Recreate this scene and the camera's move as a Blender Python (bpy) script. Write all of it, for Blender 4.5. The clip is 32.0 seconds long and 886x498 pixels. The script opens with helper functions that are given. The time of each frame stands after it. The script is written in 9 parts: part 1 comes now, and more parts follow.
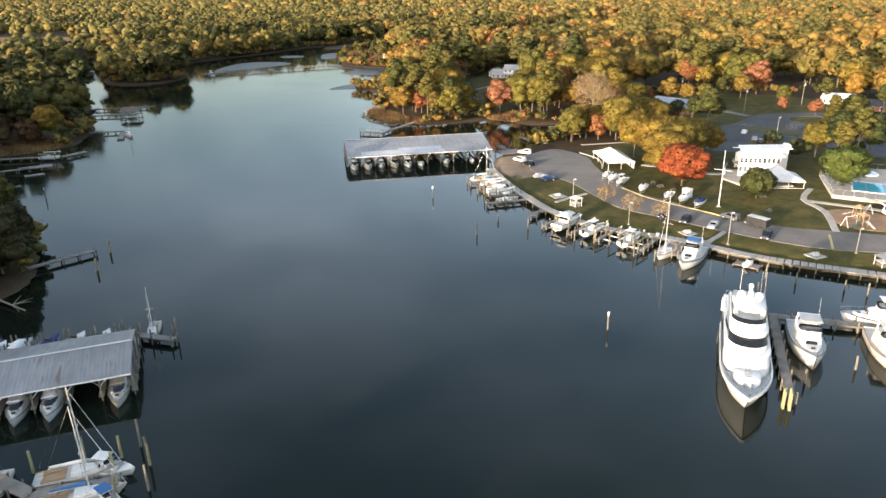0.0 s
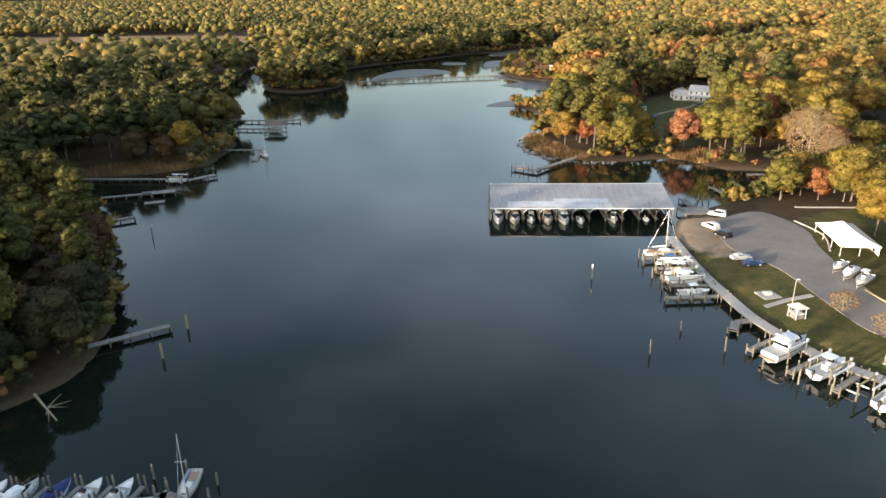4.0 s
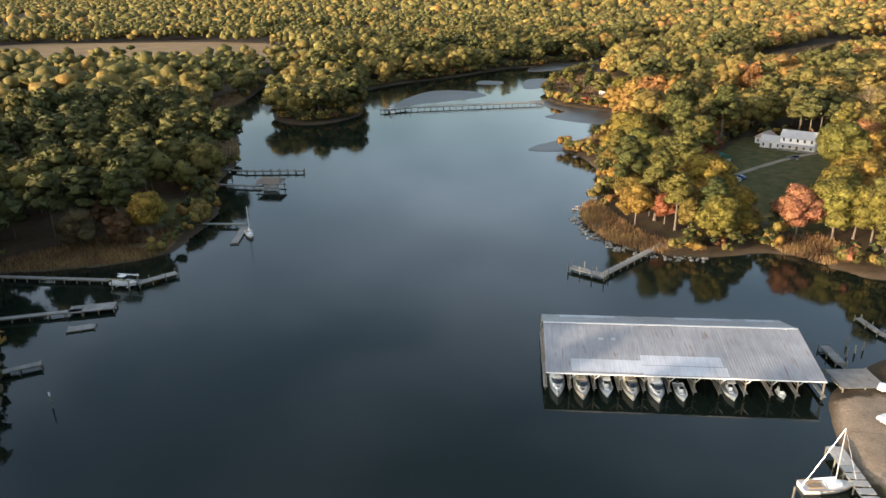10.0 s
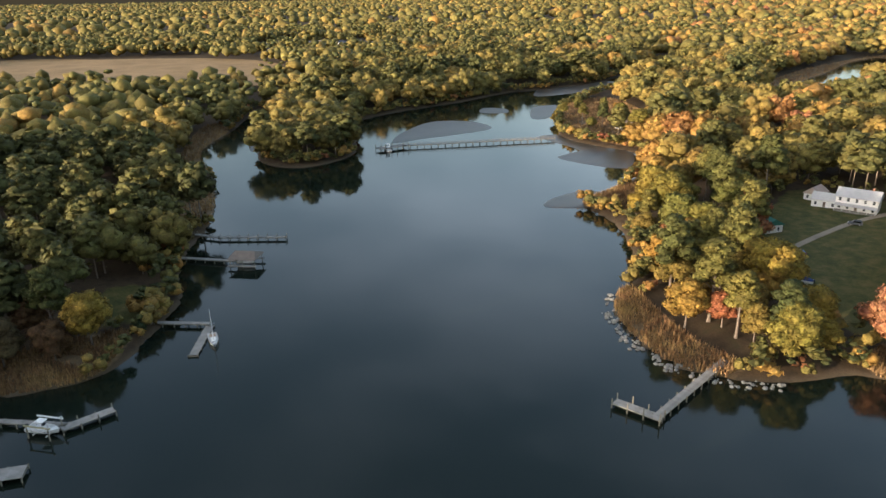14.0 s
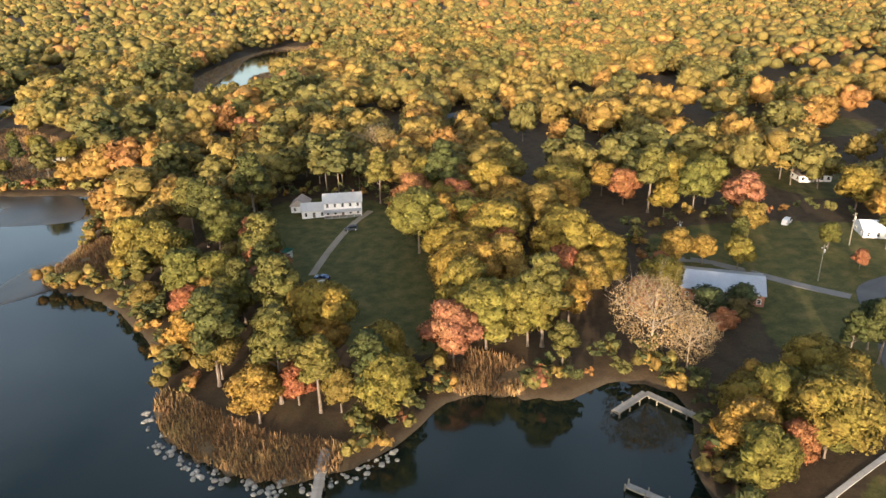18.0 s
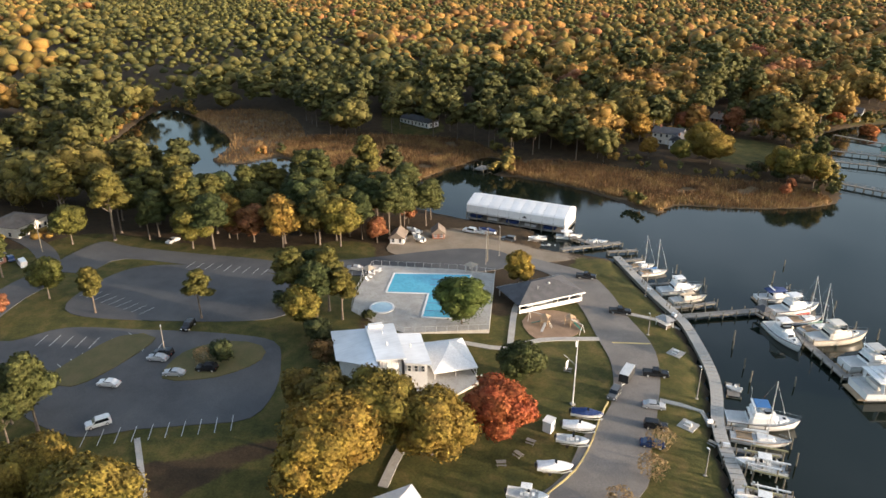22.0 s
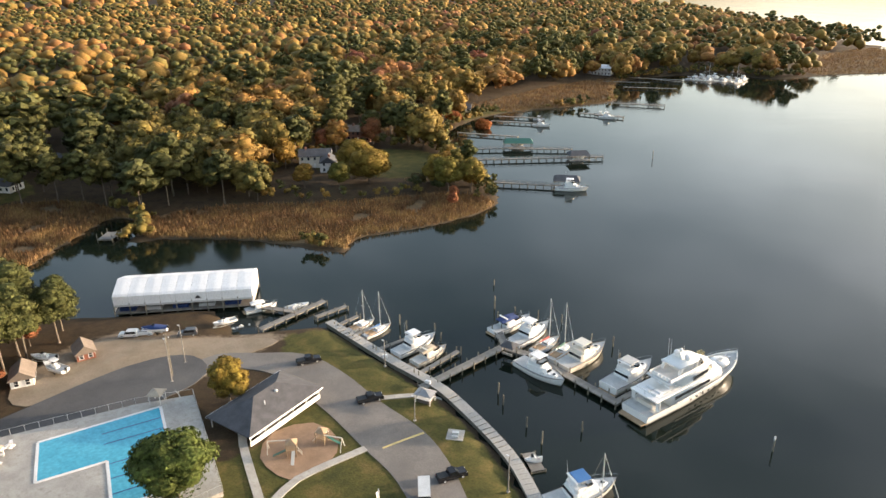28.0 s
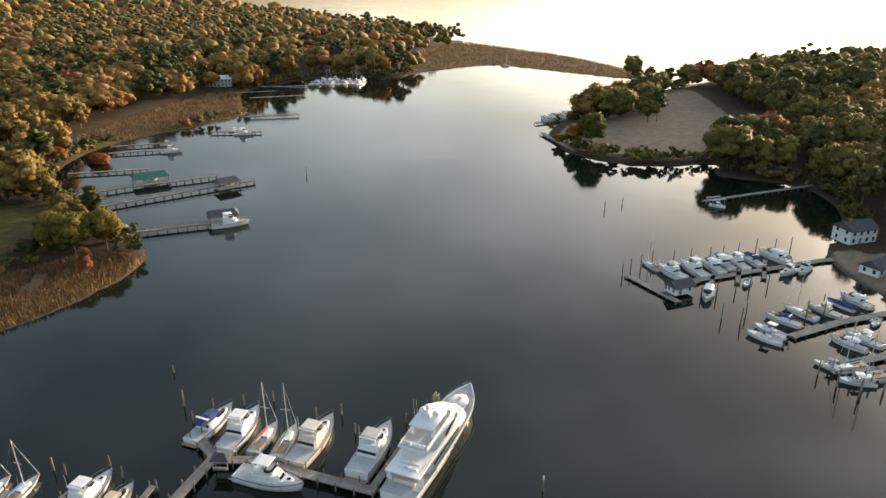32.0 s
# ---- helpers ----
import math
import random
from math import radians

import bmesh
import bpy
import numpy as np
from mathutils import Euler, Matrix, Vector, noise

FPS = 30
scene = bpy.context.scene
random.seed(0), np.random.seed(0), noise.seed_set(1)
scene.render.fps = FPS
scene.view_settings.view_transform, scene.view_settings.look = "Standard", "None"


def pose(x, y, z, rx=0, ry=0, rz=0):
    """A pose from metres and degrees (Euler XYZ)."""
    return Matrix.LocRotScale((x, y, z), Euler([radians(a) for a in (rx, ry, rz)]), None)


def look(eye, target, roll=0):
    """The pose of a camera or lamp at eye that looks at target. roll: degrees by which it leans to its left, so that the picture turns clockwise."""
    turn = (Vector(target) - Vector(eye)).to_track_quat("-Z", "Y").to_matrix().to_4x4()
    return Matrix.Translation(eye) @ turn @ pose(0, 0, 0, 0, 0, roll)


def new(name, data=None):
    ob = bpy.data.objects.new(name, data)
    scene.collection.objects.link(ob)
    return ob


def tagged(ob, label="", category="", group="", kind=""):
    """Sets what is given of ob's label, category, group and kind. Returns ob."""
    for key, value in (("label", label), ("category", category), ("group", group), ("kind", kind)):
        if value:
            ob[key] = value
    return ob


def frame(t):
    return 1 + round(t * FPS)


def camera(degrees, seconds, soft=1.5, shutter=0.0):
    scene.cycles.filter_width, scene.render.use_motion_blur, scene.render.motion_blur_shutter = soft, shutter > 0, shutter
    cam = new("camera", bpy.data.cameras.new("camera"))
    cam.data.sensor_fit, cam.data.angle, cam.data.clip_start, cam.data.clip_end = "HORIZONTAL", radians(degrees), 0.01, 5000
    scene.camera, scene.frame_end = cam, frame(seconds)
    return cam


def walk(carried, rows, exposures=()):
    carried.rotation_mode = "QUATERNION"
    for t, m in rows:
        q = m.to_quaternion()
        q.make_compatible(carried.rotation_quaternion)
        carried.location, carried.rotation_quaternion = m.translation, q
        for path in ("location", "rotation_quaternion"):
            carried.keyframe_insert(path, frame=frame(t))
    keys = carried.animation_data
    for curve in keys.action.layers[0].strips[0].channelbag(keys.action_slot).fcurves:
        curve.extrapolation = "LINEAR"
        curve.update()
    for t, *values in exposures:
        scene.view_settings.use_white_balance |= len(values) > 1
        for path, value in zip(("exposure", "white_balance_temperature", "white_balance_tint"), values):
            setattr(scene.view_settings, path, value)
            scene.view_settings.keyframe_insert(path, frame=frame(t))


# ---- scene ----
cam = camera(65.2, 32.0, 1.5)
PATH = [
    (0, (2.255, 2.137, 59.582), (2.199, 4.005, 58.872), -1.1),
    (0.5, (2.003, 8.315, 60.068), (1.897, 10.183, 59.362), -1.0),
    (1, (1.72, 14.451, 60.613), (1.563, 16.316, 59.908), -0.9),
    (1.5, (1.666, 20.417, 61.052), (1.453, 22.277, 60.349), -0.9),
    (2, (1.377, 26.55, 61.663), (1.108, 28.402, 60.959), -1.0),
    (2.5, (1.045, 32.794, 62.159), (0.72, 34.638, 61.456), -1.0),
    (3, (0.458, 38.93, 62.663), (0.077, 40.763, 61.959), -1.0),
    (3.5, (-0.248, 44.938, 63.246), (-0.682, 46.758, 62.54), -1.0),
    (4, (-1.041, 50.907, 63.625), (-1.531, 52.714, 62.919), -1.0),
    (4.5, (-2.018, 56.598, 64.112), (-2.561, 58.389, 63.407), -1.1),
    (6.5, (-8.049, 79.862, 65.549), (-8.616, 81.644, 64.839), -0.9),
    (7, (-8.971, 85.538, 66.208), (-9.542, 87.317, 65.496), -0.8),
    (7.5, (-10.534, 91.393, 67.15), (-11.107, 93.172, 66.437), -0.9),
    (8, (-12.405, 97.359, 68.39), (-12.979, 99.137, 67.676), -1.0),
    (8.5, (-14.332, 103.322, 69.893), (-14.906, 105.099, 69.178), -1.0),
    (9, (-16.257, 109.17, 71.549), (-16.831, 110.947, 70.834), -1.0),
    (9.5, (-18.131, 115.062, 73.246), (-18.705, 116.839, 72.529), -1.0),
    (10, (-20.138, 120.909, 74.907), (-20.712, 122.686, 74.19), -1.1),
    (10.5, (-22.117, 126.765, 76.727), (-22.69, 128.542, 76.011), -1.1),
    (11, (-24.088, 132.586, 78.573), (-24.661, 134.363, 77.857), -1.1),
    (11.5, (-26.115, 138.365, 80.414), (-26.687, 140.143, 79.698), -1.2),
    (12, (-28.244, 143.896, 81.955), (-28.816, 145.675, 81.244), -1.2),
    (12.5, (-30.155, 149.496, 83.314), (-30.727, 151.277, 82.606), -1.3),
    (13, (-31.997, 154.998, 84.462), (-32.57, 156.779, 83.755), -1.3),
    (13.5, (-34.208, 160.39, 85.224), (-34.779, 162.172, 84.518), -1.2),
    (15.5, (-43.765, 182.202, 88.139), (-44.268, 184.001, 87.422), -1.4),
    (16, (-45.383, 188.038, 88.062), (-45.53, 189.898, 87.339), -1.3),
    (16.5, (-47.349, 194.339, 87.913), (-47.18, 196.194, 87.186), -1.4),
    (17, (-49.025, 201.011, 88.157), (-48.616, 202.826, 87.424), -1.5),
    (17.5, (-50.108, 207.512, 88.475), (-49.451, 209.251, 87.735), -1.5),
    (18, (-50.064, 213.78, 88.697), (-49.173, 215.409, 87.953), -1.5),
    (18.5, (-49.439, 219.937, 88.681), (-48.335, 221.427, 87.933), -1.5),
    (19, (-48.27, 225.602, 88.681), (-46.972, 226.924, 87.928), -1.4),
    (19.5, (-46.535, 230.978, 88.746), (-45.071, 232.11, 87.988), -1.3),
    (20, (-44.395, 236.508, 88.723), (-42.787, 237.422, 87.962), -1.4),
    (20.5, (-41.707, 241.362, 88.679), (-39.976, 242.008, 87.914), -1.2),
    (21, (-38.517, 245.99, 88.632), (-36.68, 246.175, 87.861), -0.8),
    (21.2, (-37.066, 247.71, 88.574), (-35.219, 247.693, 87.805), -0.8),
    (21.5, (-34.682, 250.069, 88.429), (-32.865, 249.761, 87.654), -0.3),
    (22, (-30.681, 253.69, 88.12), (-28.968, 253.007, 87.348), 0.1),
    (22.5, (-26.455, 256.317, 88.053), (-24.835, 255.431, 87.284), 0.3),
    (22.6, (-25.596, 256.657, 88.051), (-23.998, 255.734, 87.28), 0.2),
    (23, (-22.186, 257.539, 88.071), (-20.681, 256.469, 87.304), 0.3),
    (23.5, (-17.56, 258.153, 87.93), (-16.188, 256.915, 87.166), 0.4),
    (24, (-13.168, 258.044, 87.691), (-11.945, 256.656, 86.931), 0.4),
    (24.5, (-8.711, 257.754, 87.601), (-7.637, 256.247, 86.844), 0.5),
    (25, (-4.284, 256.779, 87.715), (-3.224, 255.262, 86.957), 0.4),
    (25.5, (-0.127, 255.067, 87.83), (0.934, 253.552, 87.069), 0.3),
    (27.5, (14.67, 246.275, 87.97), (15.733, 244.759, 87.213), -0.2),
    (28, (17.978, 243.647, 87.972), (19.042, 242.131, 87.217), -0.3),
    (28.5, (21.118, 240.829, 88.077), (22.112, 239.267, 87.321), -0.2),
    (29, (24.283, 238.006, 88.103), (25.181, 236.387, 87.347), -0.2),
    (29.5, (27.56, 234.941, 88.123), (28.356, 233.269, 87.368), -0.2),
    (30, (30.836, 231.579, 88.052), (31.527, 229.861, 87.296), -0.2),
    (30.5, (33.79, 228.059, 87.955), (34.375, 226.303, 87.2), -0.1),
    (31, (36.121, 224.546, 87.966), (36.599, 222.756, 87.214), -0.2),
    (31.5, (38.064, 221.192, 88.033), (38.385, 219.366, 87.282), -0.1),
    (32, (40.042, 217.912, 88.175), (40.168, 216.062, 87.425), -0.1),
]
EXPOSURE = [(0, 1.22, 6150, 10), (14, 1.25, 6150, 10), (19, 1.3, 6200, 10), (23, 1.04, 6200, 10), (25, 1.1, 6300, 10), (28, 1.3, 6450, 10), (30, 1.28, 6500, 10), (32, 0.95, 6500, 10)]
walk(cam, [(t, look(eye, target, roll)) for t, eye, target, roll in PATH], EXPOSURE)

# ---- light: low evening sun and clear sky ----
SUN_AZ, SUN_EL = radians(-131), radians(6.4)
to_sun = Vector((math.cos(SUN_AZ) * math.cos(SUN_EL), math.sin(SUN_AZ) * math.cos(SUN_EL), math.sin(SUN_EL)))
world = bpy.data.worlds.new("evening_sky")
scene.world = world
world.use_nodes = True
wn = world.node_tree
sky = wn.nodes.new("ShaderNodeTexSky")
sky.sky_type, sky.sun_disc = "NISHITA", False
sky.sun_elevation, sky.sun_rotation = SUN_EL, math.pi / 2 - SUN_AZ
sky.air_density, sky.dust_density, sky.ozone_density = 1.0, 3.6, 1.5
haze = wn.nodes.new("ShaderNodeHueSaturation")
haze.inputs["Saturation"].default_value = 0.86
wn.links.new(sky.outputs[0], haze.inputs["Color"])
# thin high cloud all over the sky, whiter and a little brighter than the clear air
cloud = wn.nodes.new("ShaderNodeHueSaturation")
cloud.inputs["Saturation"].default_value, cloud.inputs["Value"].default_value = 0.5, 2.3
hazy = wn.nodes.new("ShaderNodeTexSky")
hazy.sky_type, hazy.sun_disc = "NISHITA", False
hazy.sun_elevation, hazy.sun_rotation = SUN_EL, math.pi / 2 - SUN_AZ
hazy.air_density, hazy.dust_density, hazy.ozone_density = 1.0, 4.5, 1.5
wn.links.new(hazy.outputs[0], cloud.inputs["Color"])
air = wn.nodes.new("ShaderNodeTexCoord")
drift = wn.nodes.new("ShaderNodeMapping")
drift.inputs["Scale"].default_value = (1.0, 1.6, 3.0)
wn.links.new(air.outputs["Generated"], drift.inputs[0])
veil = wn.nodes.new("ShaderNodeTexNoise")
veil.inputs["Scale"].default_value, veil.inputs["Detail"].default_value, veil.inputs["Roughness"].default_value = 2.2, 5, 0.55
wn.links.new(drift.outputs[0], veil.inputs["Vector"])
thin = wn.nodes.new("ShaderNodeMapRange")
thin.inputs[1].default_value, thin.inputs[2].default_value = 0.38, 0.72
thin.inputs[3].default_value, thin.inputs[4].default_value = 0.0, 0.7
wn.links.new(veil.outputs["Fac"], thin.inputs[0])
over = wn.nodes.new("ShaderNodeMix")
over.data_type = "RGBA"
wn.links.new(thin.outputs[0], over.inputs[0])
wn.links.new(haze.outputs[0], over.inputs[6])
wn.links.new(cloud.outputs[0], over.inputs[7])
wn.links.new(over.outputs[2], wn.nodes["Background"].inputs[0])
wn.nodes["Background"].inputs[1].default_value = 0.225
sun = new("sun", bpy.data.lights.new("sun", "SUN"))
sun.data.energy, sun.data.angle, sun.data.color = 5.0, radians(0.6), (1.0, 0.77, 0.55)
sun.matrix_world = look(to_sun * 100, (0, 0, 0))

# ---- materials ----
def nt(name, rough=0.7, metal=0.0, spec=0.5):
    m = bpy.data.materials.new(name)
    m.use_nodes = True
    b = m.node_tree.nodes["Principled BSDF"]
    b.inputs["Roughness"].default_value, b.inputs["Metallic"].default_value = rough, metal
    b.inputs["Specular IOR Level"].default_value = spec
    return m, m.node_tree.nodes, m.node_tree.links, b


def ramp(n, stops):
    r = n.new("ShaderNodeValToRGB")
    e = r.color_ramp.elements
    while len(e) < len(stops):
        e.new(0.5)
    for k, (p, c) in enumerate(stops):
        e[k].position, e[k].color = p, (*c, 1)
    return r


def noise_tex(n, l, scale, detail=4, rough=0.6, coord="Object"):
    c = n.new("ShaderNodeTexCoord")
    t = n.new("ShaderNodeTexNoise")
    t.inputs["Scale"].default_value, t.inputs["Detail"].default_value, t.inputs["Roughness"].default_value = scale, detail, rough
    l.new(c.outputs[coord], t.inputs["Vector"])
    return t


def mixed(n, l, fac, a, b, kind="MIX"):
    m = n.new("ShaderNodeMix")
    m.data_type, m.blend_type = "RGBA", kind
    for sock, v in ((m.inputs[0], fac), (m.inputs[6], a), (m.inputs[7], b)):
        if hasattr(v, "is_linked"):
            l.new(v, sock)
        elif isinstance(v, tuple):
            sock.default_value = (*v, 1)
        else:
            sock.default_value = v
    return m.outputs[2]


def surface(name, c1, c2, scale=1.0, fine=12.0, rough=0.7, metal=0.0, bump=0.0, spec=0.5, dirt=None, rand=0.0, scratch=None):
    """Two-scale mottled surface: broad stains and fine grain, optional dirt colour and per-object variation."""
    m, n, l, b = nt(name, rough, metal, spec)
    big = noise_tex(n, l, scale)
    col = ramp(n, [(0.3, c1), (0.7, c2)])
    l.new(big.outputs["Fac"], col.inputs[0])
    small = noise_tex(n, l, fine, 6)
    g = ramp(n, [(0.25, (0.72, 0.72, 0.72)), (0.75, (1.12, 1.12, 1.12))])
    l.new(small.outputs["Fac"], g.inputs[0])
    out = mixed(n, l, 1.0, col.outputs[0], g.outputs[0], "MULTIPLY")
    if dirt:
        d = noise_tex(n, l, scale * 2.7, 8, 0.7)
        dr = ramp(n, [(0.52, (0, 0, 0)), (0.68, (1, 1, 1))])
        l.new(d.outputs["Fac"], dr.inputs[0])
        out = mixed(n, l, dr.outputs[0], out, dirt)
    if rand:
        info = n.new("ShaderNodeObjectInfo")
        v = n.new("ShaderNodeHueSaturation")
        mr = n.new("ShaderNodeMapRange")
        mr.inputs[3].default_value, mr.inputs[4].default_value = 1 - rand, 1 + rand
        l.new(info.outputs["Random"], mr.inputs[0])
        l.new(mr.outputs[0], v.inputs["Value"])
        l.new(out, v.inputs["Color"])
        out = v.outputs[0]
    l.new(out, b.inputs["Base Color"])
    if bump:
        bp = n.new("ShaderNodeBump")
        bp.inputs["Strength"].default_value, bp.inputs["Distance"].default_value = bump, 0.05
        l.new(small.outputs["Fac"], bp.inputs["Height"])
        l.new(bp.outputs[0], b.inputs["Normal"])
    return m


WOOD = surface("weathered_wood", (0.17, 0.155, 0.135), (0.30, 0.28, 0.25), 0.6, 9, 0.85, bump=0.4, rand=0.12)
PILE = surface("pile_wood", (0.13, 0.115, 0.09), (0.24, 0.215, 0.16), 1.2, 14, 0.9, bump=0.5, rand=0.2)
GREENPILE = surface("treated_pile", (0.27, 0.25, 0.13), (0.38, 0.34, 0.18), 1.0, 12, 0.85, bump=0.4, rand=0.15)
GEL = surface("white_gelcoat", (0.74, 0.74, 0.72), (0.82, 0.82, 0.80), 0.4, 5, 0.25)
CREAM = surface("cream_gelcoat", (0.62, 0.58, 0.50), (0.70, 0.66, 0.58), 0.4, 5, 0.3)
NAVY = surface("navy_canvas", (0.012, 0.03, 0.11), (0.02, 0.05, 0.17), 1.5, 25, 0.9)
BLUEHULL = surface("blue_hull", (0.02, 0.06, 0.16), (0.03, 0.09, 0.22), 0.5, 8, 0.3)
TAN = surface("tan_canvas", (0.34, 0.29, 0.22), (0.44, 0.38, 0.30), 1.5, 25, 0.9)
DECKGREY = surface("deck_grey", (0.42, 0.42, 0.41), (0.55, 0.55, 0.53), 1, 20, 0.6)
TEAK = surface("teak_deck", (0.30, 0.2, 0.11), (0.42, 0.29, 0.17), 1, 18, 0.6)
DARKGLASS = surface("tinted_glass", (0.008, 0.01, 0.013), (0.015, 0.018, 0.022), 0.5, 4, 0.06)
CHROME = surface("stainless_steel", (0.55, 0.55, 0.55), (0.65, 0.65, 0.65), 1, 20, 0.25, 1.0)
BLACK = surface("black_rubber", (0.012, 0.012, 0.012), (0.03, 0.03, 0.03), 2, 20, 0.6)
ALU = surface("painted_aluminium", (0.6, 0.6, 0.58), (0.72, 0.72, 0.70), 1, 10, 0.4, 0.3)
WHITE = surface("white_paint", (0.70, 0.69, 0.66), (0.80, 0.79, 0.77), 0.3, 6, 0.6)
CANVASWHITE = surface("white_membrane", (0.76, 0.76, 0.76), (0.84, 0.84, 0.84), 0.25, 3, 0.5)
ASPHALT = surface("old_asphalt", (0.055, 0.056, 0.06), (0.10, 0.099, 0.098), 0.08, 3.5, 0.9, bump=0.2, dirt=(0.075, 0.075, 0.078))
DRIVE = surface("sun_bleached_asphalt", (0.13, 0.12, 0.11), (0.20, 0.183, 0.166), 0.1, 3.5, 0.9, bump=0.2, dirt=(0.13, 0.122, 0.114))
CONCRETE = surface("concrete", (0.33, 0.31, 0.28), (0.45, 0.43, 0.39), 0.3, 6, 0.85, bump=0.2, dirt=(0.27, 0.25, 0.22))
SAND = surface("sandy_ground", (0.20, 0.155, 0.105), (0.29, 0.23, 0.165), 0.15, 3, 0.95, bump=0.3, dirt=(0.24, 0.2, 0.14))
MULCH = surface("playground_mulch", (0.22, 0.14, 0.085), (0.32, 0.21, 0.135), 0.4, 7, 0.95, bump=0.5)
MUD = surface("tidal_mud", (0.032, 0.028, 0.022), (0.062, 0.052, 0.04), 0.12, 2, 0.42, bump=0.3)
ROCK = surface("shore_stone", (0.16, 0.15, 0.13), (0.30, 0.28, 0.25), 1.5, 12, 0.9, bump=0.6, rand=0.3)
SHINGLE = surface("grey_shingle", (0.055, 0.056, 0.062), (0.095, 0.096, 0.105), 0.5, 10, 0.9, bump=0.4)
BROWNSHINGLE = surface("brown_shingle", (0.14, 0.11, 0.085), (0.22, 0.175, 0.14), 0.5, 10, 0.9, bump=0.4, rand=0.25)
BRICK = surface("brick_wall", (0.25, 0.11, 0.075), (0.34, 0.165, 0.115), 0.8, 14, 0.9, bump=0.3)
YELLOW = surface("faded_yellow_paint", (0.45, 0.36, 0.14), (0.58, 0.48, 0.22), 1, 14, 0.8)
LINEWHITE = surface("faded_white_line", (0.45, 0.45, 0.44), (0.6, 0.6, 0.58), 1, 14, 0.8)
BARK = surface("bark", (0.10, 0.075, 0.055), (0.20, 0.16, 0.125), 1.2, 9, 0.95, bump=0.5)
PALEBARK = surface("pale_bark", (0.27, 0.215, 0.15), (0.38, 0.31, 0.22), 1.2, 9, 0.95, bump=0.4)
GREENMETAL = surface("green_metal", (0.02, 0.10, 0.07), (0.035, 0.14, 0.10), 0.5, 8, 0.5)
REDPAINT = surface("red_paint", (0.30, 0.035, 0.025), (0.4, 0.06, 0.04), 0.5, 8, 0.5)
BLUEPAINT = surface("blue_paint", (0.03, 0.12, 0.32), (0.05, 0.17, 0.40), 0.5, 8, 0.5)


def corrugated(name, c1, c2, stain, pitch):
    """Sheet metal with ribs down the slope (along object Y), rust streaks along the ribs."""
    m, n, l, b = nt(name, 0.45, 0.35)
    tc = n.new("ShaderNodeTexCoord")
    mp = n.new("ShaderNodeMapping")
    mp.inputs["Scale"].default_value = (1.2, 0.06, 1)
    l.new(tc.outputs["Object"], mp.inputs[0])
    t = n.new("ShaderNodeTexNoise")
    t.inputs["Scale"].default_value, t.inputs["Detail"].default_value = 1.0, 8
    l.new(mp.outputs[0], t.inputs["Vector"])
    r = ramp(n, [(0.35, c1), (0.58, c2), (0.72, stain)])
    l.new(t.outputs["Fac"], r.inputs[0])
    broad = noise_tex(n, l, 0.12, 3)
    g = ramp(n, [(0.3, (0.8, 0.8, 0.8)), (0.7, (1.1, 1.1, 1.1))])
    l.new(broad.outputs["Fac"], g.inputs[0])
    l.new(mixed(n, l, 1.0, r.outputs[0], g.outputs[0], "MULTIPLY"), b.inputs["Base Color"])
    w = n.new("ShaderNodeTexWave")
    w.wave_type, w.bands_direction = "BANDS", "X"
    w.inputs["Scale"].default_value = 0.314 / pitch
    l.new(tc.outputs["Object"], w.inputs["Vector"])
    bp = n.new("ShaderNodeBump")
    bp.inputs["Strength"].default_value, bp.inputs["Distance"].default_value = 0.6, 0.04
    l.new(w.outputs["Fac"], bp.inputs["Height"])
    l.new(bp.outputs[0], b.inputs["Normal"])
    return m


TIN = corrugated("corrugated_tin", (0.27, 0.27, 0.275), (0.34, 0.335, 0.335), (0.20, 0.16, 0.135), 0.6)
NEWTIN = corrugated("new_tin", (0.46, 0.47, 0.49), (0.54, 0.55, 0.57), (0.44, 0.44, 0.45), 0.6)
WHITEROOF = corrugated("white_standing_seam", (0.74, 0.74, 0.74), (0.80, 0.80, 0.80), (0.66, 0.66, 0.66), 0.5)


def water_material():
    m, n, l, b = nt("creek_water", 0.04)
    b.inputs["Base Color"].default_value = (0.0065, 0.0105, 0.0072, 1)
    b.inputs["IOR"].default_value = 1.33
    fine, broad = noise_tex(n, l, 0.55, 3), noise_tex(n, l, 0.035, 2)
    patches = noise_tex(n, l, 0.012, 3)
    pr = n.new("ShaderNodeMapRange")
    pr.inputs[1].default_value, pr.inputs[2].default_value = 0.4, 0.65
    pr.inputs[3].default_value, pr.inputs[4].default_value = 0.03, 0.12
    l.new(patches.outputs["Fac"], pr.inputs[0])
    l.new(pr.outputs[0], b.inputs["Roughness"])
    b1, b2 = n.new("ShaderNodeBump"), n.new("ShaderNodeBump")
    b1.inputs["Strength"].default_value, b1.inputs["Distance"].default_value = 0.22, 0.05
    b2.inputs["Strength"].default_value, b2.inputs["Distance"].default_value = 0.10, 0.6
    l.new(fine.outputs["Fac"], b1.inputs["Height"])
    l.new(broad.outputs["Fac"], b2.inputs["Height"])
    l.new(b1.outputs[0], b2.inputs["Normal"])
    l.new(b2.outputs[0], b.inputs["Normal"])
    return m


WATER = water_material()


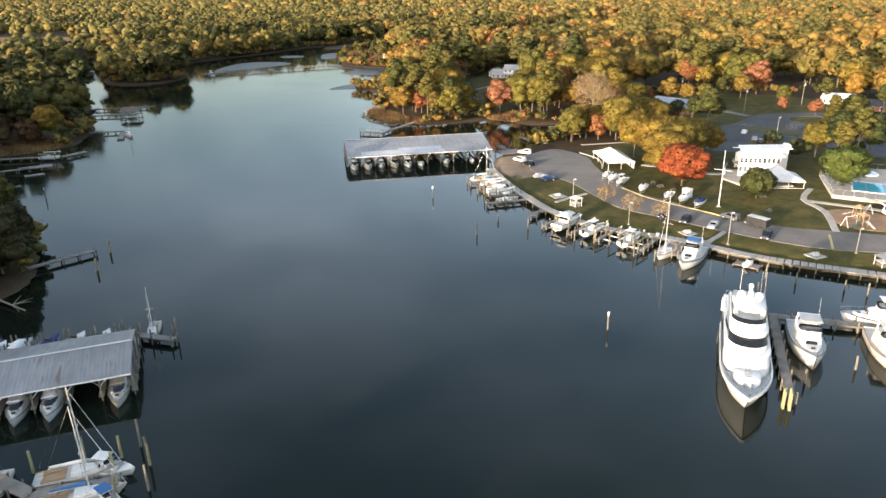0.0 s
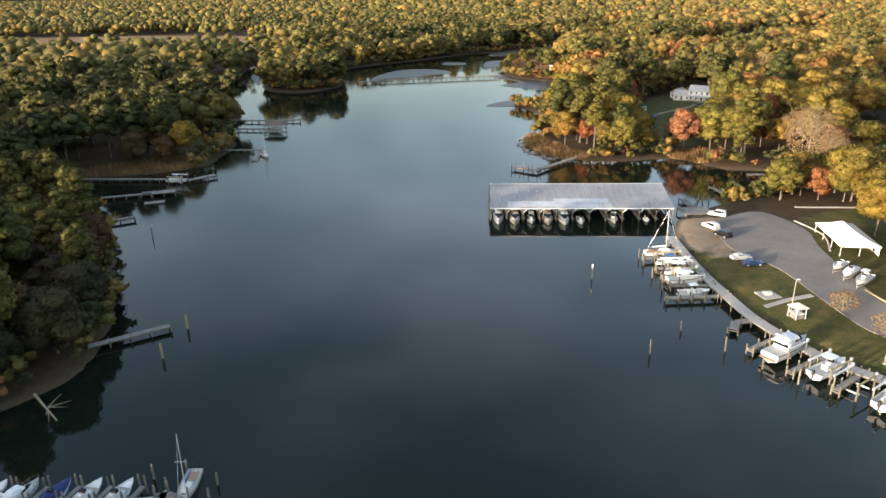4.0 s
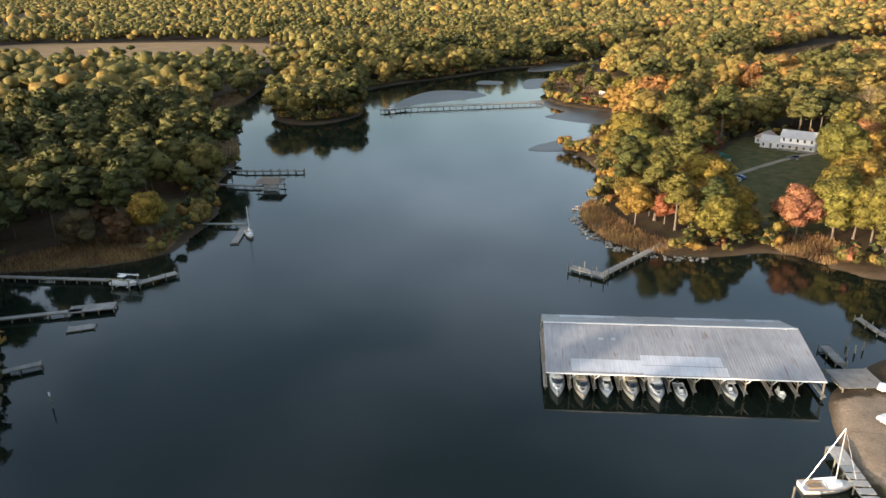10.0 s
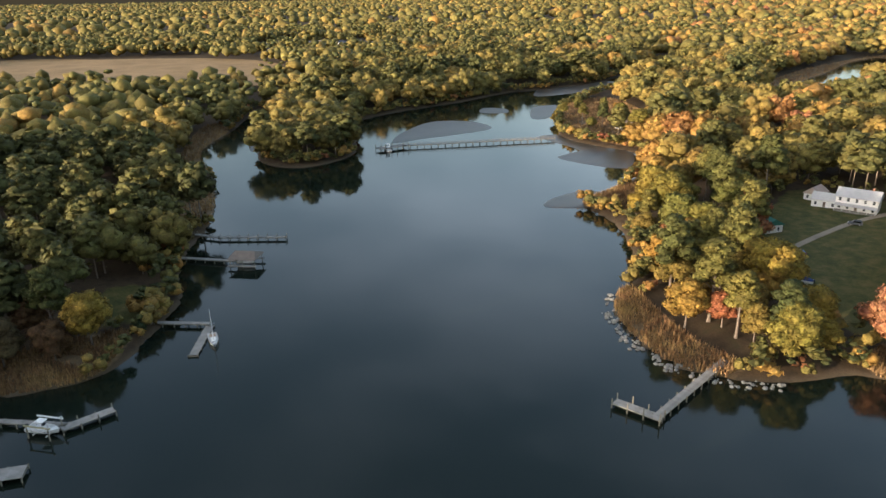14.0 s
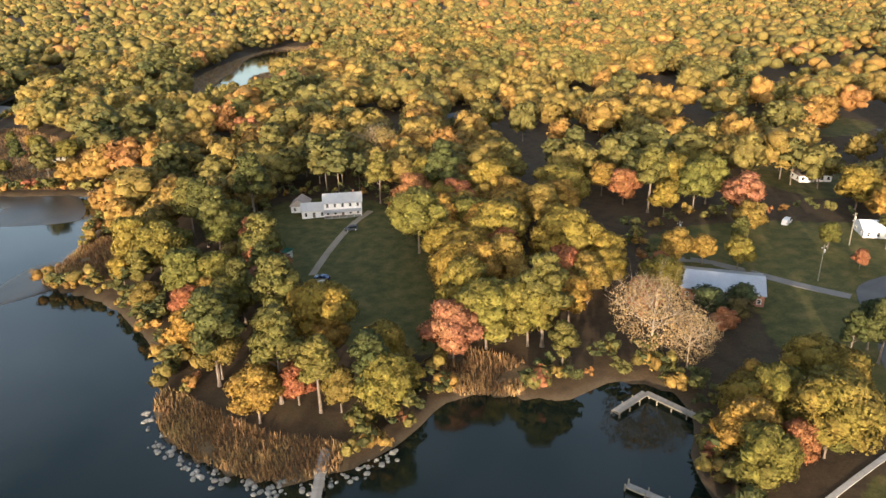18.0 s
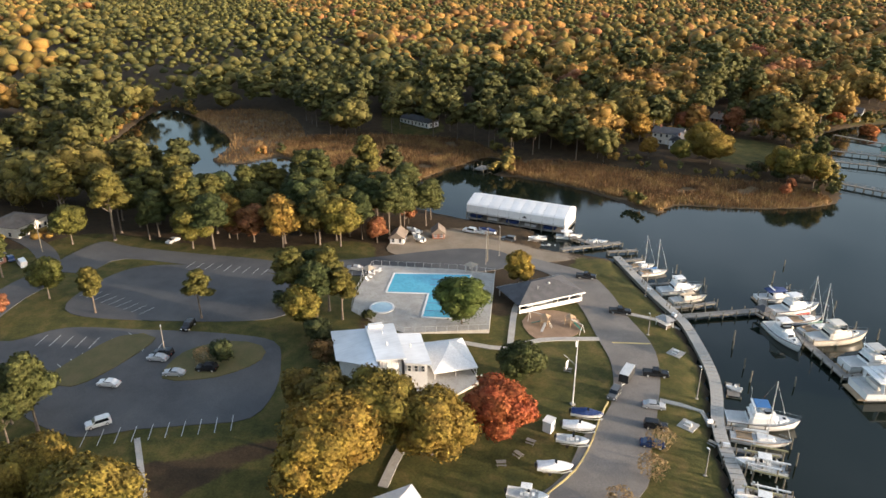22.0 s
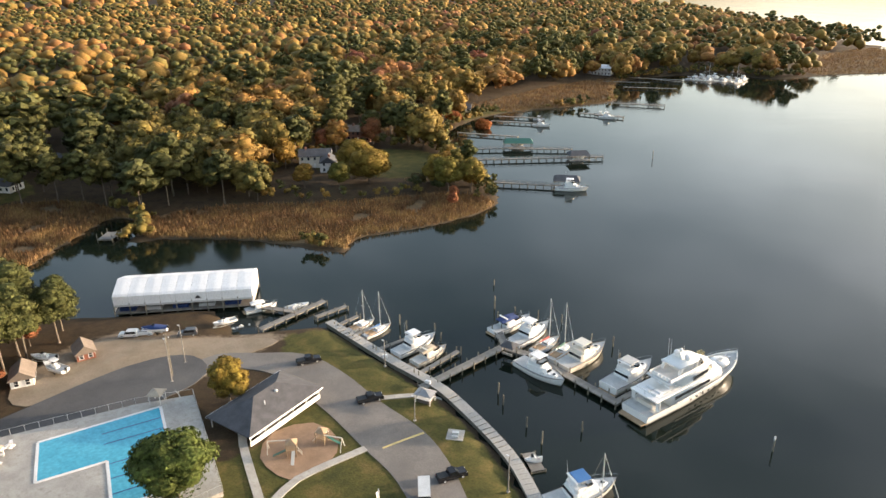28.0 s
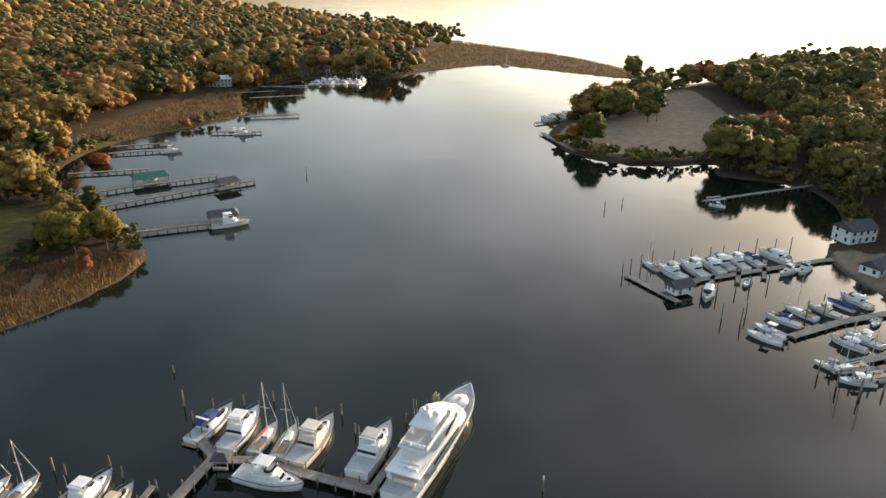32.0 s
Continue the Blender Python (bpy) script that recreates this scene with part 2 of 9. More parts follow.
def leaf_material(name, stops, use_attr=False):
    """Leaf clumps: hue picked per tree along the stops, lightness varied clump by clump, bump hollows darkened like
    shaded gaps, some light passing through.
    """
    m, n, l, b = nt(name, 0.75, 0, 0.2)
    r = ramp(n, stops)
    if use_attr:
        a = n.new("ShaderNodeAttribute")
        a.attribute_name = "tint"
        l.new(a.outputs["Fac"], r.inputs[0])
    else:
        info = n.new("ShaderNodeObjectInfo")
        l.new(info.outputs["Random"], r.inputs[0])
    g = n.new("ShaderNodeNewGeometry")
    mr = n.new("ShaderNodeMapRange")
    mr.inputs[3].default_value, mr.inputs[4].default_value = 0.68, 1.25
    l.new(g.outputs["Random Per Island"], mr.inputs[0])
    hs = n.new("ShaderNodeHueSaturation")
    mid = noise_tex(n, l, 1.3, 5, 0.8)
    # bump noise also darkens the colour, painting shade into gaps between leaves
    mv = n.new("ShaderNodeMapRange")
    mv.inputs[1].default_value, mv.inputs[2].default_value = 0.4, 0.6
    mv.inputs[3].default_value, mv.inputs[4].default_value = 0.62, 1.2
    bp = n.new("ShaderNodeBump")
    bp.inputs["Strength"].default_value, bp.inputs["Distance"].default_value = 0.8, 0.4
    l.new(mid.outputs["Fac"], bp.inputs["Height"])
    l.new(bp.outputs[0], b.inputs["Normal"])
    l.new(mid.outputs["Fac"], mv.inputs[0])
    mm = n.new("ShaderNodeMath")
    mm.operation = "MULTIPLY"
    l.new(mr.outputs[0], mm.inputs[0])
    l.new(mv.outputs[0], mm.inputs[1])
    l.new(mm.outputs[0], hs.inputs["Value"])
    hn = n.new("ShaderNodeMapRange")
    hn.inputs[3].default_value, hn.inputs[4].default_value = 0.475, 0.525
    t = noise_tex(n, l, 0.35, 2)
    l.new(t.outputs["Fac"], hn.inputs[0])
    l.new(hn.outputs[0], hs.inputs["Hue"])
    l.new(r.outputs[0], hs.inputs["Color"])
    l.new(hs.outputs[0], b.inputs["Base Color"])
    tr = n.new("ShaderNodeBsdfTranslucent")
    l.new(hs.outputs[0], tr.inputs["Color"])
    mx = n.new("ShaderNodeMixShader")
    mx.inputs[0].default_value = 0.15
    l.new(b.outputs[0], mx.inputs[1])
    l.new(tr.outputs[0], mx.inputs[2])
    l.new(mx.outputs[0], n["Material Output"].inputs[0])
    return m


PINE_C = [(0.0, (0.066, 0.076, 0.022)), (0.5, (0.115, 0.108, 0.027)), (1.0, (0.165, 0.138, 0.031))]
GOLD_C = [(0.0, (0.165, 0.126, 0.03)), (0.35, (0.225, 0.152, 0.033)), (0.65, (0.29, 0.174, 0.035)), (1.0, (0.35, 0.2, 0.04))]
RUST_C = [(0.0, (0.29, 0.13, 0.05)), (0.5, (0.30, 0.112, 0.048)), (1.0, (0.33, 0.16, 0.085))]
MIX_C = [(0.0, (0.052, 0.06, 0.021)), (0.2, (0.094, 0.092, 0.027)), (0.4, (0.155, 0.128, 0.033)), (0.56, (0.215, 0.15, 0.036)), (0.7, (0.28, 0.162, 0.039)),
         (0.82, (0.28, 0.136, 0.042)), (0.92, (0.265, 0.11, 0.047)), (1.0, (0.235, 0.08, 0.043))]
DARK_C = [(0.0, (0.035, 0.05, 0.02)), (0.5, (0.055, 0.065, 0.022)), (0.8, (0.10, 0.075, 0.025)), (1.0, (0.13, 0.08, 0.028))]
PINE, GOLD, RUST = leaf_material("pine_needles", PINE_C), leaf_material("gold_leaves", GOLD_C), leaf_material("rust_leaves", RUST_C)
REDLEAF = leaf_material("scarlet_leaves", [(0, (0.32, 0.085, 0.03)), (1, (0.34, 0.12, 0.032))])
MIXLEAF = leaf_material("mixed_leaves", MIX_C, True)
DARKLEAF = leaf_material("shrub_leaves", DARK_C)
TWIG = leaf_material("bare_twigs", [(0, (0.26, 0.18, 0.085)), (1, (0.30, 0.215, 0.105))])
REED = leaf_material("marsh_reed", [(0, (0.15, 0.085, 0.04)), (0.5, (0.25, 0.15, 0.065)), (1, (0.34, 0.22, 0.09))], True)

# ---- mesh helpers ----
class MB:
    """Gathers boxes, tubes, lofts and prisms into one mesh."""
    def __init__(self):
        self.v, self.f = [], []

    def add(self, vs, fs):
        k = len(self.v)
        self.v += [tuple(p) for p in vs]
        self.f += [tuple(i + k for i in f) for f in fs]
        return self

    def box(self, x, y, z, sx, sy, sz, rz=0.0, taper=1.0):
        """A box on z, sx by sy by sz, turned rz degrees; taper shrinks its top."""
        c, s = math.cos(radians(rz)), math.sin(radians(rz))
        vs = []
        for k, h in ((1.0, 0), (taper, sz)):
            for a, b in ((-1, -1), (1, -1), (1, 1), (-1, 1)):
                px, py = a * sx / 2 * k, b * sy / 2 * k
                vs.append((x + px * c - py * s, y + px * s + py * c, z + h))
        return self.add(vs, [(3, 2, 1, 0), (4, 5, 6, 7), (0, 1, 5, 4), (1, 2, 6, 5), (2, 3, 7, 6), (3, 0, 4, 7)])

    def beam(self, p, q, w, h):
        """A bar from p to q, w wide and h deep."""
        p, q = Vector(p), Vector(q)
        d = (q - p).normalized()
        up = Vector((0, 0, 1)) if abs(d.z) < 0.95 else Vector((1, 0, 0))
        s = d.cross(up).normalized()
        u = s.cross(d)
        vs = [e + s * (a * w / 2) + u * (b * h / 2) for e in (p, q) for a, b in ((-1, -1), (1, -1), (1, 1), (-1, 1))]
        return self.add(vs, [(0, 1, 2, 3), (7, 6, 5, 4), (4, 5, 1, 0), (5, 6, 2, 1), (6, 7, 3, 2), (7, 4, 0, 3)])

    def tube(self, p, q, r0, r1=None, n=8):
        r1 = r0 if r1 is None else r1
        p, q = Vector(p), Vector(q)
        d = (q - p).normalized()
        a = d.orthogonal().normalized()
        b = d.cross(a)
        vs = [e + (a * math.cos(t) + b * math.sin(t)) * r for e, r in ((p, r0), (q, r1)) for t in [2 * math.pi * k / n for k in range(n)]]
        return self.add(vs, [(k, (k + 1) % n, n + (k + 1) % n, n + k) for k in range(n)] + [tuple(range(n - 1, -1, -1)), tuple(range(n, 2 * n))])

    def loft(self, rings, closed=True, caps=True):
        """Skins rings of equal point count; closed joins each ring's ends."""
        n = len(rings[0])
        vs = [p for r in rings for p in r]
        m = n if closed else n - 1
        fs = [(i * n + k, i * n + (k + 1) % n, (i + 1) * n + (k + 1) % n, (i + 1) * n + k) for i in range(len(rings) - 1) for k in range(m)]
        if caps:
            fs += [tuple(range(n - 1, -1, -1)), tuple(range((len(rings) - 1) * n, len(rings) * n))]
        return self.add(vs, fs)

    def prism(self, pts, z0, z1):
        n = len(pts)
        area = sum(pts[i][0] * pts[(i + 1) % n][1] - pts[(i + 1) % n][0] * pts[i][1] for i in range(n))
        if area < 0:
            pts = pts[::-1]
        return self.add([(x, y, z0) for x, y in pts] + [(x, y, z1) for x, y in pts],
                        [tuple(range(n - 1, -1, -1)), tuple(range(n, 2 * n))] + [(k, (k + 1) % n, n + (k + 1) % n, n + k) for k in range(n)])

    def ball(self, x, y, z, rx, ry, rz, n=10, m=6):
        rings = []
        for i in range(m + 1):
            t = math.pi * (0.02 + 0.96 * i / m)
            rings.append([(x + rx * math.sin(t) * math.cos(2 * math.pi * k / n), y + ry * math.sin(t) * math.sin(2 * math.pi * k / n), z + rz * -math.cos(t)) for k in range(n)])
        return self.loft(rings)


def mesh_of(name, mb, mat, smooth=False):
    me = bpy.data.meshes.new(name)
    if isinstance(mb, MB):
        me.from_pydata(mb.v, [], mb.f)
    else:
        me.from_pydata(*mb)
    me.materials.append(mat)
    if smooth:
        me.polygons.foreach_set("use_smooth", [True] * len(me.polygons))
    me.update()
    return me


def part(name, mb, mat, parent, label="", smooth=False, at=None):
    """Links mb as one mesh object under parent (a thing or a part)."""
    ob = new(name, mb if isinstance(mb, bpy.types.Mesh) else mesh_of(name, mb, mat, smooth))
    ob.parent = parent
    if at is not None:
        ob.location = at
    return tagged(ob, label)


def thing(name, label, category, m=None, group=""):
    ob = tagged(new(name), label, category, group)
    ob.empty_display_size = 0.3
    if m is not None:
        ob.matrix_basis = m
    return ob


def single(name, mb, mat, label, category="", group="", kind="", smooth=False, m=None):
    ob = tagged(new(name, mesh_of(name, mb, mat, smooth)), label, category, group, kind)
    if m is not None:
        ob.matrix_basis = m
    return ob


# ---- plan: shores, in metres ----
SHORE_E = [(-18, 985), (-54, 861), (-74, 812), (-91, 769), (-108, 698), (-106, 647), (-95, 588), (-76, 566), (-46, 545), (-46, 500), (-56, 472), (-66, 450),
           (-52, 428), (-45, 408), (-40, 375), (-46, 357), (-43, 341), (-36, 328), (-27, 319), (-16, 317), (0, 321), (13, 328), (24, 322), (36, 314), (48, 315),
           (57, 305), (52, 294), (42, 286), (37, 275), (27, 268), (18, 257)]
SEAWALL = [(14, 250), (13, 232), (18, 211), (23, 196), (28, 184), (38, 171), (55, 161), (70, 149), (88, 140), (97, 137), (109, 135), (123, 132), (136, 129)]
SHORE_S = [(146, 139), (152, 146), (168, 140), (190, 160), (214, 172), (236, 160), (252, 134), (262, 112), (246, 112), (234, 126), (230, 117), (208, 102), (193, 96), (180, 93),
           (166, 88), (172, 76), (162, 59), (154, 42), (150, 20), (160, 2), (197, -30), (222, -49), (228, -65), (240, -78), (247, -116), (240, -150),
           (218, -185), (200, -224), (208, -255), (228, -315), (184, -395), (130, -395), (93, -444), (40, -486), (-3, -459), (-78, -403), (-92, -440), (-45, -560), (30, -660)]
BAY = [(300, -1000), (1400, -2600), (3300, -7000), (-6000, -7000), (-3500, -2400), (-1200, -900), (-400, -560), (-200, -430), (-118, -365)]
SHORE_W = [(-75, -317), (-50, -270), (-35, -248), (-8, -219), (4, -190), (6, -168), (-4, -131), (-34, -112), (-70, -117), (-64, -97), (-94, -81), (-97, -50),
           (-83, -18), (-72, -2), (-72, 20), (-80, 40), (-98, 70), (-108, 100), (-97, 124), (-92, 138), (-97, 150), (-103, 161), (-116, 177), (-131, 197),
           (-147, 213), (-171, 231), (-200, 250), (-180, 262), (-161, 276), (-160, 293), (-164, 308)]
SHORE_NW = [(-169, 323), (-180, 336), (-192, 356), (-204, 388), (-226, 424), (-247, 452), (-286, 498), (-306, 560), (-335, 640), (-318, 645), (-290, 580), (-270, 534), (-241, 485),
            (-212, 478), (-198, 509), (-211, 546), (-236, 600), (-226, 646), (-190, 705), (-165, 760), (-134, 789), (-97, 840), (-66, 929), (-28, 990)]
POND = [(236, 214), (222, 232), (262, 252), (292, 264), (335, 284), (385, 276), (442, 256), (400, 236), (340, 226), (303, 238), (294, 222), (300, 207), (270, 194), (246, 184)]
POND_NE = [(58, 752), (82, 758), (112, 880), (152, 928), (212, 1020), (246, 1084), (205, 1106), (158, 1050), (118, 950), (86, 880), (60, 800)]
MARSHES = [
    [(30, 728), (90, 725), (135, 858), (180, 915), (245, 1005), (285, 1090), (225, 1135), (170, 1085), (95, 960), (55, 860)],
    [(-40, 560), (-95, 600), (-108, 690), (-80, 740), (-40, 640)],
    [(-40, 440), (-75, 452), (-60, 475), (-40, 480)], [(-40, 500), (-60, 515), (-45, 550), (-20, 540)],
    [(-18, 316), (-38, 325), (-48, 350), (-42, 366), (-34, 352), (-24, 334), (-12, 324)], [(14, 330), (26, 320), (36, 330), (24, 345)],
    [(166, 86), (195, 96), (232, 118), (250, 108), (236, 82), (205, 56), (172, 18), (150, 18), (152, 42), (172, 75)],
    [(240, 118), (262, 108), (300, 120), (330, 190), (300, 205), (250, 183), (236, 160), (252, 136)], [(288, 262), (300, 240), (340, 226), (420, 240), (400, 190), (320, 190), (296, 220)],
    [(218, -46), (255, -60), (262, -130), (240, -150), (200, -224), (226, -318), (250, -300), (268, -180), (275, -60)],
    [(-100, -452), (-75, -395), (40, -470), (110, -440), (120, -560), (60, -720), (-40, -600)], [(-200, 395), (-250, 450), (-310, 560), (-330, 560), (-270, 450), (-215, 385)],
    [(-160, 270), (-175, 258), (-196, 250), (-200, 262), (-185, 285), (-168, 300)]]


def spline(pts, closed=True, step=6.0):
    """A smooth line through pts (Catmull-Rom), sampled about every step metres."""
    p = [Vector(q) for q in pts]
    n, out = len(p), []
    for i in range(n if closed else n - 1):
        a, b, c, d = (p[(i - 1) % n], p[i], p[(i + 1) % n], p[(i + 2) % n]) if closed else (p[max(i - 1, 0)], p[i], p[i + 1], p[min(i + 2, n - 1)])
        k = max(1, min(14, int((c - b).length / step)))
        for j in range(k):
            t = j / k
            out.append(0.5 * ((2 * b) + (c - a) * t + (2 * a - 5 * b + 4 * c - d) * t * t + (3 * b - a - 3 * c + d) * t ** 3))
    if not closed:
        out.append(p[-1])
    return [tuple(q) for q in out]


def inside(px, py, poly):
    hit = np.zeros(px.shape, bool)
    for (x0, y0), (x1, y1) in zip(poly, poly[1:] + poly[:1]):
        if y0 != y1:
            hit ^= ((y0 > py) != (y1 > py)) & (px < (x1 - x0) * (py - y0) / (y1 - y0) + x0)
    return hit


def border(px, py, poly):
    best = np.full(px.shape, 1e9)
    for (x0, y0), (x1, y1) in zip(poly, poly[1:] + poly[:1]):
        dx, dy = x1 - x0, y1 - y0
        t = np.clip(((px - x0) * dx + (py - y0) * dy) / (dx * dx + dy * dy + 1e-9), 0, 1)
        best = np.minimum(best, (px - x0 - t * dx) ** 2 + (py - y0 - t * dy) ** 2)
    return np.sqrt(best)


def signed(px, py, poly):
    """Distance to the polygon's border, positive inside."""
    d = border(px, py, poly)
    return np.where(inside(px, py, poly), d, -d)


CREEK = spline(SHORE_E, False) + spline(SEAWALL, False) + spline(SHORE_S, False) + BAY + spline(SHORE_W + SHORE_NW, False)
POND_LINE, POND_NE_LINE = spline(POND), spline(POND_NE)
MARSH_LINES = [spline(m) for m in MARSHES]


def shore_distance(px, py):
    """Metres inland (negative over water)."""
    return np.minimum(np.minimum(-signed(px, py, CREEK), -signed(px, py, POND_LINE)), -signed(px, py, POND_NE_LINE))


def height(px, py, d=None):
    px, py = np.asarray(px, float), np.asarray(py, float)
    d = shore_distance(px, py) if d is None else d
    z = np.where(d > 0, 1.25 * np.clip(d / 2.2, 0, 1) + 0.038 * np.clip(d - 3, 0, 105), np.maximum(-2.5, d * 0.8))
    wet = np.full(px.shape, -1e9)
    for m in MARSH_LINES:
        x0, y0 = np.min(m, 0) - 20
        x1, y1 = np.max(m, 0) + 20
        box = (px > x0) & (px < x1) & (py > y0) & (py < y1)
        if box.any():
            wet[box] = np.maximum(wet[box], signed(px[box], py[box], m))
    k = np.clip((wet + 6) / 12, 0, 1)
    low = np.where(d > 0, 0.35 + 0.012 * np.clip(d, 0, 60), z)
    return z * (1 - k) + np.minimum(z, low) * k


def hz(x, y):
    return float(height(np.array([x]), np.array([y]))[0])


# ---- ground: one sheet to the horizon ----
def axis(lo, hi, step, far):
    mid = list(np.arange(lo, hi + 0.1, step))
    out, s, v = [], step, hi
    while v < far:
        s *= 1.22
        v += s
        out.append(v)
    neg, s, v = [], step, lo
    while v > -far:
        s *= 1.22
        v -= s
        neg.append(v)
    return np.array(neg[::-1] + mid + out)


gx, gy = axis(-340, 460, 4.0, 4800), axis(-500, 1000, 4.0, 4800)
GX, GY = np.meshgrid(gx, gy)
fx, fy = GX.ravel(), GY.ravel()
gd = shore_distance(fx, fy)
gz = height(fx, fy, gd)
rough_ground = np.random.RandomState(4).normal(0, 0.12, gz.shape)
gz = gz + np.where((gd > 45) & ((fx < -20) | (fy > 330) | (fy < 90)), rough_ground, 0)
nx, ny = len(gx), len(gy)
idx = np.arange(nx * ny).reshape(ny, nx)
quads = np.stack([idx[:-1, :-1], idx[:-1, 1:], idx[1:, 1:], idx[1:, :-1]], -1).reshape(-1, 4)
me = bpy.data.meshes.new("ground")
me.vertices.add(len(fx))
me.vertices.foreach_set("co", np.stack([fx, fy, gz], 1).ravel())
me.loops.add(quads.size)
me.loops.foreach_set("vertex_index", quads.ravel())
me.polygons.add(len(quads))
me.polygons.foreach_set("loop_start", np.arange(0, quads.size, 4))
me.polygons.foreach_set("use_smooth", np.ones(len(quads), bool))
me.update(calc_edges=True)

LAWNS = [  # mown grass: marina lawns, farmhouse lawn, point lawn, bank lawn, far fields
    [(16, 240), (19, 212), (30, 184), (40, 172), (72, 150), (98, 139), (134, 131), (140, 140), (128, 152), (110, 170), (118, 205), (104, 232), (84, 232), (72, 262), (56, 262), (44, 250), (26, 252)],
    [(-2, 372), (6, 352), (30, 345), (38, 372), (46, 392), (52, 432), (50, 462), (20, 478), (8, 450), (0, 418)],
    [(194, 2), (198, -14), (206, -28), (226, -30), (246, -14), (250, 14), (236, 30), (216, 22), (202, 18)], [(310, 118), (350, 112), (352, 136), (318, 146)], [(225, -80), (244, -100), (262, -140), (245, -155)],
    [(84, 236), (88, 290), (96, 312), (130, 330), (190, 305), (214, 284), (182, 236), (174, 200), (150, 204), (120, 216)], [(170, 440), (200, 440), (240, 455), (250, 480), (190, 475)], [(195, 365), (235, 360), (245, 400), (205, 405)], [(290, 425), (335, 425), (340, 465), (295, 465)], [(205, 535), (255, 540), (265, 595), (215, 580)],
    [(-178, 298), (-168, 312), (-178, 326), (-194, 320)], [(108, 300), (128, 312), (190, 290), (205, 310), (170, 350), (122, 372), (100, 350)]]
FIELD = [(-900, 640), (-640, 640), (-420, 670), (-400, 800), (-450, 890), (-540, 955), (-640, 965), (-740, 935), (-900, 900)]
SANDS = [[(14, 248), (14, 230), (24, 218), (30, 232), (29, 250)], [(140, 140), (150, 148), (178, 166), (170, 192), (142, 172)],
         [(-88, 0), (-72, 0), (-70, 40), (-90, 60), (-120, 20)], [(-40, -220), (-8, -200), (-2, -140), (-60, -130), (-100, -180), (-112, -330), (-80, -320)]]


def mask(polys, soft=400.0):
    best = np.full(fx.shape, -soft)
    for p in polys:
        line = spline(p)
        x0, y0 = np.min(line, 0) - 40
        x1, y1 = np.max(line, 0) + 40
        box = (fx > x0) & (fx < x1) & (fy > y0) & (fy < y1)
        best[box] = np.maximum(best[box], signed(fx[box], fy[box], line))
    return best


for name, vals in (("lawn", mask(LAWNS)), ("field", mask([FIELD])), ("sand", mask(SANDS)), ("marsh", mask(MARSHES)), ("inland", gd)):
    me.attributes.new(name, "FLOAT", "POINT").data.foreach_set("value", np.clip(vals, -60, 60).astype(np.float32))


def ground_material():
    m, n, l, b = nt("ground_cover", 0.95, 0, 0.2)
    small, mid_n, big = noise_tex(n, l, 2.2, 6), noise_tex(n, l, 0.25, 5), noise_tex(n, l, 0.03, 4)
    litter = ramp(n, [(0.3, (0.035, 0.025, 0.015)), (0.55, (0.065, 0.043, 0.023)), (0.75, (0.048, 0.042, 0.02))])
    l.new(mid_n.outputs["Fac"], litter.inputs[0])
    grass = ramp(n, [(0.3, (0.042, 0.047, 0.014)), (0.5, (0.075, 0.07, 0.019)), (0.72, (0.13, 0.098, 0.034))])
    l.new(mid_n.outputs["Fac"], grass.inputs[0])
    straw = ramp(n, [(0.3, (0.20, 0.13, 0.06)), (0.7, (0.30, 0.20, 0.10))])
    l.new(big.outputs["Fac"], straw.inputs[0])
    sand = ramp(n, [(0.3, (0.17, 0.13, 0.09)), (0.7, (0.27, 0.21, 0.15))])
    l.new(mid_n.outputs["Fac"], sand.inputs[0])
    mud = ramp(n, [(0.3, (0.10, 0.075, 0.045)), (0.7, (0.19, 0.125, 0.06))])
    l.new(mid_n.outputs["Fac"], mud.inputs[0])
    out = litter.outputs[0]
    for name, col, edge in (("field", straw, 3.0), ("marsh", mud, 1.5), ("lawn", grass, 1.2), ("sand", sand, 2.0)):
        a = n.new("ShaderNodeAttribute")
        a.attribute_name = name
        add = n.new("ShaderNodeMath")
        add.operation = "MULTIPLY_ADD"
        l.new(mid_n.outputs["Fac"], add.inputs[0])
        add.inputs[1].default_value = edge * 4
        l.new(a.outputs["Fac"], add.inputs[2])
        mr = n.new("ShaderNodeMapRange")
        mr.inputs[1].default_value, mr.inputs[2].default_value = edge * 1.6, edge * 2.4
        l.new(add.outputs[0], mr.inputs[0])
        out = mixed(n, l, mr.outputs[0], out, col.outputs[0])
    # wet bank along the waterline
    a = n.new("ShaderNodeAttribute")
    a.attribute_name = "inland"
    mr = n.new("ShaderNodeMapRange")
    mr.inputs[1].default_value, mr.inputs[2].default_value = 2.2, 0.4
    l.new(a.outputs["Fac"], mr.inputs[0])
    out = mixed(n, l, mr.outputs[0], out, (0.075, 0.055, 0.034))
    g = ramp(n, [(0.3, (0.7, 0.7, 0.7)), (0.7, (1.15, 1.15, 1.15))])
    l.new(small.outputs["Fac"], g.inputs[0])
    l.new(mixed(n, l, 1.0, out, g.outputs[0], "MULTIPLY"), b.inputs["Base Color"])
    bp = n.new("ShaderNodeBump")
    bp.inputs["Strength"].default_value, bp.inputs["Distance"].default_value = 0.5, 0.15
    l.new(small.outputs["Fac"], bp.inputs["Height"])
    l.new(bp.outputs[0], b.inputs["Normal"])
    return m


me.materials.append(ground_material())
tagged(new("ground", me), "grass, leaf litter, sand and muddy banks round the creek", "ground", kind="structure")
single("water", MB().add([(-4900, -4900, 0), (4900, -4900, 0), (4900, 4900, 0), (-4900, 4900, 0)], [(0, 1, 2, 3)]), WATER,
       "dark calm creek water with faint ripples", "water", kind="structure")


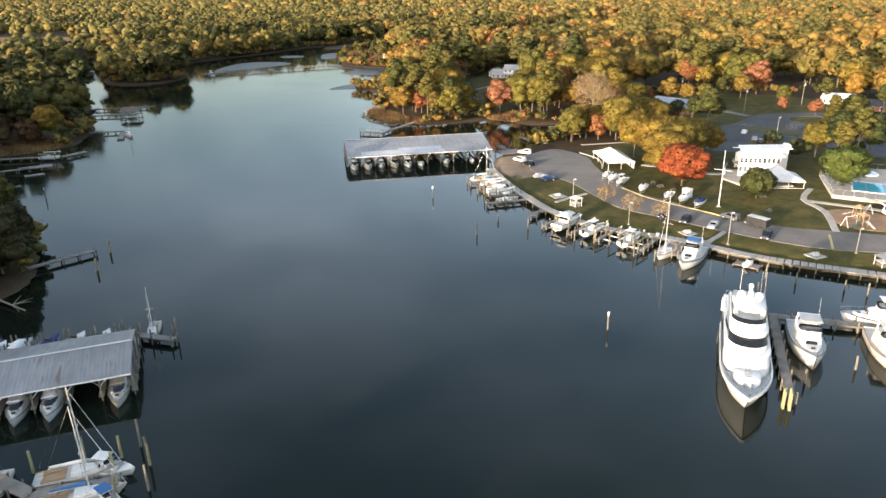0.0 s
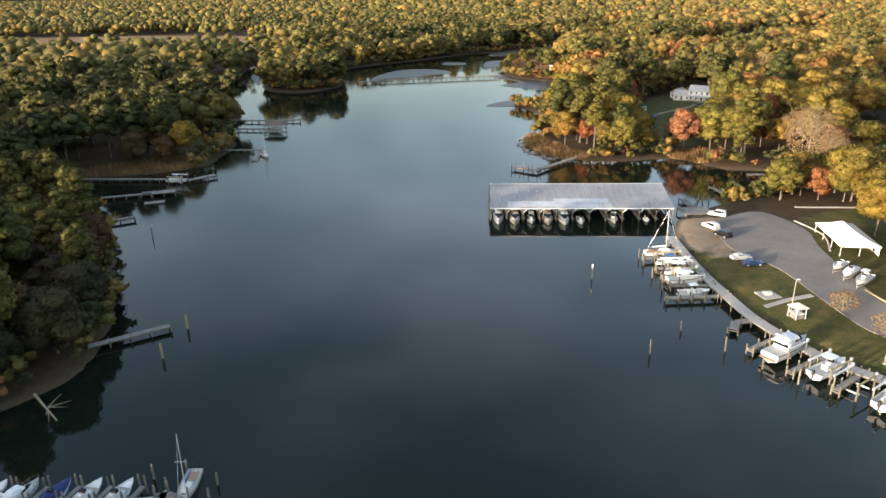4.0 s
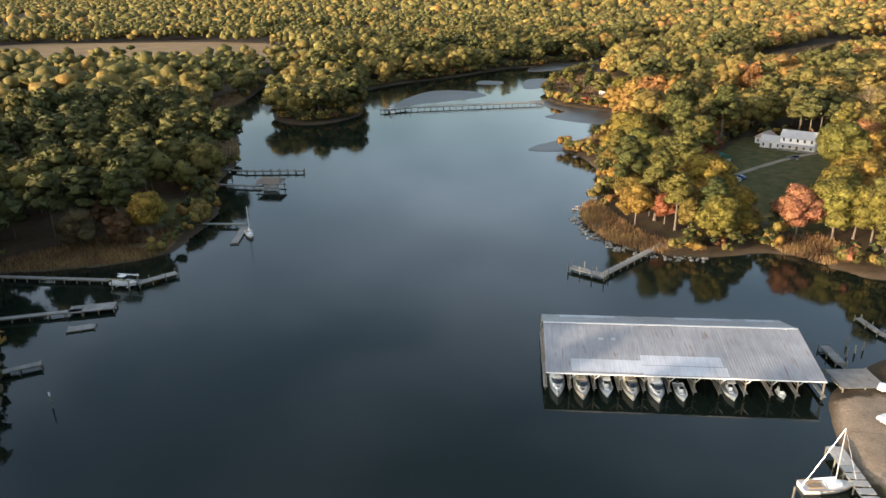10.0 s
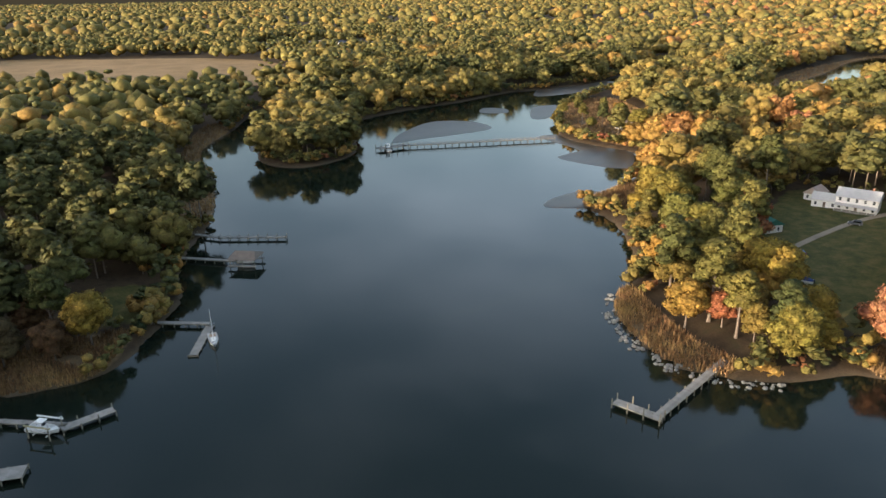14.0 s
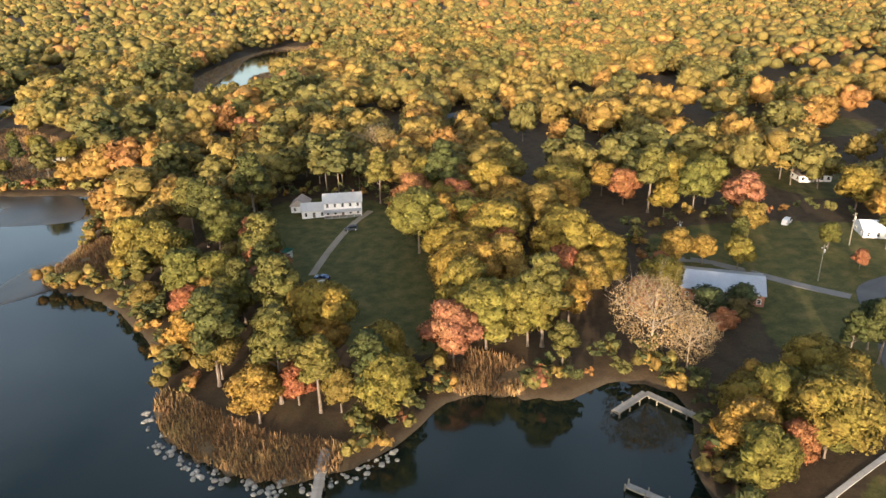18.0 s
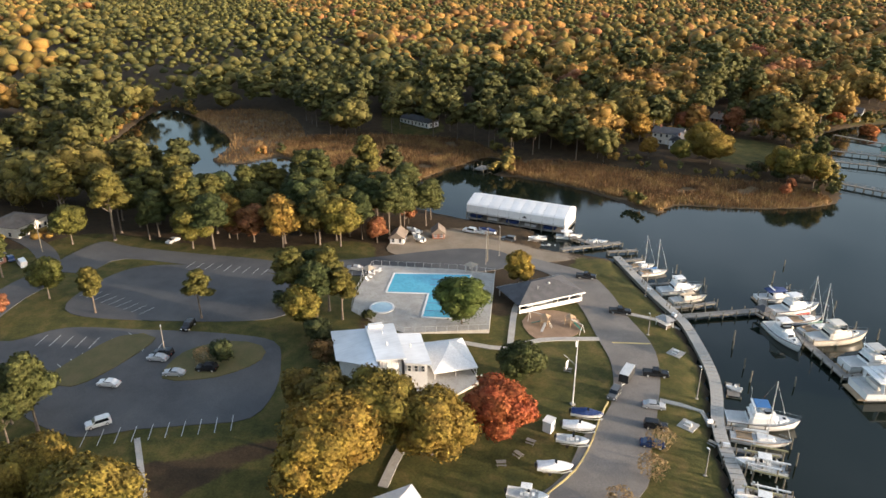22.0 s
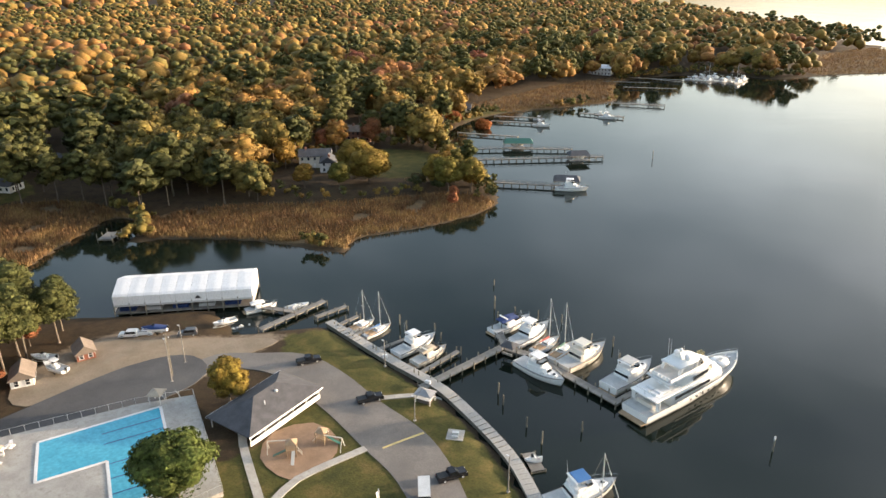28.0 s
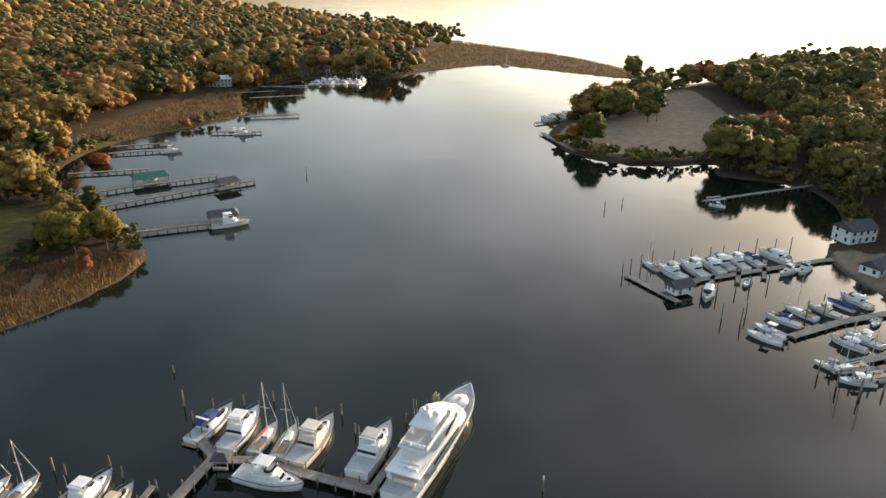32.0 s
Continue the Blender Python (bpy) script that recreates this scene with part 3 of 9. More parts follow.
# ---- paved surfaces, draped on the ground ----
def drape(name, pts, mat, label, lift=0.14, cell=3.0, smooth_line=True, category="", kind="structure", parent=None):
    """A paved sheet inside the outline pts, following the ground, with a skirt at its edge."""
    line = spline(pts, True, 3.0) if smooth_line else pts
    bm = bmesh.new()
    bm.faces.new([bm.verts.new((x, y, 0)) for x, y in line])
    x0, y0 = np.min(line, 0)
    x1, y1 = np.max(line, 0)
    for a, no, k0, k1 in ((0, (1, 0, 0), x0, x1), (1, (0, 1, 0), y0, y1)):
        for v in np.arange(k0 + cell, k1, cell):
            co = (v, 0, 0) if a == 0 else (0, v, 0)
            bmesh.ops.bisect_plane(bm, geom=bm.verts[:] + bm.edges[:] + bm.faces[:], plane_co=co, plane_no=no)
    bmesh.ops.triangulate(bm, faces=bm.faces[:])
    co = np.array([v.co[:] for v in bm.verts])
    zz = height(co[:, 0], co[:, 1]) + lift
    for v, z in zip(bm.verts, zz):
        v.co.z = z
    bmesh.ops.recalc_face_normals(bm, faces=bm.faces[:])
    if sum(f.normal.z for f in bm.faces) < 0:
        bmesh.ops.reverse_faces(bm, faces=bm.faces[:])
    edge = [e for e in bm.edges if e.is_boundary]
    ext = bmesh.ops.extrude_edge_only(bm, edges=edge)
    for g in ext["geom"]:
        if isinstance(g, bmesh.types.BMVert):
            g.co.z -= 0.5
    me = bpy.data.meshes.new(name)
    bm.to_mesh(me)
    bm.free()
    me.materials.append(mat)
    ob = tagged(new(name, me), label, category, kind=kind)
    if parent:
        ob.parent = parent
    return ob


def strip(name, pts, width, mat, label, lift=0.18, category="", kind="structure", step=3.0):
    """A path of that width along pts."""
    c = spline(pts, False, step)
    left, right = [], []
    for i, p in enumerate(c):
        a, b = Vector(c[max(i - 1, 0)]), Vector(c[min(i + 1, len(c) - 1)])
        d = (b - a).normalized()
        o = Vector((-d.y, d.x)) * width / 2
        left.append((p[0] + o.x, p[1] + o.y))
        right.append((p[0] - o.x, p[1] - o.y))
    mb = MB()
    rings = []
    for a, b in zip(left, right):
        za, zb = hz(*a) + lift, hz(*b) + lift
        rings.append([(a[0], a[1], za - 0.4), (a[0], a[1], za), (b[0], b[1], zb), (b[0], b[1], zb - 0.4)])
    mb.loft(rings)
    return single(name, mb, mat, label, category, kind=kind)

# ---- roads, lots and paths ----
drape("road", [(38, 258), (46, 243), (47, 226), (52, 200), (62, 187), (69, 176), (82, 167), (94, 163), (110, 158), (127, 155), (137, 158), (146, 163), (146, 156), (138, 150), (128, 144), (115, 145), (101, 149),
               (87, 152), (76, 158), (65, 167), (54, 177), (46, 184), (41, 196), (35, 213), (26, 226), (24, 244), (29, 253)], DRIVE, "worn grey asphalt drive curving along the waterfront", category="road")
drape("parking_lot", [(97, 279), (95, 268), (92, 257), (90, 247), (97, 241), (107, 238), (117, 238), (126, 250), (134, 266), (142, 284), (140, 296), (146, 302), (164, 296), (176, 288), (182, 296), (166, 306), (140, 312), (128, 307), (118, 296), (106, 288)],
      ASPHALT, "dark asphalt car park with painted bays", category="parking lot")
drape("parking_lot_2", [(128, 236), (139, 229), (156, 231), (173, 252), (177, 270), (163, 283), (150, 284), (138, 264)], ASPHALT, "faded asphalt overflow car park under pines", category="parking lot")
drape("service_road", [(139, 168), (150, 160), (158, 172), (160, 208), (165, 226), (174, 238), (196, 270), (204, 280), (186, 292), (178, 282), (186, 272), (168, 246), (156, 228), (146, 205)], ASPHALT, "asphalt service road behind the pool", 0.16, category="road")
drape("gravel_yard", [(139, 143), (152, 150), (166, 162), (176, 170), (172, 190), (160, 194), (152, 172), (143, 160)], SAND, "pale gravel boat yard beside the white hall", 0.11, category="yard")
LANE = [(176, 291), (210, 300), (260, 340), (330, 420)]
strip("access_road", LANE, 6, ASPHALT, "narrow asphalt lane leading inland", 0.15, category="road")
strip("back_lane", [(128, 309), (123, 322), (118, 338), (112, 350), (100, 356)], 3.2, DRIVE, "worn grey lane past the metal-roofed building", 0.15, category="road")
strip("track", [(46, 446), (34, 436), (20, 420), (8, 404)], 2.4, SAND, "worn dirt track across the farmhouse lawn", 0.2, category="path")
strip("footpath", [(93, 163), (97, 177), (96, 187), (102, 196)], 1.6, CONCRETE, "narrow pale concrete footpath across the lawn", category="path")
strip("footpath", [(96, 186), (103, 182), (113, 176), (118, 172)], 1.6, CONCRETE, "narrow pale concrete footpath to the pavilion", category="path")
strip("footpath", [(92, 268), (78, 267), (61, 266), (48, 265)], 1.1, CONCRETE, "narrow concrete footpath down to the cove", category="path")
strip("footpath", [(103, 149), (96, 142), (92, 139)], 1.5, CONCRETE, "short concrete footpath to the dock", category="path")
strip("footpath", [(67, 165), (61, 159), (57, 160)], 1.2, CONCRETE, "short concrete footpath to the seawall", category="path")
strip("footpath", [(88, 214), (78, 214), (70, 222), (62, 228)], 1.8, CONCRETE, "footpath from the clubhouse to the tent", category="path")
strip("footpath", [(29, 192), (34, 196), (39, 199)], 1.2, CONCRETE, "short footpath across the lawn", category="path")
drape("traffic_island", [(111, 263), (107, 252), (110, 242), (116, 241), (121, 248), (120, 258)], surface("island_grass", (0.08, 0.08, 0.025), (0.13, 0.10, 0.04), 0.3, 4, 0.95), "kerbed grass island in the car park", 0.3, category="island")
drape("traffic_island", [(115, 281), (121, 286), (133, 272), (129, 264), (120, 272)], surface("verge_grass", (0.08, 0.075, 0.025), (0.12, 0.095, 0.04), 0.3, 4, 0.95), "grass verge between parking rows", 0.3, category="island")


def bay_lines(parent_name, rows):
    for (x0, y0), (x1, y1), n, length in rows:
        d = (Vector((x1, y1)) - Vector((x0, y0))) / n
        o = Vector((-d.y, d.x)).normalized() * length
        for k in range(n + 1):
            p = Vector((x0, y0)) + d * k
            q = p + o
            za, zb = hz(*p) + 0.17, hz(*q) + 0.17
            s = d.normalized() * 0.07
            ob = single(parent_name, MB().add([(p.x - s.x, p.y - s.y, za), (p.x + s.x, p.y + s.y, za), (q.x + s.x, q.y + s.y, zb), (q.x - s.x, q.y - s.y, zb)], [(0, 1, 2, 3)]), LINEWHITE, "faded white parking bay line", "marking", "parking bay lines", "structure")


bay_lines("bay_line", [((98, 277), (92, 250), 9, -4.8), ((134, 270), (121, 292), 9, 4.8), ((140, 288), (127, 262), 9, -4.8), ((172, 255), (158, 235), 8, 4.8),
                       ((164, 279), (146, 264), 8, -4.8), ((148, 205), (155, 226), 8, 4.5), ((140, 172), (148, 200), 10, 4.5)])
strip("yellow_line", [(90.4, 161), (88.7, 156.5), (87, 152.3)], 0.5, YELLOW, "worn yellow stop line across the drive", 0.17, "marking")

# ---- boats: local x forward, z from the waterline ----
def hull_rings(L, B, free, rise=0.5, full=0.55, draft=0.5, n=9, rake=0.06, blunt=2.1):
    rings = []
    for i in range(n):
        f = i / (n - 1)
        x = -L / 2 + L * f
        w = B / 2 * (0.9 + 0.1 * min(1, f / 0.3)) if f < full else B / 2 * max(0.02, 1 - ((f - full) / (1 - full)) ** blunt)
        g = free * (1 + rise * max(0, (f - 0.35) / 0.65) ** 1.6)
        wc = w * (0.92 - 0.35 * max(0, (f - 0.4) / 0.6))
        xb = x - rake * L * max(0, (f - 0.6) / 0.4) ** 2
        rings.append([(x, w, g), (x * 0.5 + xb * 0.5, (w + wc) / 2 * 1.0, g * 0.5), (xb, wc, 0.05), (xb, 0, -draft * (1 - f ** 4)), (xb, -wc, 0.05), (x * 0.5 + xb * 0.5, -(w + wc) / 2, g * 0.5), (x, -w, g)])
    return rings


def hull_part(rings):
    return MB().loft(rings, closed=False, caps=False).add([rings[0][k] for k in (0, 1, 2, 3, 4, 5, 6)], [(0, 1, 2, 3, 4, 5, 6)])


def deck_part(rings, drop=0.06, i0=0, i1=None, inset=0.97):
    mb = MB()
    rr = rings[i0:i1]
    mb.loft([[(r[0][0] * 0.995, r[0][1] * inset, r[0][2] - drop), (r[0][0] * 0.995, 0, r[0][2] - drop + 0.05), (r[0][0] * 0.995, -r[0][1] * inset, r[0][2] - drop)] for r in rr], closed=False, caps=False)
    return mb


def rub_part(rings):
    """One continuous strake round the gunwale, port stern to bow to starboard stern."""
    line = [r[0] for r in rings] + [r[6] for r in rings[::-1]]
    return MB().loft([[(x, y * 0.985, z - 0.05), (x, y * 1.02, z - 0.05), (x, y * 1.02, z + 0.05), (x, y * 0.985, z + 0.05)] for x, y, z in line])


def block(x0, x1, w0, w1, z0, z1, lean0=0.0, lean1=0.0, crown=0.0, tw=0.88):
    """A rounded cabin block: from x0 to x1, w0/w1 wide at its ends, leaning at its ends, narrower above."""
    rings = []
    for z, k, dx0, dx1 in ((z0, 1.0, 0, 0), (z0 + (z1 - z0) * 0.82, (1 + tw) / 2 + 0.02, lean0 * 0.8, lean1 * 0.8), (z1, tw, lean0, lean1)):
        c = 0.12 * (x1 - x0)
        rings.append([(x0 + dx0, -w0 / 2 * k * 0.9, z), (x0 + dx0 + c, -w0 / 2 * k, z), (x1 + dx1 - c, -w1 / 2 * k, z), (x1 + dx1, -w1 / 2 * k * 0.55, z),
                      (x1 + dx1, w1 / 2 * k * 0.55, z), (x1 + dx1 - c, w1 / 2 * k, z), (x0 + dx0 + c, w0 / 2 * k, z), (x0 + dx0, w0 / 2 * k * 0.9, z)])
    return MB().loft(rings)


def band(x0, x1, w0, w1, z0, z1, lean0, lean1, tw, a, b, out=0.02):
    """A window band round a block between heights a and b (0..1)."""
    rings = []
    for f in (a, b):
        k = 1 + (tw - 1) * f + out
        c = 0.12 * (x1 - x0)
        z = z0 + (z1 - z0) * f
        d0, d1 = lean0 * f, lean1 * f
        rings.append([(x0 + d0 - out, -w0 / 2 * k * 0.9, z), (x0 + d0 + c, -w0 / 2 * k, z), (x1 + d1 - c, -w1 / 2 * k, z), (x1 + d1 + out, -w1 / 2 * k * 0.55, z),
                      (x1 + d1 + out, w1 / 2 * k * 0.55, z), (x1 + d1 - c, w1 / 2 * k, z), (x0 + d0 + c, w0 / 2 * k, z), (x0 + d0 - out, w0 / 2 * k * 0.9, z)])
    return MB().loft(rings, caps=False)


def rail_part(rings, i0, h=0.7, r=0.022, step=1, inset=0.95):
    mb = MB()
    for s in (0, 6):
        prev = None
        for k in range(i0, len(rings), step):
            p = Vector(rings[k][s])
            p.y *= inset
            q = p + Vector((0, 0, h))
            mb.tube(p, q, r, r, 4)
            if prev is not None:
                mb.tube(prev, q, r, r, 4)
            prev = q
    return mb


KINDS = {}


def kind(name, parts):
    """Meshes of a kind of boat, car or the like, built once: (part name, builder, material, label, parent part or None)."""
    KINDS[name] = [(pn, mesh_of(pn, mb, mat, sm), lab, par) for pn, mb, mat, lab, par, sm in [(p + (None,) * (5 - len(p)) + (False,))[:6] if len(p) < 6 else p for p in parts]]


def spawn(kname, name, label, category, m, group=""):
    t = thing(name, label, category, m, group)
    made = {}
    for pn, me, lab, par in KINDS[kname]:
        ob = part(pn, me, None, made.get(par, t), lab or "")
        made.setdefault(pn, ob)
    return t


def outboard(x, y=0.0, z=0.45):
    return MB().add(*(lambda b: (b.v, b.f))(MB().box(x, y, z, 0.5, 0.38, 0.62, 0, 0.8).box(x - 0.05, y, z - 0.7, 0.18, 0.14, 0.75)))


def make_sail(key, L, B, free, hullmat, cover, coach=GEL):
    r = hull_rings(L, B, free, 0.25, 0.45, 0.6, 11, 0.1)
    mh = L * 1.28
    kind(key, [("hull", hull_part(r), hullmat, "", None, True), ("deck", deck_part(r, 0.05), DECKGREY), ("rub_rail", rub_part(r), TEAK),
               ("coachroof", block(-0.08 * L, 0.26 * L, B * 0.6, B * 0.4, free, free + 0.5, 0.1, -0.4), coach), ("cabin_window", band(-0.08 * L, 0.26 * L, B * 0.6, B * 0.4, free, free + 0.5, 0.1, -0.4, 0.88, 0.35, 0.72), DARKGLASS, "", "coachroof"),
               ("cockpit", MB().box(-0.27 * L, 0, free - 0.02, L * 0.26, B * 0.42, 0.05).box(-0.27 * L, B * 0.27, free, L * 0.27, B * 0.08, 0.22).box(-0.27 * L, -B * 0.27, free, L * 0.27, B * 0.08, 0.22), TEAK),
               ("mast", MB().tube((0.1 * L, 0, free), (0.08 * L, 0, mh), 0.1, 0.06, 8), ALU), ("spreader", MB().beam((0.09 * L, -B * 0.32, mh * 0.55), (0.09 * L, B * 0.32, mh * 0.55), 0.06, 0.05), ALU, "", "mast"),
               ("boom", MB().tube((0.09 * L, 0, free + 1.1), (-0.32 * L, 0, free + 1.05), 0.06, 0.05, 6), ALU, "", "mast"),
               ("sail_cover", MB().loft([[(x, w * math.cos(a), free + 1.28 + 0.2 * h * math.sin(a)) for a in [k * math.pi / 4 for k in range(8)]] for x, w, h in ((0.08 * L, 0.18, 1.4), (-0.1 * L, 0.15, 1.0), (-0.3 * L, 0.08, 0.6))]), cover, "furled sail in a cover", "mast"),
               ("forestay", MB().tube((0.49 * L, 0, free * 1.2), (0.085 * L, 0, mh * 0.97), 0.035, 0.015, 5), CANVASWHITE, "", "mast"), ("backstay", MB().tube((-0.48 * L, 0, free), (0.08 * L, 0, mh), 0.018, 0.018, 3), CHROME, "", "mast"),
               ("shroud", MB().tube((0.08 * L, B * 0.45, free), (0.085 * L, 0, mh * 0.95), 0.015, 0.015, 3).tube((0.08 * L, -B * 0.45, free), (0.085 * L, 0, mh * 0.95), 0.015, 0.015, 3), CHROME, "", "mast"),
               ("pulpit", rail_part(r, 8, 0.6), CHROME), ("tiller", MB().beam((-0.45 * L, 0, free + 0.3), (-0.34 * L, 0, free + 0.5), 0.05, 0.05), TEAK)])


def make_cruiser(key, L, B, free, hullmat, fly=True, canvas=None, house=GEL):
    r = hull_rings(L, B, free, 0.5, 0.5)
    z1, z2 = free, free + 1.25
    a = (-0.22 * L, 0.22 * L, B * 0.82, B * 0.62, z1, z2, 0.15, -0.7)
    ps = [("hull", hull_part(r), hullmat, "", None, True), ("deck", deck_part(r, 0.06), DECKGREY), ("rub_rail", rub_part(r), BLACK if hullmat is GEL else TEAK),
          ("cabin", block(*a), house), ("cabin_window", band(*a, 0.88, 0.42, 0.82), DARKGLASS, "dark tinted side windows", "cabin"),
          ("foredeck_trunk", block(0.18 * L, 0.36 * L, B * 0.55, B * 0.25, free * 1.1, free * 1.1 + 0.45, 0, -0.3), house), ("hatch", MB().box(0.28 * L, 0, free * 1.1 + 0.46, 0.55, 0.55, 0.05), DARKGLASS, "", "foredeck_trunk"),
          ("cockpit_sole", MB().box(-0.36 * L, 0, free - 0.25, L * 0.24, B * 0.78, 0.05), TEAK), ("transom", MB().box(-0.49 * L, 0, 0.15, 0.1, B * 0.85, free - 0.1), hullmat),
          ("swim_platform", MB().box(-0.53 * L, 0, 0.25, 0.7, B * 0.8, 0.08), TEAK), ("bow_rail", rail_part(r, 5, 0.65), CHROME)]
    if fly:
        b = (-0.18 * L, 0.08 * L, B * 0.74, B * 0.6, z2, z2 + 0.7, 0, 0.1)
        ps += [("flybridge", block(*b, tw=0.95), house), ("flybridge_screen", band(-0.02 * L, 0.09 * L, B * 0.66, B * 0.58, z2 + 0.6, z2 + 1.05, 0, -0.2, 0.9, 0.05, 0.95), DARKGLASS, "", "flybridge"),
               ("helm_seat", MB().box(-0.05 * L, 0, z2 + 0.7, 0.5, B * 0.4, 0.45), DECKGREY, "", "flybridge"), ("radar_arch", MB().beam((-0.14 * L, -B * 0.34, z2 + 0.6), (-0.17 * L, -B * 0.3, z2 + 1.7), 0.18, 0.1).beam((-0.14 * L, B * 0.34, z2 + 0.6), (-0.17 * L, B * 0.3, z2 + 1.7), 0.18, 0.1).box(-0.17 * L, 0, z2 + 1.66, 0.35, B * 0.64, 0.1), house, "", "flybridge"),
               ("bimini_top", MB().box(-0.05 * L, 0, z2 + 1.75, L * 0.2, B * 0.62, 0.08, 0, 0.93), canvas or CANVASWHITE, "", "flybridge"), ("antenna", MB().tube((-0.17 * L, B * 0.28, z2 + 1.7), (-0.2 * L, B * 0.28, z2 + 4.2), 0.02, 0.012, 4), CANVASWHITE, "", "flybridge")]
    else:
        ps += [("windscreen", band(0.0, 0.24 * L, B * 0.72, B * 0.6, z2 - 0.25, z2 + 0.35, 0, -0.5, 0.85, 0.0, 1.0), DARKGLASS), ("canvas_top", MB().loft([[(x, -B * 0.36, z2 + 0.2), (x, -B * 0.2, z2 + h), (x, B * 0.2, z2 + h), (x, B * 0.36, z2 + 0.2)] for x, h in ((-0.32 * L, 0.5), (-0.1 * L, 0.75), (0.1 * L, 0.5))]), canvas or NAVY),
               ("radar_arch", MB().box(-0.2 * L, 0, z2 + 0.72, 0.4, B * 0.7, 0.12), house)]
    kind(key, ps)


def make_console(key, L, B, free, hullmat, top=True, canvas=None):
    r = hull_rings(L, B, free, 0.45, 0.5, 0.35)
    ps = [("hull", hull_part(r), hullmat, "", None, True), ("deck", deck_part(r, 0.3, 0, None, 0.86), DECKGREY), ("gunwale", rub_part(r), GEL), ("foredeck", deck_part(r, 0.04, 6), GEL),
          ("console", MB().box(-0.02 * L, 0, free - 0.3, 0.9, 0.8, 1.0, 0, 0.85), GEL), ("windscreen", MB().box(0.02 * L, 0, free + 0.68, 0.5, 0.75, 0.35, 0, 0.8), DARKGLASS, "", "console"),
          ("helm_seat", MB().box(-0.14 * L, 0, free - 0.3, 0.5, 0.9, 0.75), GEL), ("outboard_motor", outboard(-0.53 * L, 0, free * 0.8), BLACK if hullmat is GEL else GEL), ("cooler", MB().box(0.14 * L, 0, free - 0.3, 0.5, 0.8, 0.45), GEL)]
    if top:
        ps += [("t_top", MB().box(-0.04 * L, 0, free + 1.65, 1.9, 1.5, 0.08, 0, 0.95), canvas or GEL), ("t_top_frame", MB().tube((0.06 * L, 0.4, free), (0.05 * L, 0.6, free + 1.65), 0.03, 0.03, 5).tube((0.06 * L, -0.4, free), (0.05 * L, -0.6, free + 1.65), 0.03, 0.03, 5).tube((-0.12 * L, 0.4, free), (-0.13 * L, 0.6, free + 1.65), 0.03, 0.03, 5).tube((-0.12 * L, -0.4, free), (-0.13 * L, -0.6, free + 1.65), 0.03, 0.03, 5), CHROME, "", "t_top")]
    elif canvas:
        ps += [("boat_cover", MB().loft([[(x, -w, free), (x, -w * 0.6, free + h), (x, 0, free + h * 1.25), (x, w * 0.6, free + h), (x, w, free)] for x, w, h in ((-0.48 * L, B * 0.44, 0.2), (-0.05 * L, B * 0.5, 0.7), (0.3 * L, B * 0.38, 0.4), (0.49 * L, 0.1, 0.35))]), canvas, "fitted canvas cover")]
    kind(key, ps)


make_sail("sail_white", 9.0, 2.9, 0.85, GEL, CANVASWHITE)
make_sail("sail_blue", 9.0, 2.8, 0.85, GEL, BLUEPAINT)
make_sail("sail_red", 8.5, 2.7, 0.8, surface("pale_blue_hull", (0.42, 0.5, 0.58), (0.5, 0.58, 0.66), 0.5, 8, 0.3), REDPAINT)
make_sail("sail_green", 9.0, 2.9, 0.85, GEL, GREENMETAL)
make_cruiser("fly_white", 11.5, 3.9, 1.15, GEL)
make_cruiser("fly_blue", 11.5, 3.9, 1.15, GEL, True, BLUEPAINT)
make_cruiser("fly_cream", 12.5, 4.2, 1.3, CREAM, True, CREAM, CREAM)
make_cruiser("trawler", 12.5, 4.4, 1.6, GEL, True, DECKGREY)
make_cruiser("express_navy", 10.5, 3.5, 1.05, GEL, False, NAVY)
make_cruiser("express_tan", 9.0, 3.1, 1.0, CREAM, False, TAN, CREAM)
make_cruiser("express_white", 9.0, 3.1, 1.0, GEL, False, CANVASWHITE)
make_console("console_white", 7.2, 2.5, 0.75, GEL)
make_console("console_blue", 7.2, 2.5, 0.75, GEL, True, BLUEPAINT)
make_console("skiff_white", 6.2, 2.2, 0.65, GEL, False)
make_console("covered_blue", 6.5, 2.4, 0.7, GEL, False, NAVY)
make_console("covered_white", 6.5, 2.4, 0.7, GEL, False, CANVASWHITE)
make_console("skiff_teal", 4.6, 1.7, 0.5, surface("teal_hull", (0.05, 0.28, 0.28), (0.08, 0.36, 0.36), 0.5, 8, 0.4), False)
make_console("dinghy", 3.2, 1.5, 0.4, CANVASWHITE, False)
LENGTHS = dict(sail_white=9, sail_blue=9, sail_red=8.5, sail_green=9, fly_white=11.5, fly_blue=11.5, fly_cream=12.5, trawler=12.5, express_navy=10.5, express_tan=9, express_white=9, console_white=7.2, console_blue=7.2,
               skiff_white=6.2, covered_blue=6.5, covered_white=6.5, skiff_teal=4.6, dinghy=3.2)
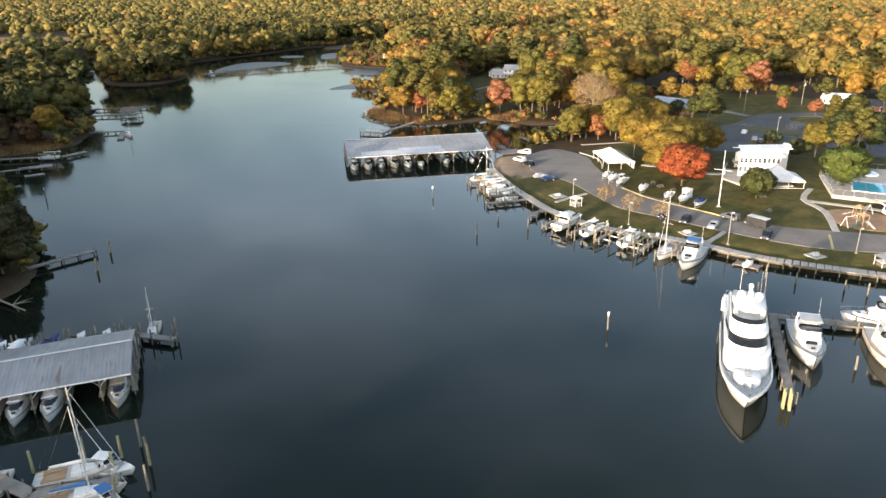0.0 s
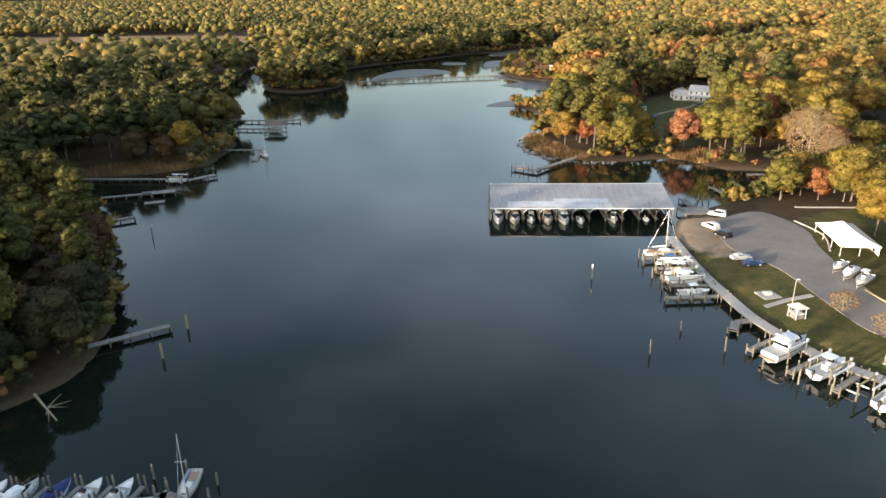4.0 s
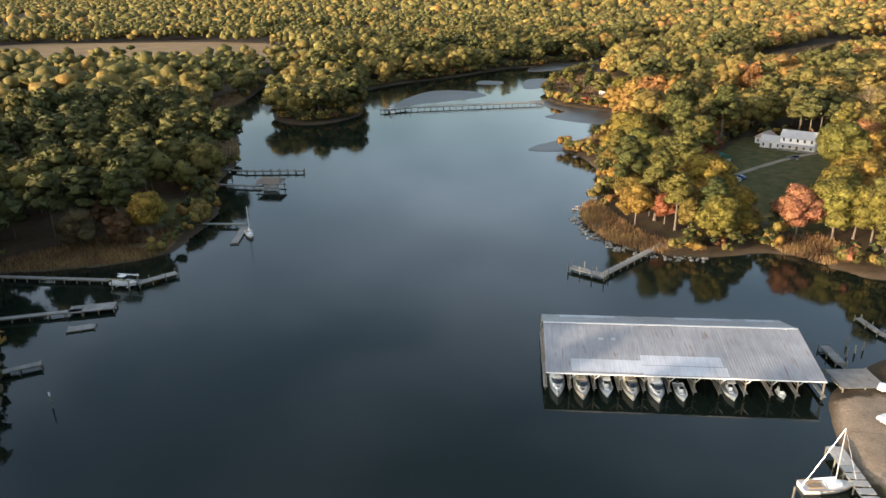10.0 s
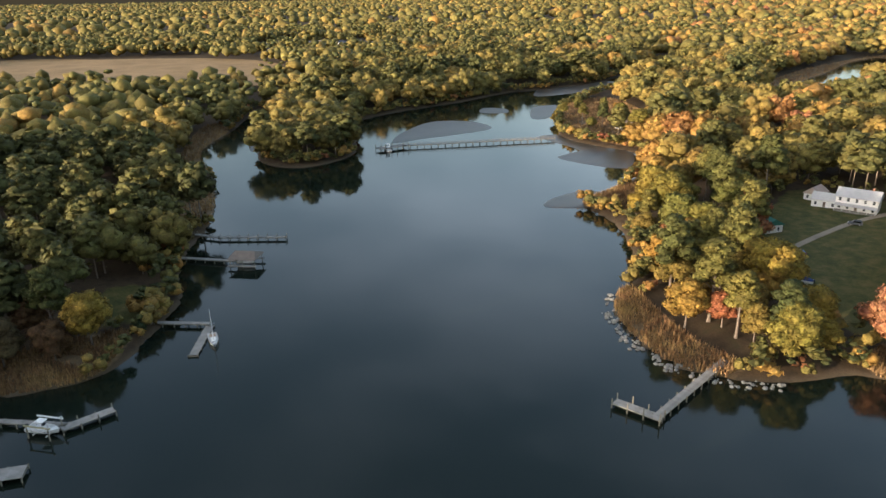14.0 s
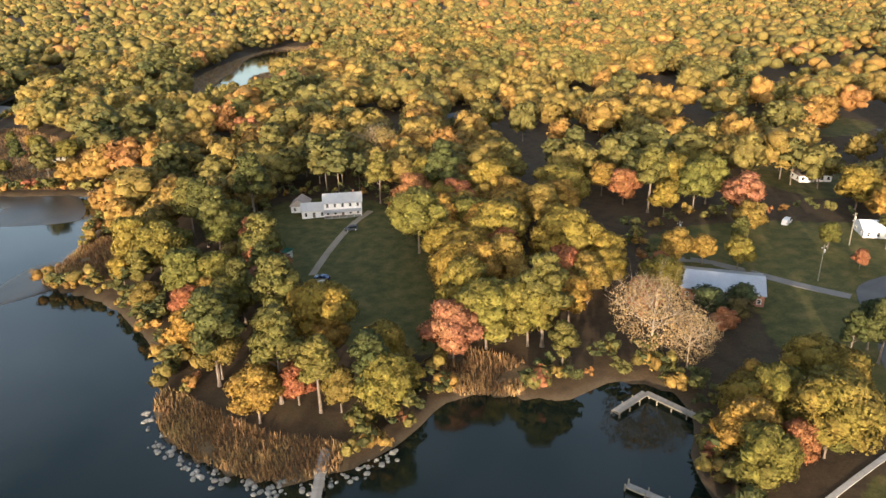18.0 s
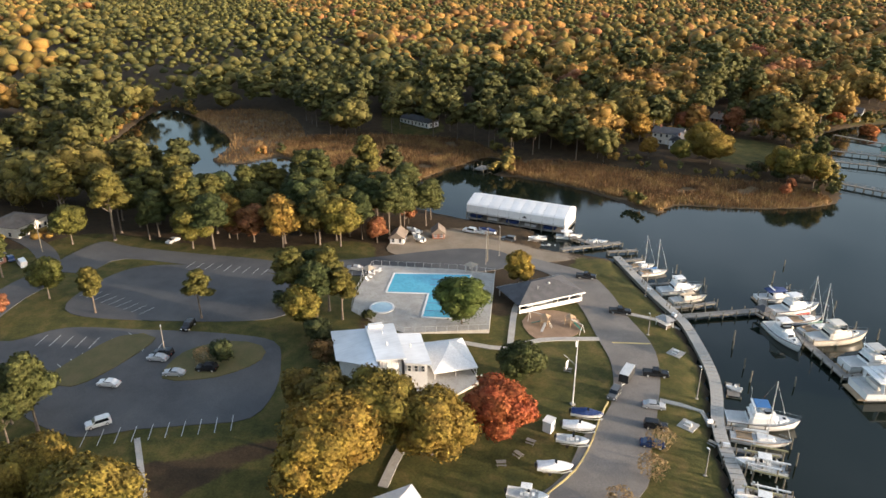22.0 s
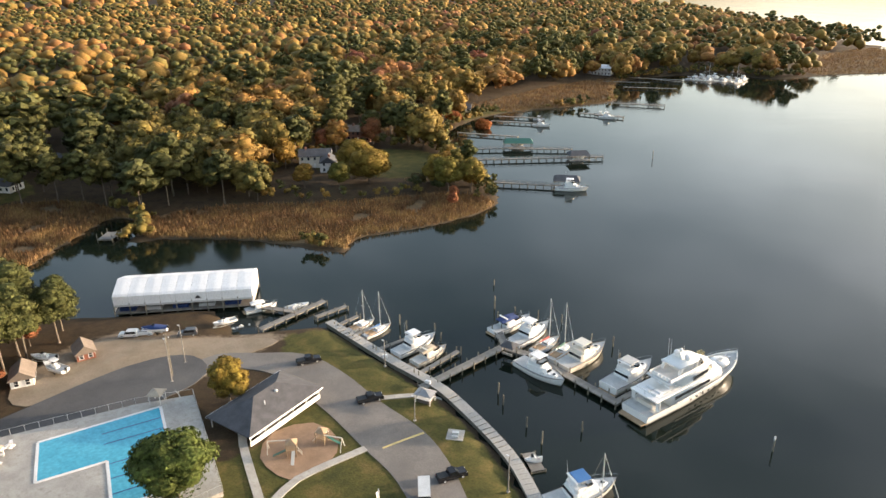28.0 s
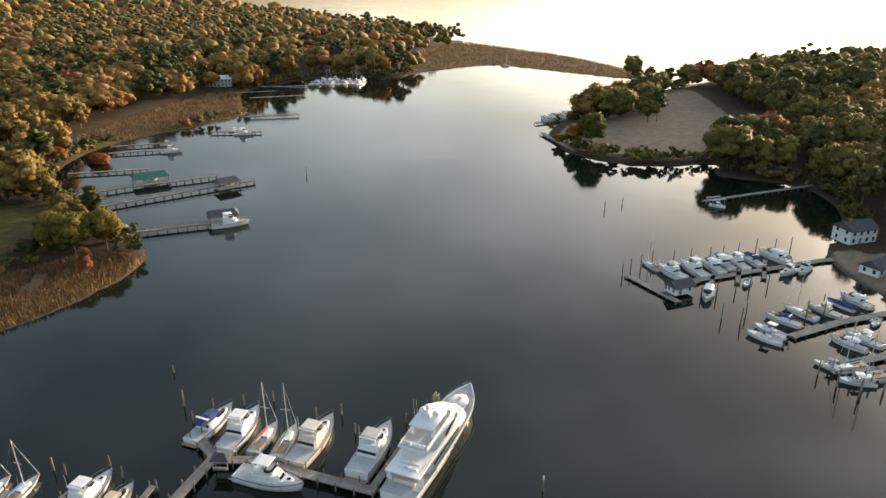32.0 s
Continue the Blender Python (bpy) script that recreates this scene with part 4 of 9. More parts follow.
BOAT_WORDS = dict(sail_white=("sailboat", "white sloop with bare mast and furled sail"), sail_blue=("sailboat", "white sloop with a blue sail cover"), sail_red=("sailboat", "pale blue sloop with red sail cover"), sail_green=("sailboat", "white sloop under a green cover"),
                  fly_white=("motor_cruiser", "white flybridge motor cruiser"), fly_blue=("motor_cruiser", "white motor cruiser with blue bridge canvas"), fly_cream=("motor_cruiser", "cream motor yacht with enclosed bridge"), trawler=("trawler_yacht", "grey-white trawler yacht with high pilothouse"),
                  express_navy=("express_cruiser", "white express cruiser with navy canvas top"), express_tan=("express_cruiser", "cream express cruiser with tan canvas"), express_white=("express_cruiser", "white express cruiser with white top"),
                  console_white=("fishing_boat", "white centre console fishing boat with hard top"), console_blue=("fishing_boat", "white centre console boat with blue top"), skiff_white=("skiff", "open white outboard skiff"),
                  covered_blue=("runabout", "white runabout under a navy cover"), covered_white=("runabout", "white runabout under a pale cover"), skiff_teal=("skiff", "small teal open skiff"), dinghy=("dinghy", "small white dinghy"))


def boat(k, stern, bow, where, z=0.0, group="", fit=True):
    d = Vector(bow) - Vector(stern)
    c = (Vector(bow) + Vector(stern)) / 2
    s = d.length / LENGTHS[k] if fit else 1.0
    s = min(1.25, max(0.72, s))
    name, words = BOAT_WORDS[k]
    where = where if len((words + " " + where).split()) < 13 else " ".join(where.split()[:2]) if len(words.split()) < 10 else ""
    return spawn(k, name, words + " " + where, "boat", pose(c.x, c.y, z, 0, 0, math.degrees(math.atan2(d.y, d.x))) @ Matrix.Diagonal((s, s, s, 1)), group)


# ---- the large motor yacht ----
def big_yacht(stern, bow):
    d = Vector(bow) - Vector(stern)
    c = (Vector(bow) + Vector(stern)) / 2
    L, B = 36.0, 7.6
    t = thing("motor_yacht", "large white three-deck motor yacht moored at the dock end", "yacht", pose(c.x, c.y, 0, 0, 0, math.degrees(math.atan2(d.y, d.x))))
    r = hull_rings(L, B, 2.2, 0.62, 0.58, 1.2, 25, 0.1, 3.2)
    h = part("hull", hull_part(r), GEL, t, "glossy white flared hull", True)
    part("boot_stripe", MB().loft([[(q[2][0], q[2][1] * 1.012, 0.02), (q[2][0], q[2][1] * 1.02, 0.35)] for q in r[:-1]], closed=False, caps=False).loft([[(q[4][0], q[4][1] * 1.02, 0.35), (q[4][0], q[4][1] * 1.012, 0.02)] for q in r[:-1]], closed=False, caps=False), BLACK, h, "dark waterline stripe")
    for s in (1, -1):
        for k in range(6):
            part("porthole", MB().box(-4 + 2.1 * k, s * (B / 2 * 0.965), 1.05, 0.55, 0.12, 0.28), DARKGLASS, h)
        part("hull_window", MB().box(-2.5, s * B / 2 * 0.985, 1.75, 5.2, 0.1, 0.5), DARKGLASS, h)
    part("deck", deck_part(r, 0.25), DECKGREY, t, "pale main deck")
    bul = MB()
    for a, b in zip(r[6:], r[7:]):
        for s in (0, 6):
            bul.beam(a[s], b[s], 0.2, 0.5)
    part("bulwark_cap", bul, GEL, t)

    def ring(x0, x1, w, nose, z, k=1.0):
        """An outline with straight sides and a rounded front."""
        c0 = x1 - nose
        pts = [(c0 + nose * math.sin(q), w / 2 * k * math.cos(q), z) for q in [math.pi * i / 10 for i in range(11)]]
        return [(x0, w / 2 * k, z)] + pts + [(x0, -w / 2 * k, z)]

    m = part("main_saloon", MB().loft([ring(-11, 10.5, 6.9, 4.2, 2.2), ring(-11, 9.6, 6.8, 4.0, 3.6), ring(-11, 7.4, 6.4, 3.6, 4.7)]), GEL, t, "", True)
    for s in (1, -1):
        part("saloon_window", MB().beam((-9.5, s * 3.43, 3.45), (2.6, s * 3.43, 3.45), 0.08, 0.75), DARKGLASS, m, "long dark saloon windows")
        part("saloon_window", MB().beam((-3.5, s * 3.3, 5.9), (2.2, s * 2.92, 5.9), 0.08, 0.8), DARKGLASS, t, "dark upper side windows")
    part("upper_overhang", MB().loft([ring(-15.8, 7.9, 6.9, 3.6, 4.7), ring(-15.8, 8.1, 7.0, 3.6, 4.82), ring(-15.8, 7.7, 6.8, 3.6, 4.98)]), GEL, t, "upper deck with aft overhang")
    u = part("pilothouse", MB().loft([ring(-7, 6.6, 6.0, 3.2, 4.95), ring(-7, 5.7, 5.9, 3.0, 5.6), ring(-7, 4.2, 5.5, 2.6, 6.6), ring(-7, 3.6, 5.4, 2.4, 7.05)]), GEL, t, "", True)
    part("pilothouse_window", MB().loft([[(px + 0.05, py * 1.01, pz) for px, py, pz in ring(3.2, 5.75, 5.92, 2.9, 5.62)[1:-1]], [(px + 0.05, py * 1.01, pz) for px, py, pz in ring(2.2, 4.35, 5.56, 2.6, 6.56)[1:-1]]], closed=False, caps=False), DARKGLASS, u, "dark wrap-round pilothouse windows")
    part("sun_deck", MB().loft([ring(-11.5, 4.6, 5.9, 3.0, 7.05), ring(-11.5, 4.8, 6.0, 3.0, 7.2), ring(-11.5, 4.3, 5.7, 2.8, 7.34)]), GEL, t, "", True)
    part("sun_deck_floor", MB().prism([(-11.2, -2.6), (-5.5, -2.6), (-5.5, 2.6), (-11.2, 2.6)], 7.34, 7.38), DECKGREY, t)
    part("sun_deck_coaming", MB().loft([ring(-10.8, 2.6, 5.5, 2.4, 7.34), ring(-10.8, 2.2, 5.3, 2.4, 8.0)], closed=False, caps=False), GEL, t, "", True)
    part("sun_deck_screen", MB().loft([ring(-1.0, 2.25, 5.32, 2.4, 8.0)[1:-1], ring(-1.4, 1.6, 5.0, 2.2, 8.55)[1:-1]], closed=False, caps=False), DARKGLASS, t, "curved tinted windscreen")
    part("hard_top", MB().loft([ring(-7.6, 0.6, 5.0, 2.6, 9.25), ring(-7.6, 0.8, 5.1, 2.6, 9.4), ring(-7.4, 0.2, 4.7, 2.4, 9.62)]), GEL, t, "", True)
    for x, y in ((-6.8, 2.2), (-6.8, -2.2), (-1.2, 2.1), (-1.2, -2.1)):
        part("top_strut", MB().beam((x - 0.5, y, 7.3), (x, y * 0.97, 9.3), 0.7, 0.16), GEL, t)
    ms = part("radar_mast", MB().loft([[(-4.4 + dx, -w, z), (-2.8 + dx, -w, z), (-2.8 + dx, w, z), (-4.4 + dx, w, z)] for z, w, dx in ((9.5, 0.5, 0), (11.5, 0.22, -0.7))]), GEL, t)
    for x, y, z, q in ((-3.8, 1.35, 10.4, 0.72), (-3.8, -1.35, 10.4, 0.72), (-4.5, 0, 11.9, 0.42)):
        part("satellite_dome", MB().ball(x, y, z, q, q, q * 1.08), CANVASWHITE, ms, "", True)
    part("radar_bar", MB().box(-2.6, 0, 10.5, 0.2, 1.8, 0.14), ALU, ms)
    for y in (1.6, -1.6, 2.2):
        part("antenna", MB().tube((-5.6, y, 9.5), (-6.0, y, 14.2), 0.03, 0.014, 4), CANVASWHITE, ms)
    for y in (-1.8, -0.9, 0, 0.9, 1.8):
        part("deck_chair", MB().box(-10.4, y, 7.38, 0.75, 0.65, 0.4).box(-10.75, y, 7.38, 0.16, 0.65, 0.8), CANVASWHITE, t)
    for x in (-13.8, -12.4, -9.2, -7.6):
        part("sunlounger", MB().box(x, 0.9, 5.0, 0.65, 1.7, 0.35).box(x, -1.2, 5.0, 0.65, 1.7, 0.35), CANVASWHITE, t)
    part("aft_sofa", MB().box(-14.4, 0, 2.1, 0.9, 4.2, 0.55).box(-14.85, 0, 2.1, 0.25, 4.2, 0.95), CREAM, t)
    for s in (1, -1):
        st = part("stern_stair", MB().add(*(lambda q: (q.v, q.f))(MB().box(-15.6, s * 2.6, 1.75, 0.45, 1.1, 0.3).box(-16.1, s * 2.6, 1.4, 0.45, 1.1, 0.3).box(-16.6, s * 2.6, 1.05, 0.45, 1.1, 0.3).box(-17.1, s * 2.6, 0.7, 0.45, 1.1, 0.3))), DECKGREY, t)
        part("wing_support", MB().beam((-14.6, s * 3.2, 2.2), (-14.9, s * 3.2, 4.7), 1.0, 0.14), GEL, t)
    part("swim_platform", MB().prism([(-19.4, -3.0), (-17.6, -3.3), (-17.6, 3.3), (-19.4, 3.0)], 0.35, 0.6), TEAK, t)
    part("foredeck_lounge", MB().loft([ring(9.6, 13.8, 4.0, 2.4, 2.9), ring(9.6, 13.6, 3.8, 2.4, 3.75), ring(9.8, 13.2, 3.4, 2.2, 3.9)]), GEL, t, "rounded white foredeck lounge", True)
    part("foredeck_walkway", MB().beam((7.6, 0, 4.5), (10.2, 0, 3.62), 0.7, 0.08), DECKGREY, t)
    for x in (10.6, 11.3, 12.0):
        part("lounge_cushion", MB().box(x, 0, 3.9, 0.45, 1.0, 0.1), DECKGREY, t)
    for y in (0.5, -0.5):
        part("anchor_windlass", MB().box(14.2, y, 3.4, 0.6, 0.4, 0.45), CHROME, t)
    part("bow_rail", rail_part(r, 9, 0.9, 0.03), CHROME, t)
    part("aft_rail", MB().tube((-15.4, -3.2, 5.9), (-15.4, 3.2, 5.9), 0.03, 0.03, 5).tube((-15.4, 3.2, 5.9), (-8, 3.2, 5.9), 0.03, 0.03, 5).tube((-15.4, -3.2, 5.9), (-8, -3.2, 5.9), 0.03, 0.03, 5).tube((-15.4, 0, 4.95), (-15.4, 0, 5.9), 0.03, 0.03, 5), CHROME, t)
    for x in (-6, 2, 8):
        part("fender", MB().tube((x, 3.95 if x < 6 else 3.3, 0.3), (x, 3.95 if x < 6 else 3.3, 1.3), 0.2, 0.2, 8), BLACK, t)
    return t


big_yacht((54.6, 121.0), (43.2, 88.6))

# ---- docks ----
def along(pts, step):
    out = []
    for a, b in zip(pts, pts[1:]):
        a, b = Vector(a), Vector(b)
        n = max(1, round((b - a).length / step))
        out += [(a.lerp(b, k / n), (b - a).normalized()) for k in range(n)]
    out.append((Vector(pts[-1]), (Vector(pts[-1]) - Vector(pts[-2])).normalized()))
    return out


PILE_MESH = {}


def pile_mesh(h, r, cap=False, mat=None):
    key = (round(h, 1), r, cap)
    if key not in PILE_MESH:
        mb = MB().loft([[(rr * math.cos(2 * math.pi * k / 9), rr * math.sin(2 * math.pi * k / 9), z) for k in range(9)] for z, rr in ((-2.2, r * 1.1), (0.5, r * 1.02), (h - 0.08, r * 0.92), (h, r * 0.75))])
        PILE_MESH[key] = mesh_of("pile", mb, mat or PILE)
    return PILE_MESH[key]


BOARDS = {}


def pier(name, pts, width, label, z=1.15, piles=3.6, tall=0.0, rail=False, boards=False, group=""):
    """A timber pier along pts: boards laid across, stringers beneath, piles both sides; tall: how far piles stand above the deck."""
    t = thing(name, label, "pier", group=group)
    st = MB()
    for a, b in zip(pts, pts[1:]):
        a, b = Vector(a), Vector(b)
        o = Vector((-(b - a).y, (b - a).x)).normalized()
        for s in (-0.42, 0.42):
            p, q = a + o * width * s, b + o * width * s
            st.beam((p.x, p.y, z - 0.22), (q.x, q.y, z - 0.22), 0.12, 0.26)
    part("stringer", st, PILE, t)
    bw = 0.6
    length = sum((Vector(b) - Vector(a)).length for a, b in zip(pts, pts[1:]))
    if boards and length / bw < 290:
        key = (round(width, 2), bw)
        if key not in BOARDS:
            BOARDS[key] = mesh_of("board", MB().box(0, 0, -0.08, bw - 0.05, width, 0.08), WOOD)
        for a, b in zip(pts, pts[1:]):
            a, b = Vector(a), Vector(b)
            n = max(1, int((b - a).length / bw))
            ang = math.atan2((b - a).y, (b - a).x)
            for k in range(n):
                p = a.lerp(b, (k + 0.5) / n)
                ob = part("board", BOARDS[key], None, t, at=(p.x, p.y, z + random.uniform(-0.012, 0.012)))
                ob.rotation_euler = (0, 0, ang)
    else:
        dk = MB()
        for a, b in zip(pts, pts[1:]):
            dk.beam((*a, z - 0.05), (*b, z - 0.05), width, 0.1)
        part("decking", dk, WOOD, t)
    for k, (p, d) in enumerate(along(pts, piles)):
        o = Vector((-d.y, d.x)) * (width / 2 + 0.12)
        for s in (1, -1):
            hgt = z + (tall * random.uniform(0.8, 1.2) if tall else random.uniform(0.0, 0.25))
            part("pile", pile_mesh(round(hgt * 2) / 2 if tall else z + 0.12, 0.15), None, t, at=((p + o * s).x, (p + o * s).y, 0))
        part("cross_beam", MB().beam((*(p + o), z - 0.4), (*(p - o), z - 0.4), 0.14, 0.2), PILE, t)
    if rail:
        for s in (1, -1):
            mb = MB()
            for a, b in zip(pts, pts[1:]):
                a, b = Vector(a), Vector(b)
                o = Vector((-(b - a).y, (b - a).x)).normalized() * width / 2 * s
                mb.beam((*(a + o), z + 0.95), (*(b + o), z + 0.95), 0.09, 0.07)
                mb.beam((*(a + o), z + 0.5), (*(b + o), z + 0.5), 0.05, 0.07)
            part("handrail", mb, WOOD, t)
            for p, d in along(pts, 3.6):
                o = Vector((-d.y, d.x)) * width / 2 * s
                part("rail_post", MB().box((p + o).x, (p + o).y, z - 0.2, 0.11, 0.11, 1.2), WOOD, t)
    return t


def lone_piles(pts, h=2.6, label="weathered mooring pile standing in the creek", white=False):
    for x, y in pts:
        ob = tagged(new("mooring_pile", pile_mesh(round(h * random.uniform(0.85, 1.2) * 2) / 2, 0.17)), label, "pile", "mooring piles")
        ob.location = (x, y, 0)
        ob.rotation_euler = (random.uniform(-0.03, 0.03), random.uniform(-0.03, 0.03), 0)


def seawall():
    """Boardwalk of slabs on piles along the curved marina front, with a timber bulkhead behind."""
    line = spline(SEAWALL[1:], False, 1.35)
    t = tagged(new("seawall_walk"), "grey slab boardwalk along the timber bulkhead", "boardwalk", kind="structure")
    slab = mesh_of("slab", MB().box(0, 0, -0.12, 1.3, 2.5, 0.14), CONCRETE)
    wall, capb = MB(), MB()
    dist, last = 0.0, None
    for a, b in zip(line, line[1:]):
        a, b = Vector(a), Vector(b)
        d = (b - a).normalized()
        o = Vector((d.y, -d.x))
        if o.dot(Vector((-60, -60)) - Vector(a)) < 0:
            o = -o
        wall.beam((*a, 0.2), (*b, 0.2), 0.14, 2.3)
        n = max(1, round((b - a).length / 1.33))
        for k in range(n):
            p = a.lerp(b, (k + 0.5) / n) + o * 0.9
            ob = part("slab", slab, None, t, at=(p.x, p.y, 1.42 + random.uniform(-0.015, 0.015)))
            ob.rotation_euler = (0, 0, math.atan2(d.y, d.x))
        dist += (b - a).length
        if last is None or dist - last > 3.0:
            last = dist
            p = a + o * 2.25
            part("pile", pile_mesh(1.5, 0.15), None, t, at=(p.x, p.y, 0))
        p, q = a + o * 2.15, b + o * 2.15
        capb.beam((*p, 1.3), (*q, 1.3), 0.16, 0.22)
    part("bulkhead", wall, PILE, t, "dark timber bulkhead")
    part("edge_beam", capb, WOOD, t)


seawall()
W_PIER = "weathered grey timber pier"
pier("dock", [(97.5, 139), (91.6, 113)], 2.2, "long timber dock stem reaching out from the seawall", tall=0.9, boards=True)
pier("dock", [(97.5, 106.3), (90.6, 113.2), (84, 112.8), (59, 119.8)], 2.2, "timber T-dock head with boats moored both sides", tall=1.0, boards=True)
pier("finger_pier", [(59.5, 118.6), (51.2, 92.5)], 1.5, "narrow finger pier beside the large yacht", tall=0.9)
for stern, end in [((15.2, 218.6), (5, 215.6)), ((17, 211.6), (7.8, 209.6)), ((18.6, 207), (9, 204.6)), ((20, 201.8), (10.6, 199.8)), ((22.6, 196.8), (9.6, 192.8))]:
    pier("finger_pier", [stern, end], 1.1, "narrow timber finger pier between boat slips", tall=0.8, group="finger piers", piles=3.0)
pier("finger_pier", [(26.6, 186.2), (22.5, 184), (21.5, 180.5)], 1.6, "short bent timber landing by the seawall", tall=0.4)
for a, b in [((30.5, 180.5), (23.5, 172.8)), ((36, 173.5), (29, 166)), ((41.2, 169), (35, 161.5)), ((47, 166), (41, 158)), ((50.5, 163.5), (44, 154.5)), ((56, 160), (51, 151.5))]:
    pier("finger_pier", [a, b], 1.1, "narrow timber finger pier between boat lifts", tall=0.9, group="finger piers", piles=3.0)
for a, b in [((116.5, 132.5), (113, 121)), ((101.5, 135.5), (99.6, 121)), ((126, 130.5), (125, 124)), ((133, 128.5), (132, 121))]:
    pier("finger_pier", [a, b], 1.2, "narrow timber finger pier off the boardwalk", tall=1.0, group="finger piers")
pier("ramp_dock", [(148, 141), (146, 119.5)], 2.0, "pale timber dock beside the boat ramp", tall=0.5, boards=True)
pier("ramp_dock", [(160, 133), (147.5, 128.8)], 1.8, "timber side dock by the boat ramp", tall=0.8)
pier("ramp_dock", [(141, 128), (138.6, 118.5)], 1.4, "dark old timber dock stub", tall=0.5)
pier("floating_dock", [(63.5, 148), (67.6, 144.6)], 2.6, "small square float with a white dinghy on it", 0.5)
boat("dinghy", (64.5, 145.2), (67, 147.2), "upturned on the float", 0.5)
lone_piles([(113, 82), (83, 130), (6, 169), (19.4, 173.2), (12, 180), (67, 140), (72, 137), (80, 133), (62, 132), (75, 98), (70, 96), (86, 92), (92, 94), (98, 96), (101, 100), (66, 102), (56, 98), (107, 118), (111, 115), (118, 118), (121, 117), (46, 150), (42, 153),
            (30, 164), (25, 168), (5, 213), (4, 218), (7, 206), (9, 199)])
for x, y in [(50.6, 91.2), (50.1, 91.9), (49.6, 91.0), (50.3, 90.5), (49.8, 91.6), (50.8, 91.8)]:
    ob = tagged(new("dolphin_pile", pile_mesh(3.0, 0.22, True, GREENPILE)), "yellow-green timber pile in a cluster at the pier end", "pile", "dolphin piles")
    ob.location = (x, y, 0)


def boat_lift(c, ang, label="timber boat lift with four piles and beams"):
    t = thing("boat_lift", label, "boat lift", pose(c[0], c[1], 0, 0, 0, ang), "boat lifts")
    for x in (-2.6, 2.6):
        for y in (-1.9, 1.9):
            part("pile", pile_mesh(3.0, 0.16), None, t, at=(x, y, 0))
    for y in (-1.9, 1.9):
        part("top_beam", MB().beam((-3.2, y, 3.0), (3.2, y, 3.0), 0.22, 0.26), CANVASWHITE if random.random() < 0.6 else GREENPILE, t)
        part("motor_box", MB().box(2.8, y, 3.13, 0.4, 0.35, 0.35), DECKGREY, t)
    for x in (-1.6, 1.6):
        part("cradle_beam", MB().beam((x, -1.8, 0.75), (x, 1.8, 0.75), 0.2, 0.22), ALU, t)
        for y in (-1.8, 1.8):
            part("lift_cable", MB().tube((x, y, 0.75), (x, y, 3.0), 0.02, 0.02, 3), CHROME, t)
    return t


ANG = lambda a, b: math.degrees(math.atan2(b[1] - a[1], b[0] - a[0]))
# slips by the shed
boat("sail_white", (5.5, 220.8), (13.8, 223.6), "in a slip near the shed")
for k, s, b, lift in (("console_blue", (8, 213), (14.4, 214.8), 1), ("console_white", (9.8, 207.2), (17, 209.2), 1), ("express_white", (10.2, 202), (18.6, 204.8), 1), ("console_white", (12, 197), (19, 199.4), 0)):
    boat(k, s, b, "on a lift by the boardwalk" if lift else "in a slip by the boardwalk", 0.85 if lift else 0)
    if lift:
        boat_lift(((s[0] + b[0]) / 2, (s[1] + b[1]) / 2), ANG(s, b))
for k, s, b in (("express_white", (26.2, 170), (33.6, 178)), ("console_white", (32.4, 165.2), (38.6, 171.4)), ("console_white", (40, 157.2), (46.2, 164.4))):
    boat(k, s, b, "raised on a timber lift", 0.9)
    boat_lift(((s[0] + b[0]) / 2, (s[1] + b[1]) / 2), ANG(s, b))
boat_lift((38.2, 163.8), 48)
boat_lift((43.6, 158.2), 50)
boat("sail_white", (54, 159.6), (45.6, 148.6), "moored off the boardwalk")
boat("fly_blue", (58, 155.8), (50, 143.2), "moored off the boardwalk")
# T-dock
boat("express_navy", (98, 108), (93.8, 95.5), "moored at the T-dock")
boat("fly_white", (90.6, 111), (87.6, 95.5), "moored at the T-dock")
boat("sail_red", (84.6, 110.5), (82.6, 100.4), "moored at the T-dock")
boat("sail_green", (79.6, 111.5), (78.4, 101), "moored at the T-dock")
boat("fly_cream", (75.6, 113.5), (71.2, 98.6), "moored at the T-dock")
boat("fly_white", (85.6, 116), (72, 119.6), "moored alongside the T-dock")
boat("trawler", (63.4, 116.6), (58.6, 100.2), "moored beside the large yacht")
boat("sail_white", (129.2, 128), (127.4, 119.8), "moored by the boardwalk")
boat("sail_blue", (123.8, 128), (122.2, 119.2), "moored by the boardwalk")
boat("fly_white", (111.6, 130.6), (108.8, 117.8), "moored by the boardwalk")
boat("express_tan", (105.4, 131.4), (103.2, 121), "moored by the boardwalk")
boat("skiff_white", (152, 129), (149, 122.6), "tied at the ramp dock")
boat("express_white", (160, 136), (156, 128), "at the ramp dock")


def dock_hut(x, y, ang):
    t = thing("dock_hut", "small open hut with a grey roof on the dock", "hut", pose(x, y, 1.15, 0, 0, ang))
    for a in (-1.4, 1.4):
        for b in (-1.2, 1.2):
            part("post", MB().box(a, b, 0, 0.14, 0.14, 2.2), WOOD, t)
    part("roof", MB().add([(-1.9, -1.7, 2.2), (1.9, -1.7, 2.2), (1.9, 1.7, 2.2), (-1.9, 1.7, 2.2), (-0.5, 0, 3.1), (0.5, 0, 3.1)], [(0, 1, 5, 4), (1, 2, 5), (2, 3, 4, 5), (3, 0, 4), (3, 2, 1, 0)]), SHINGLE, t)
    part("bench", MB().box(0, 1.0, 0, 2.4, 0.5, 0.45), WOOD, t)


dock_hut(88.8, 115, 0)


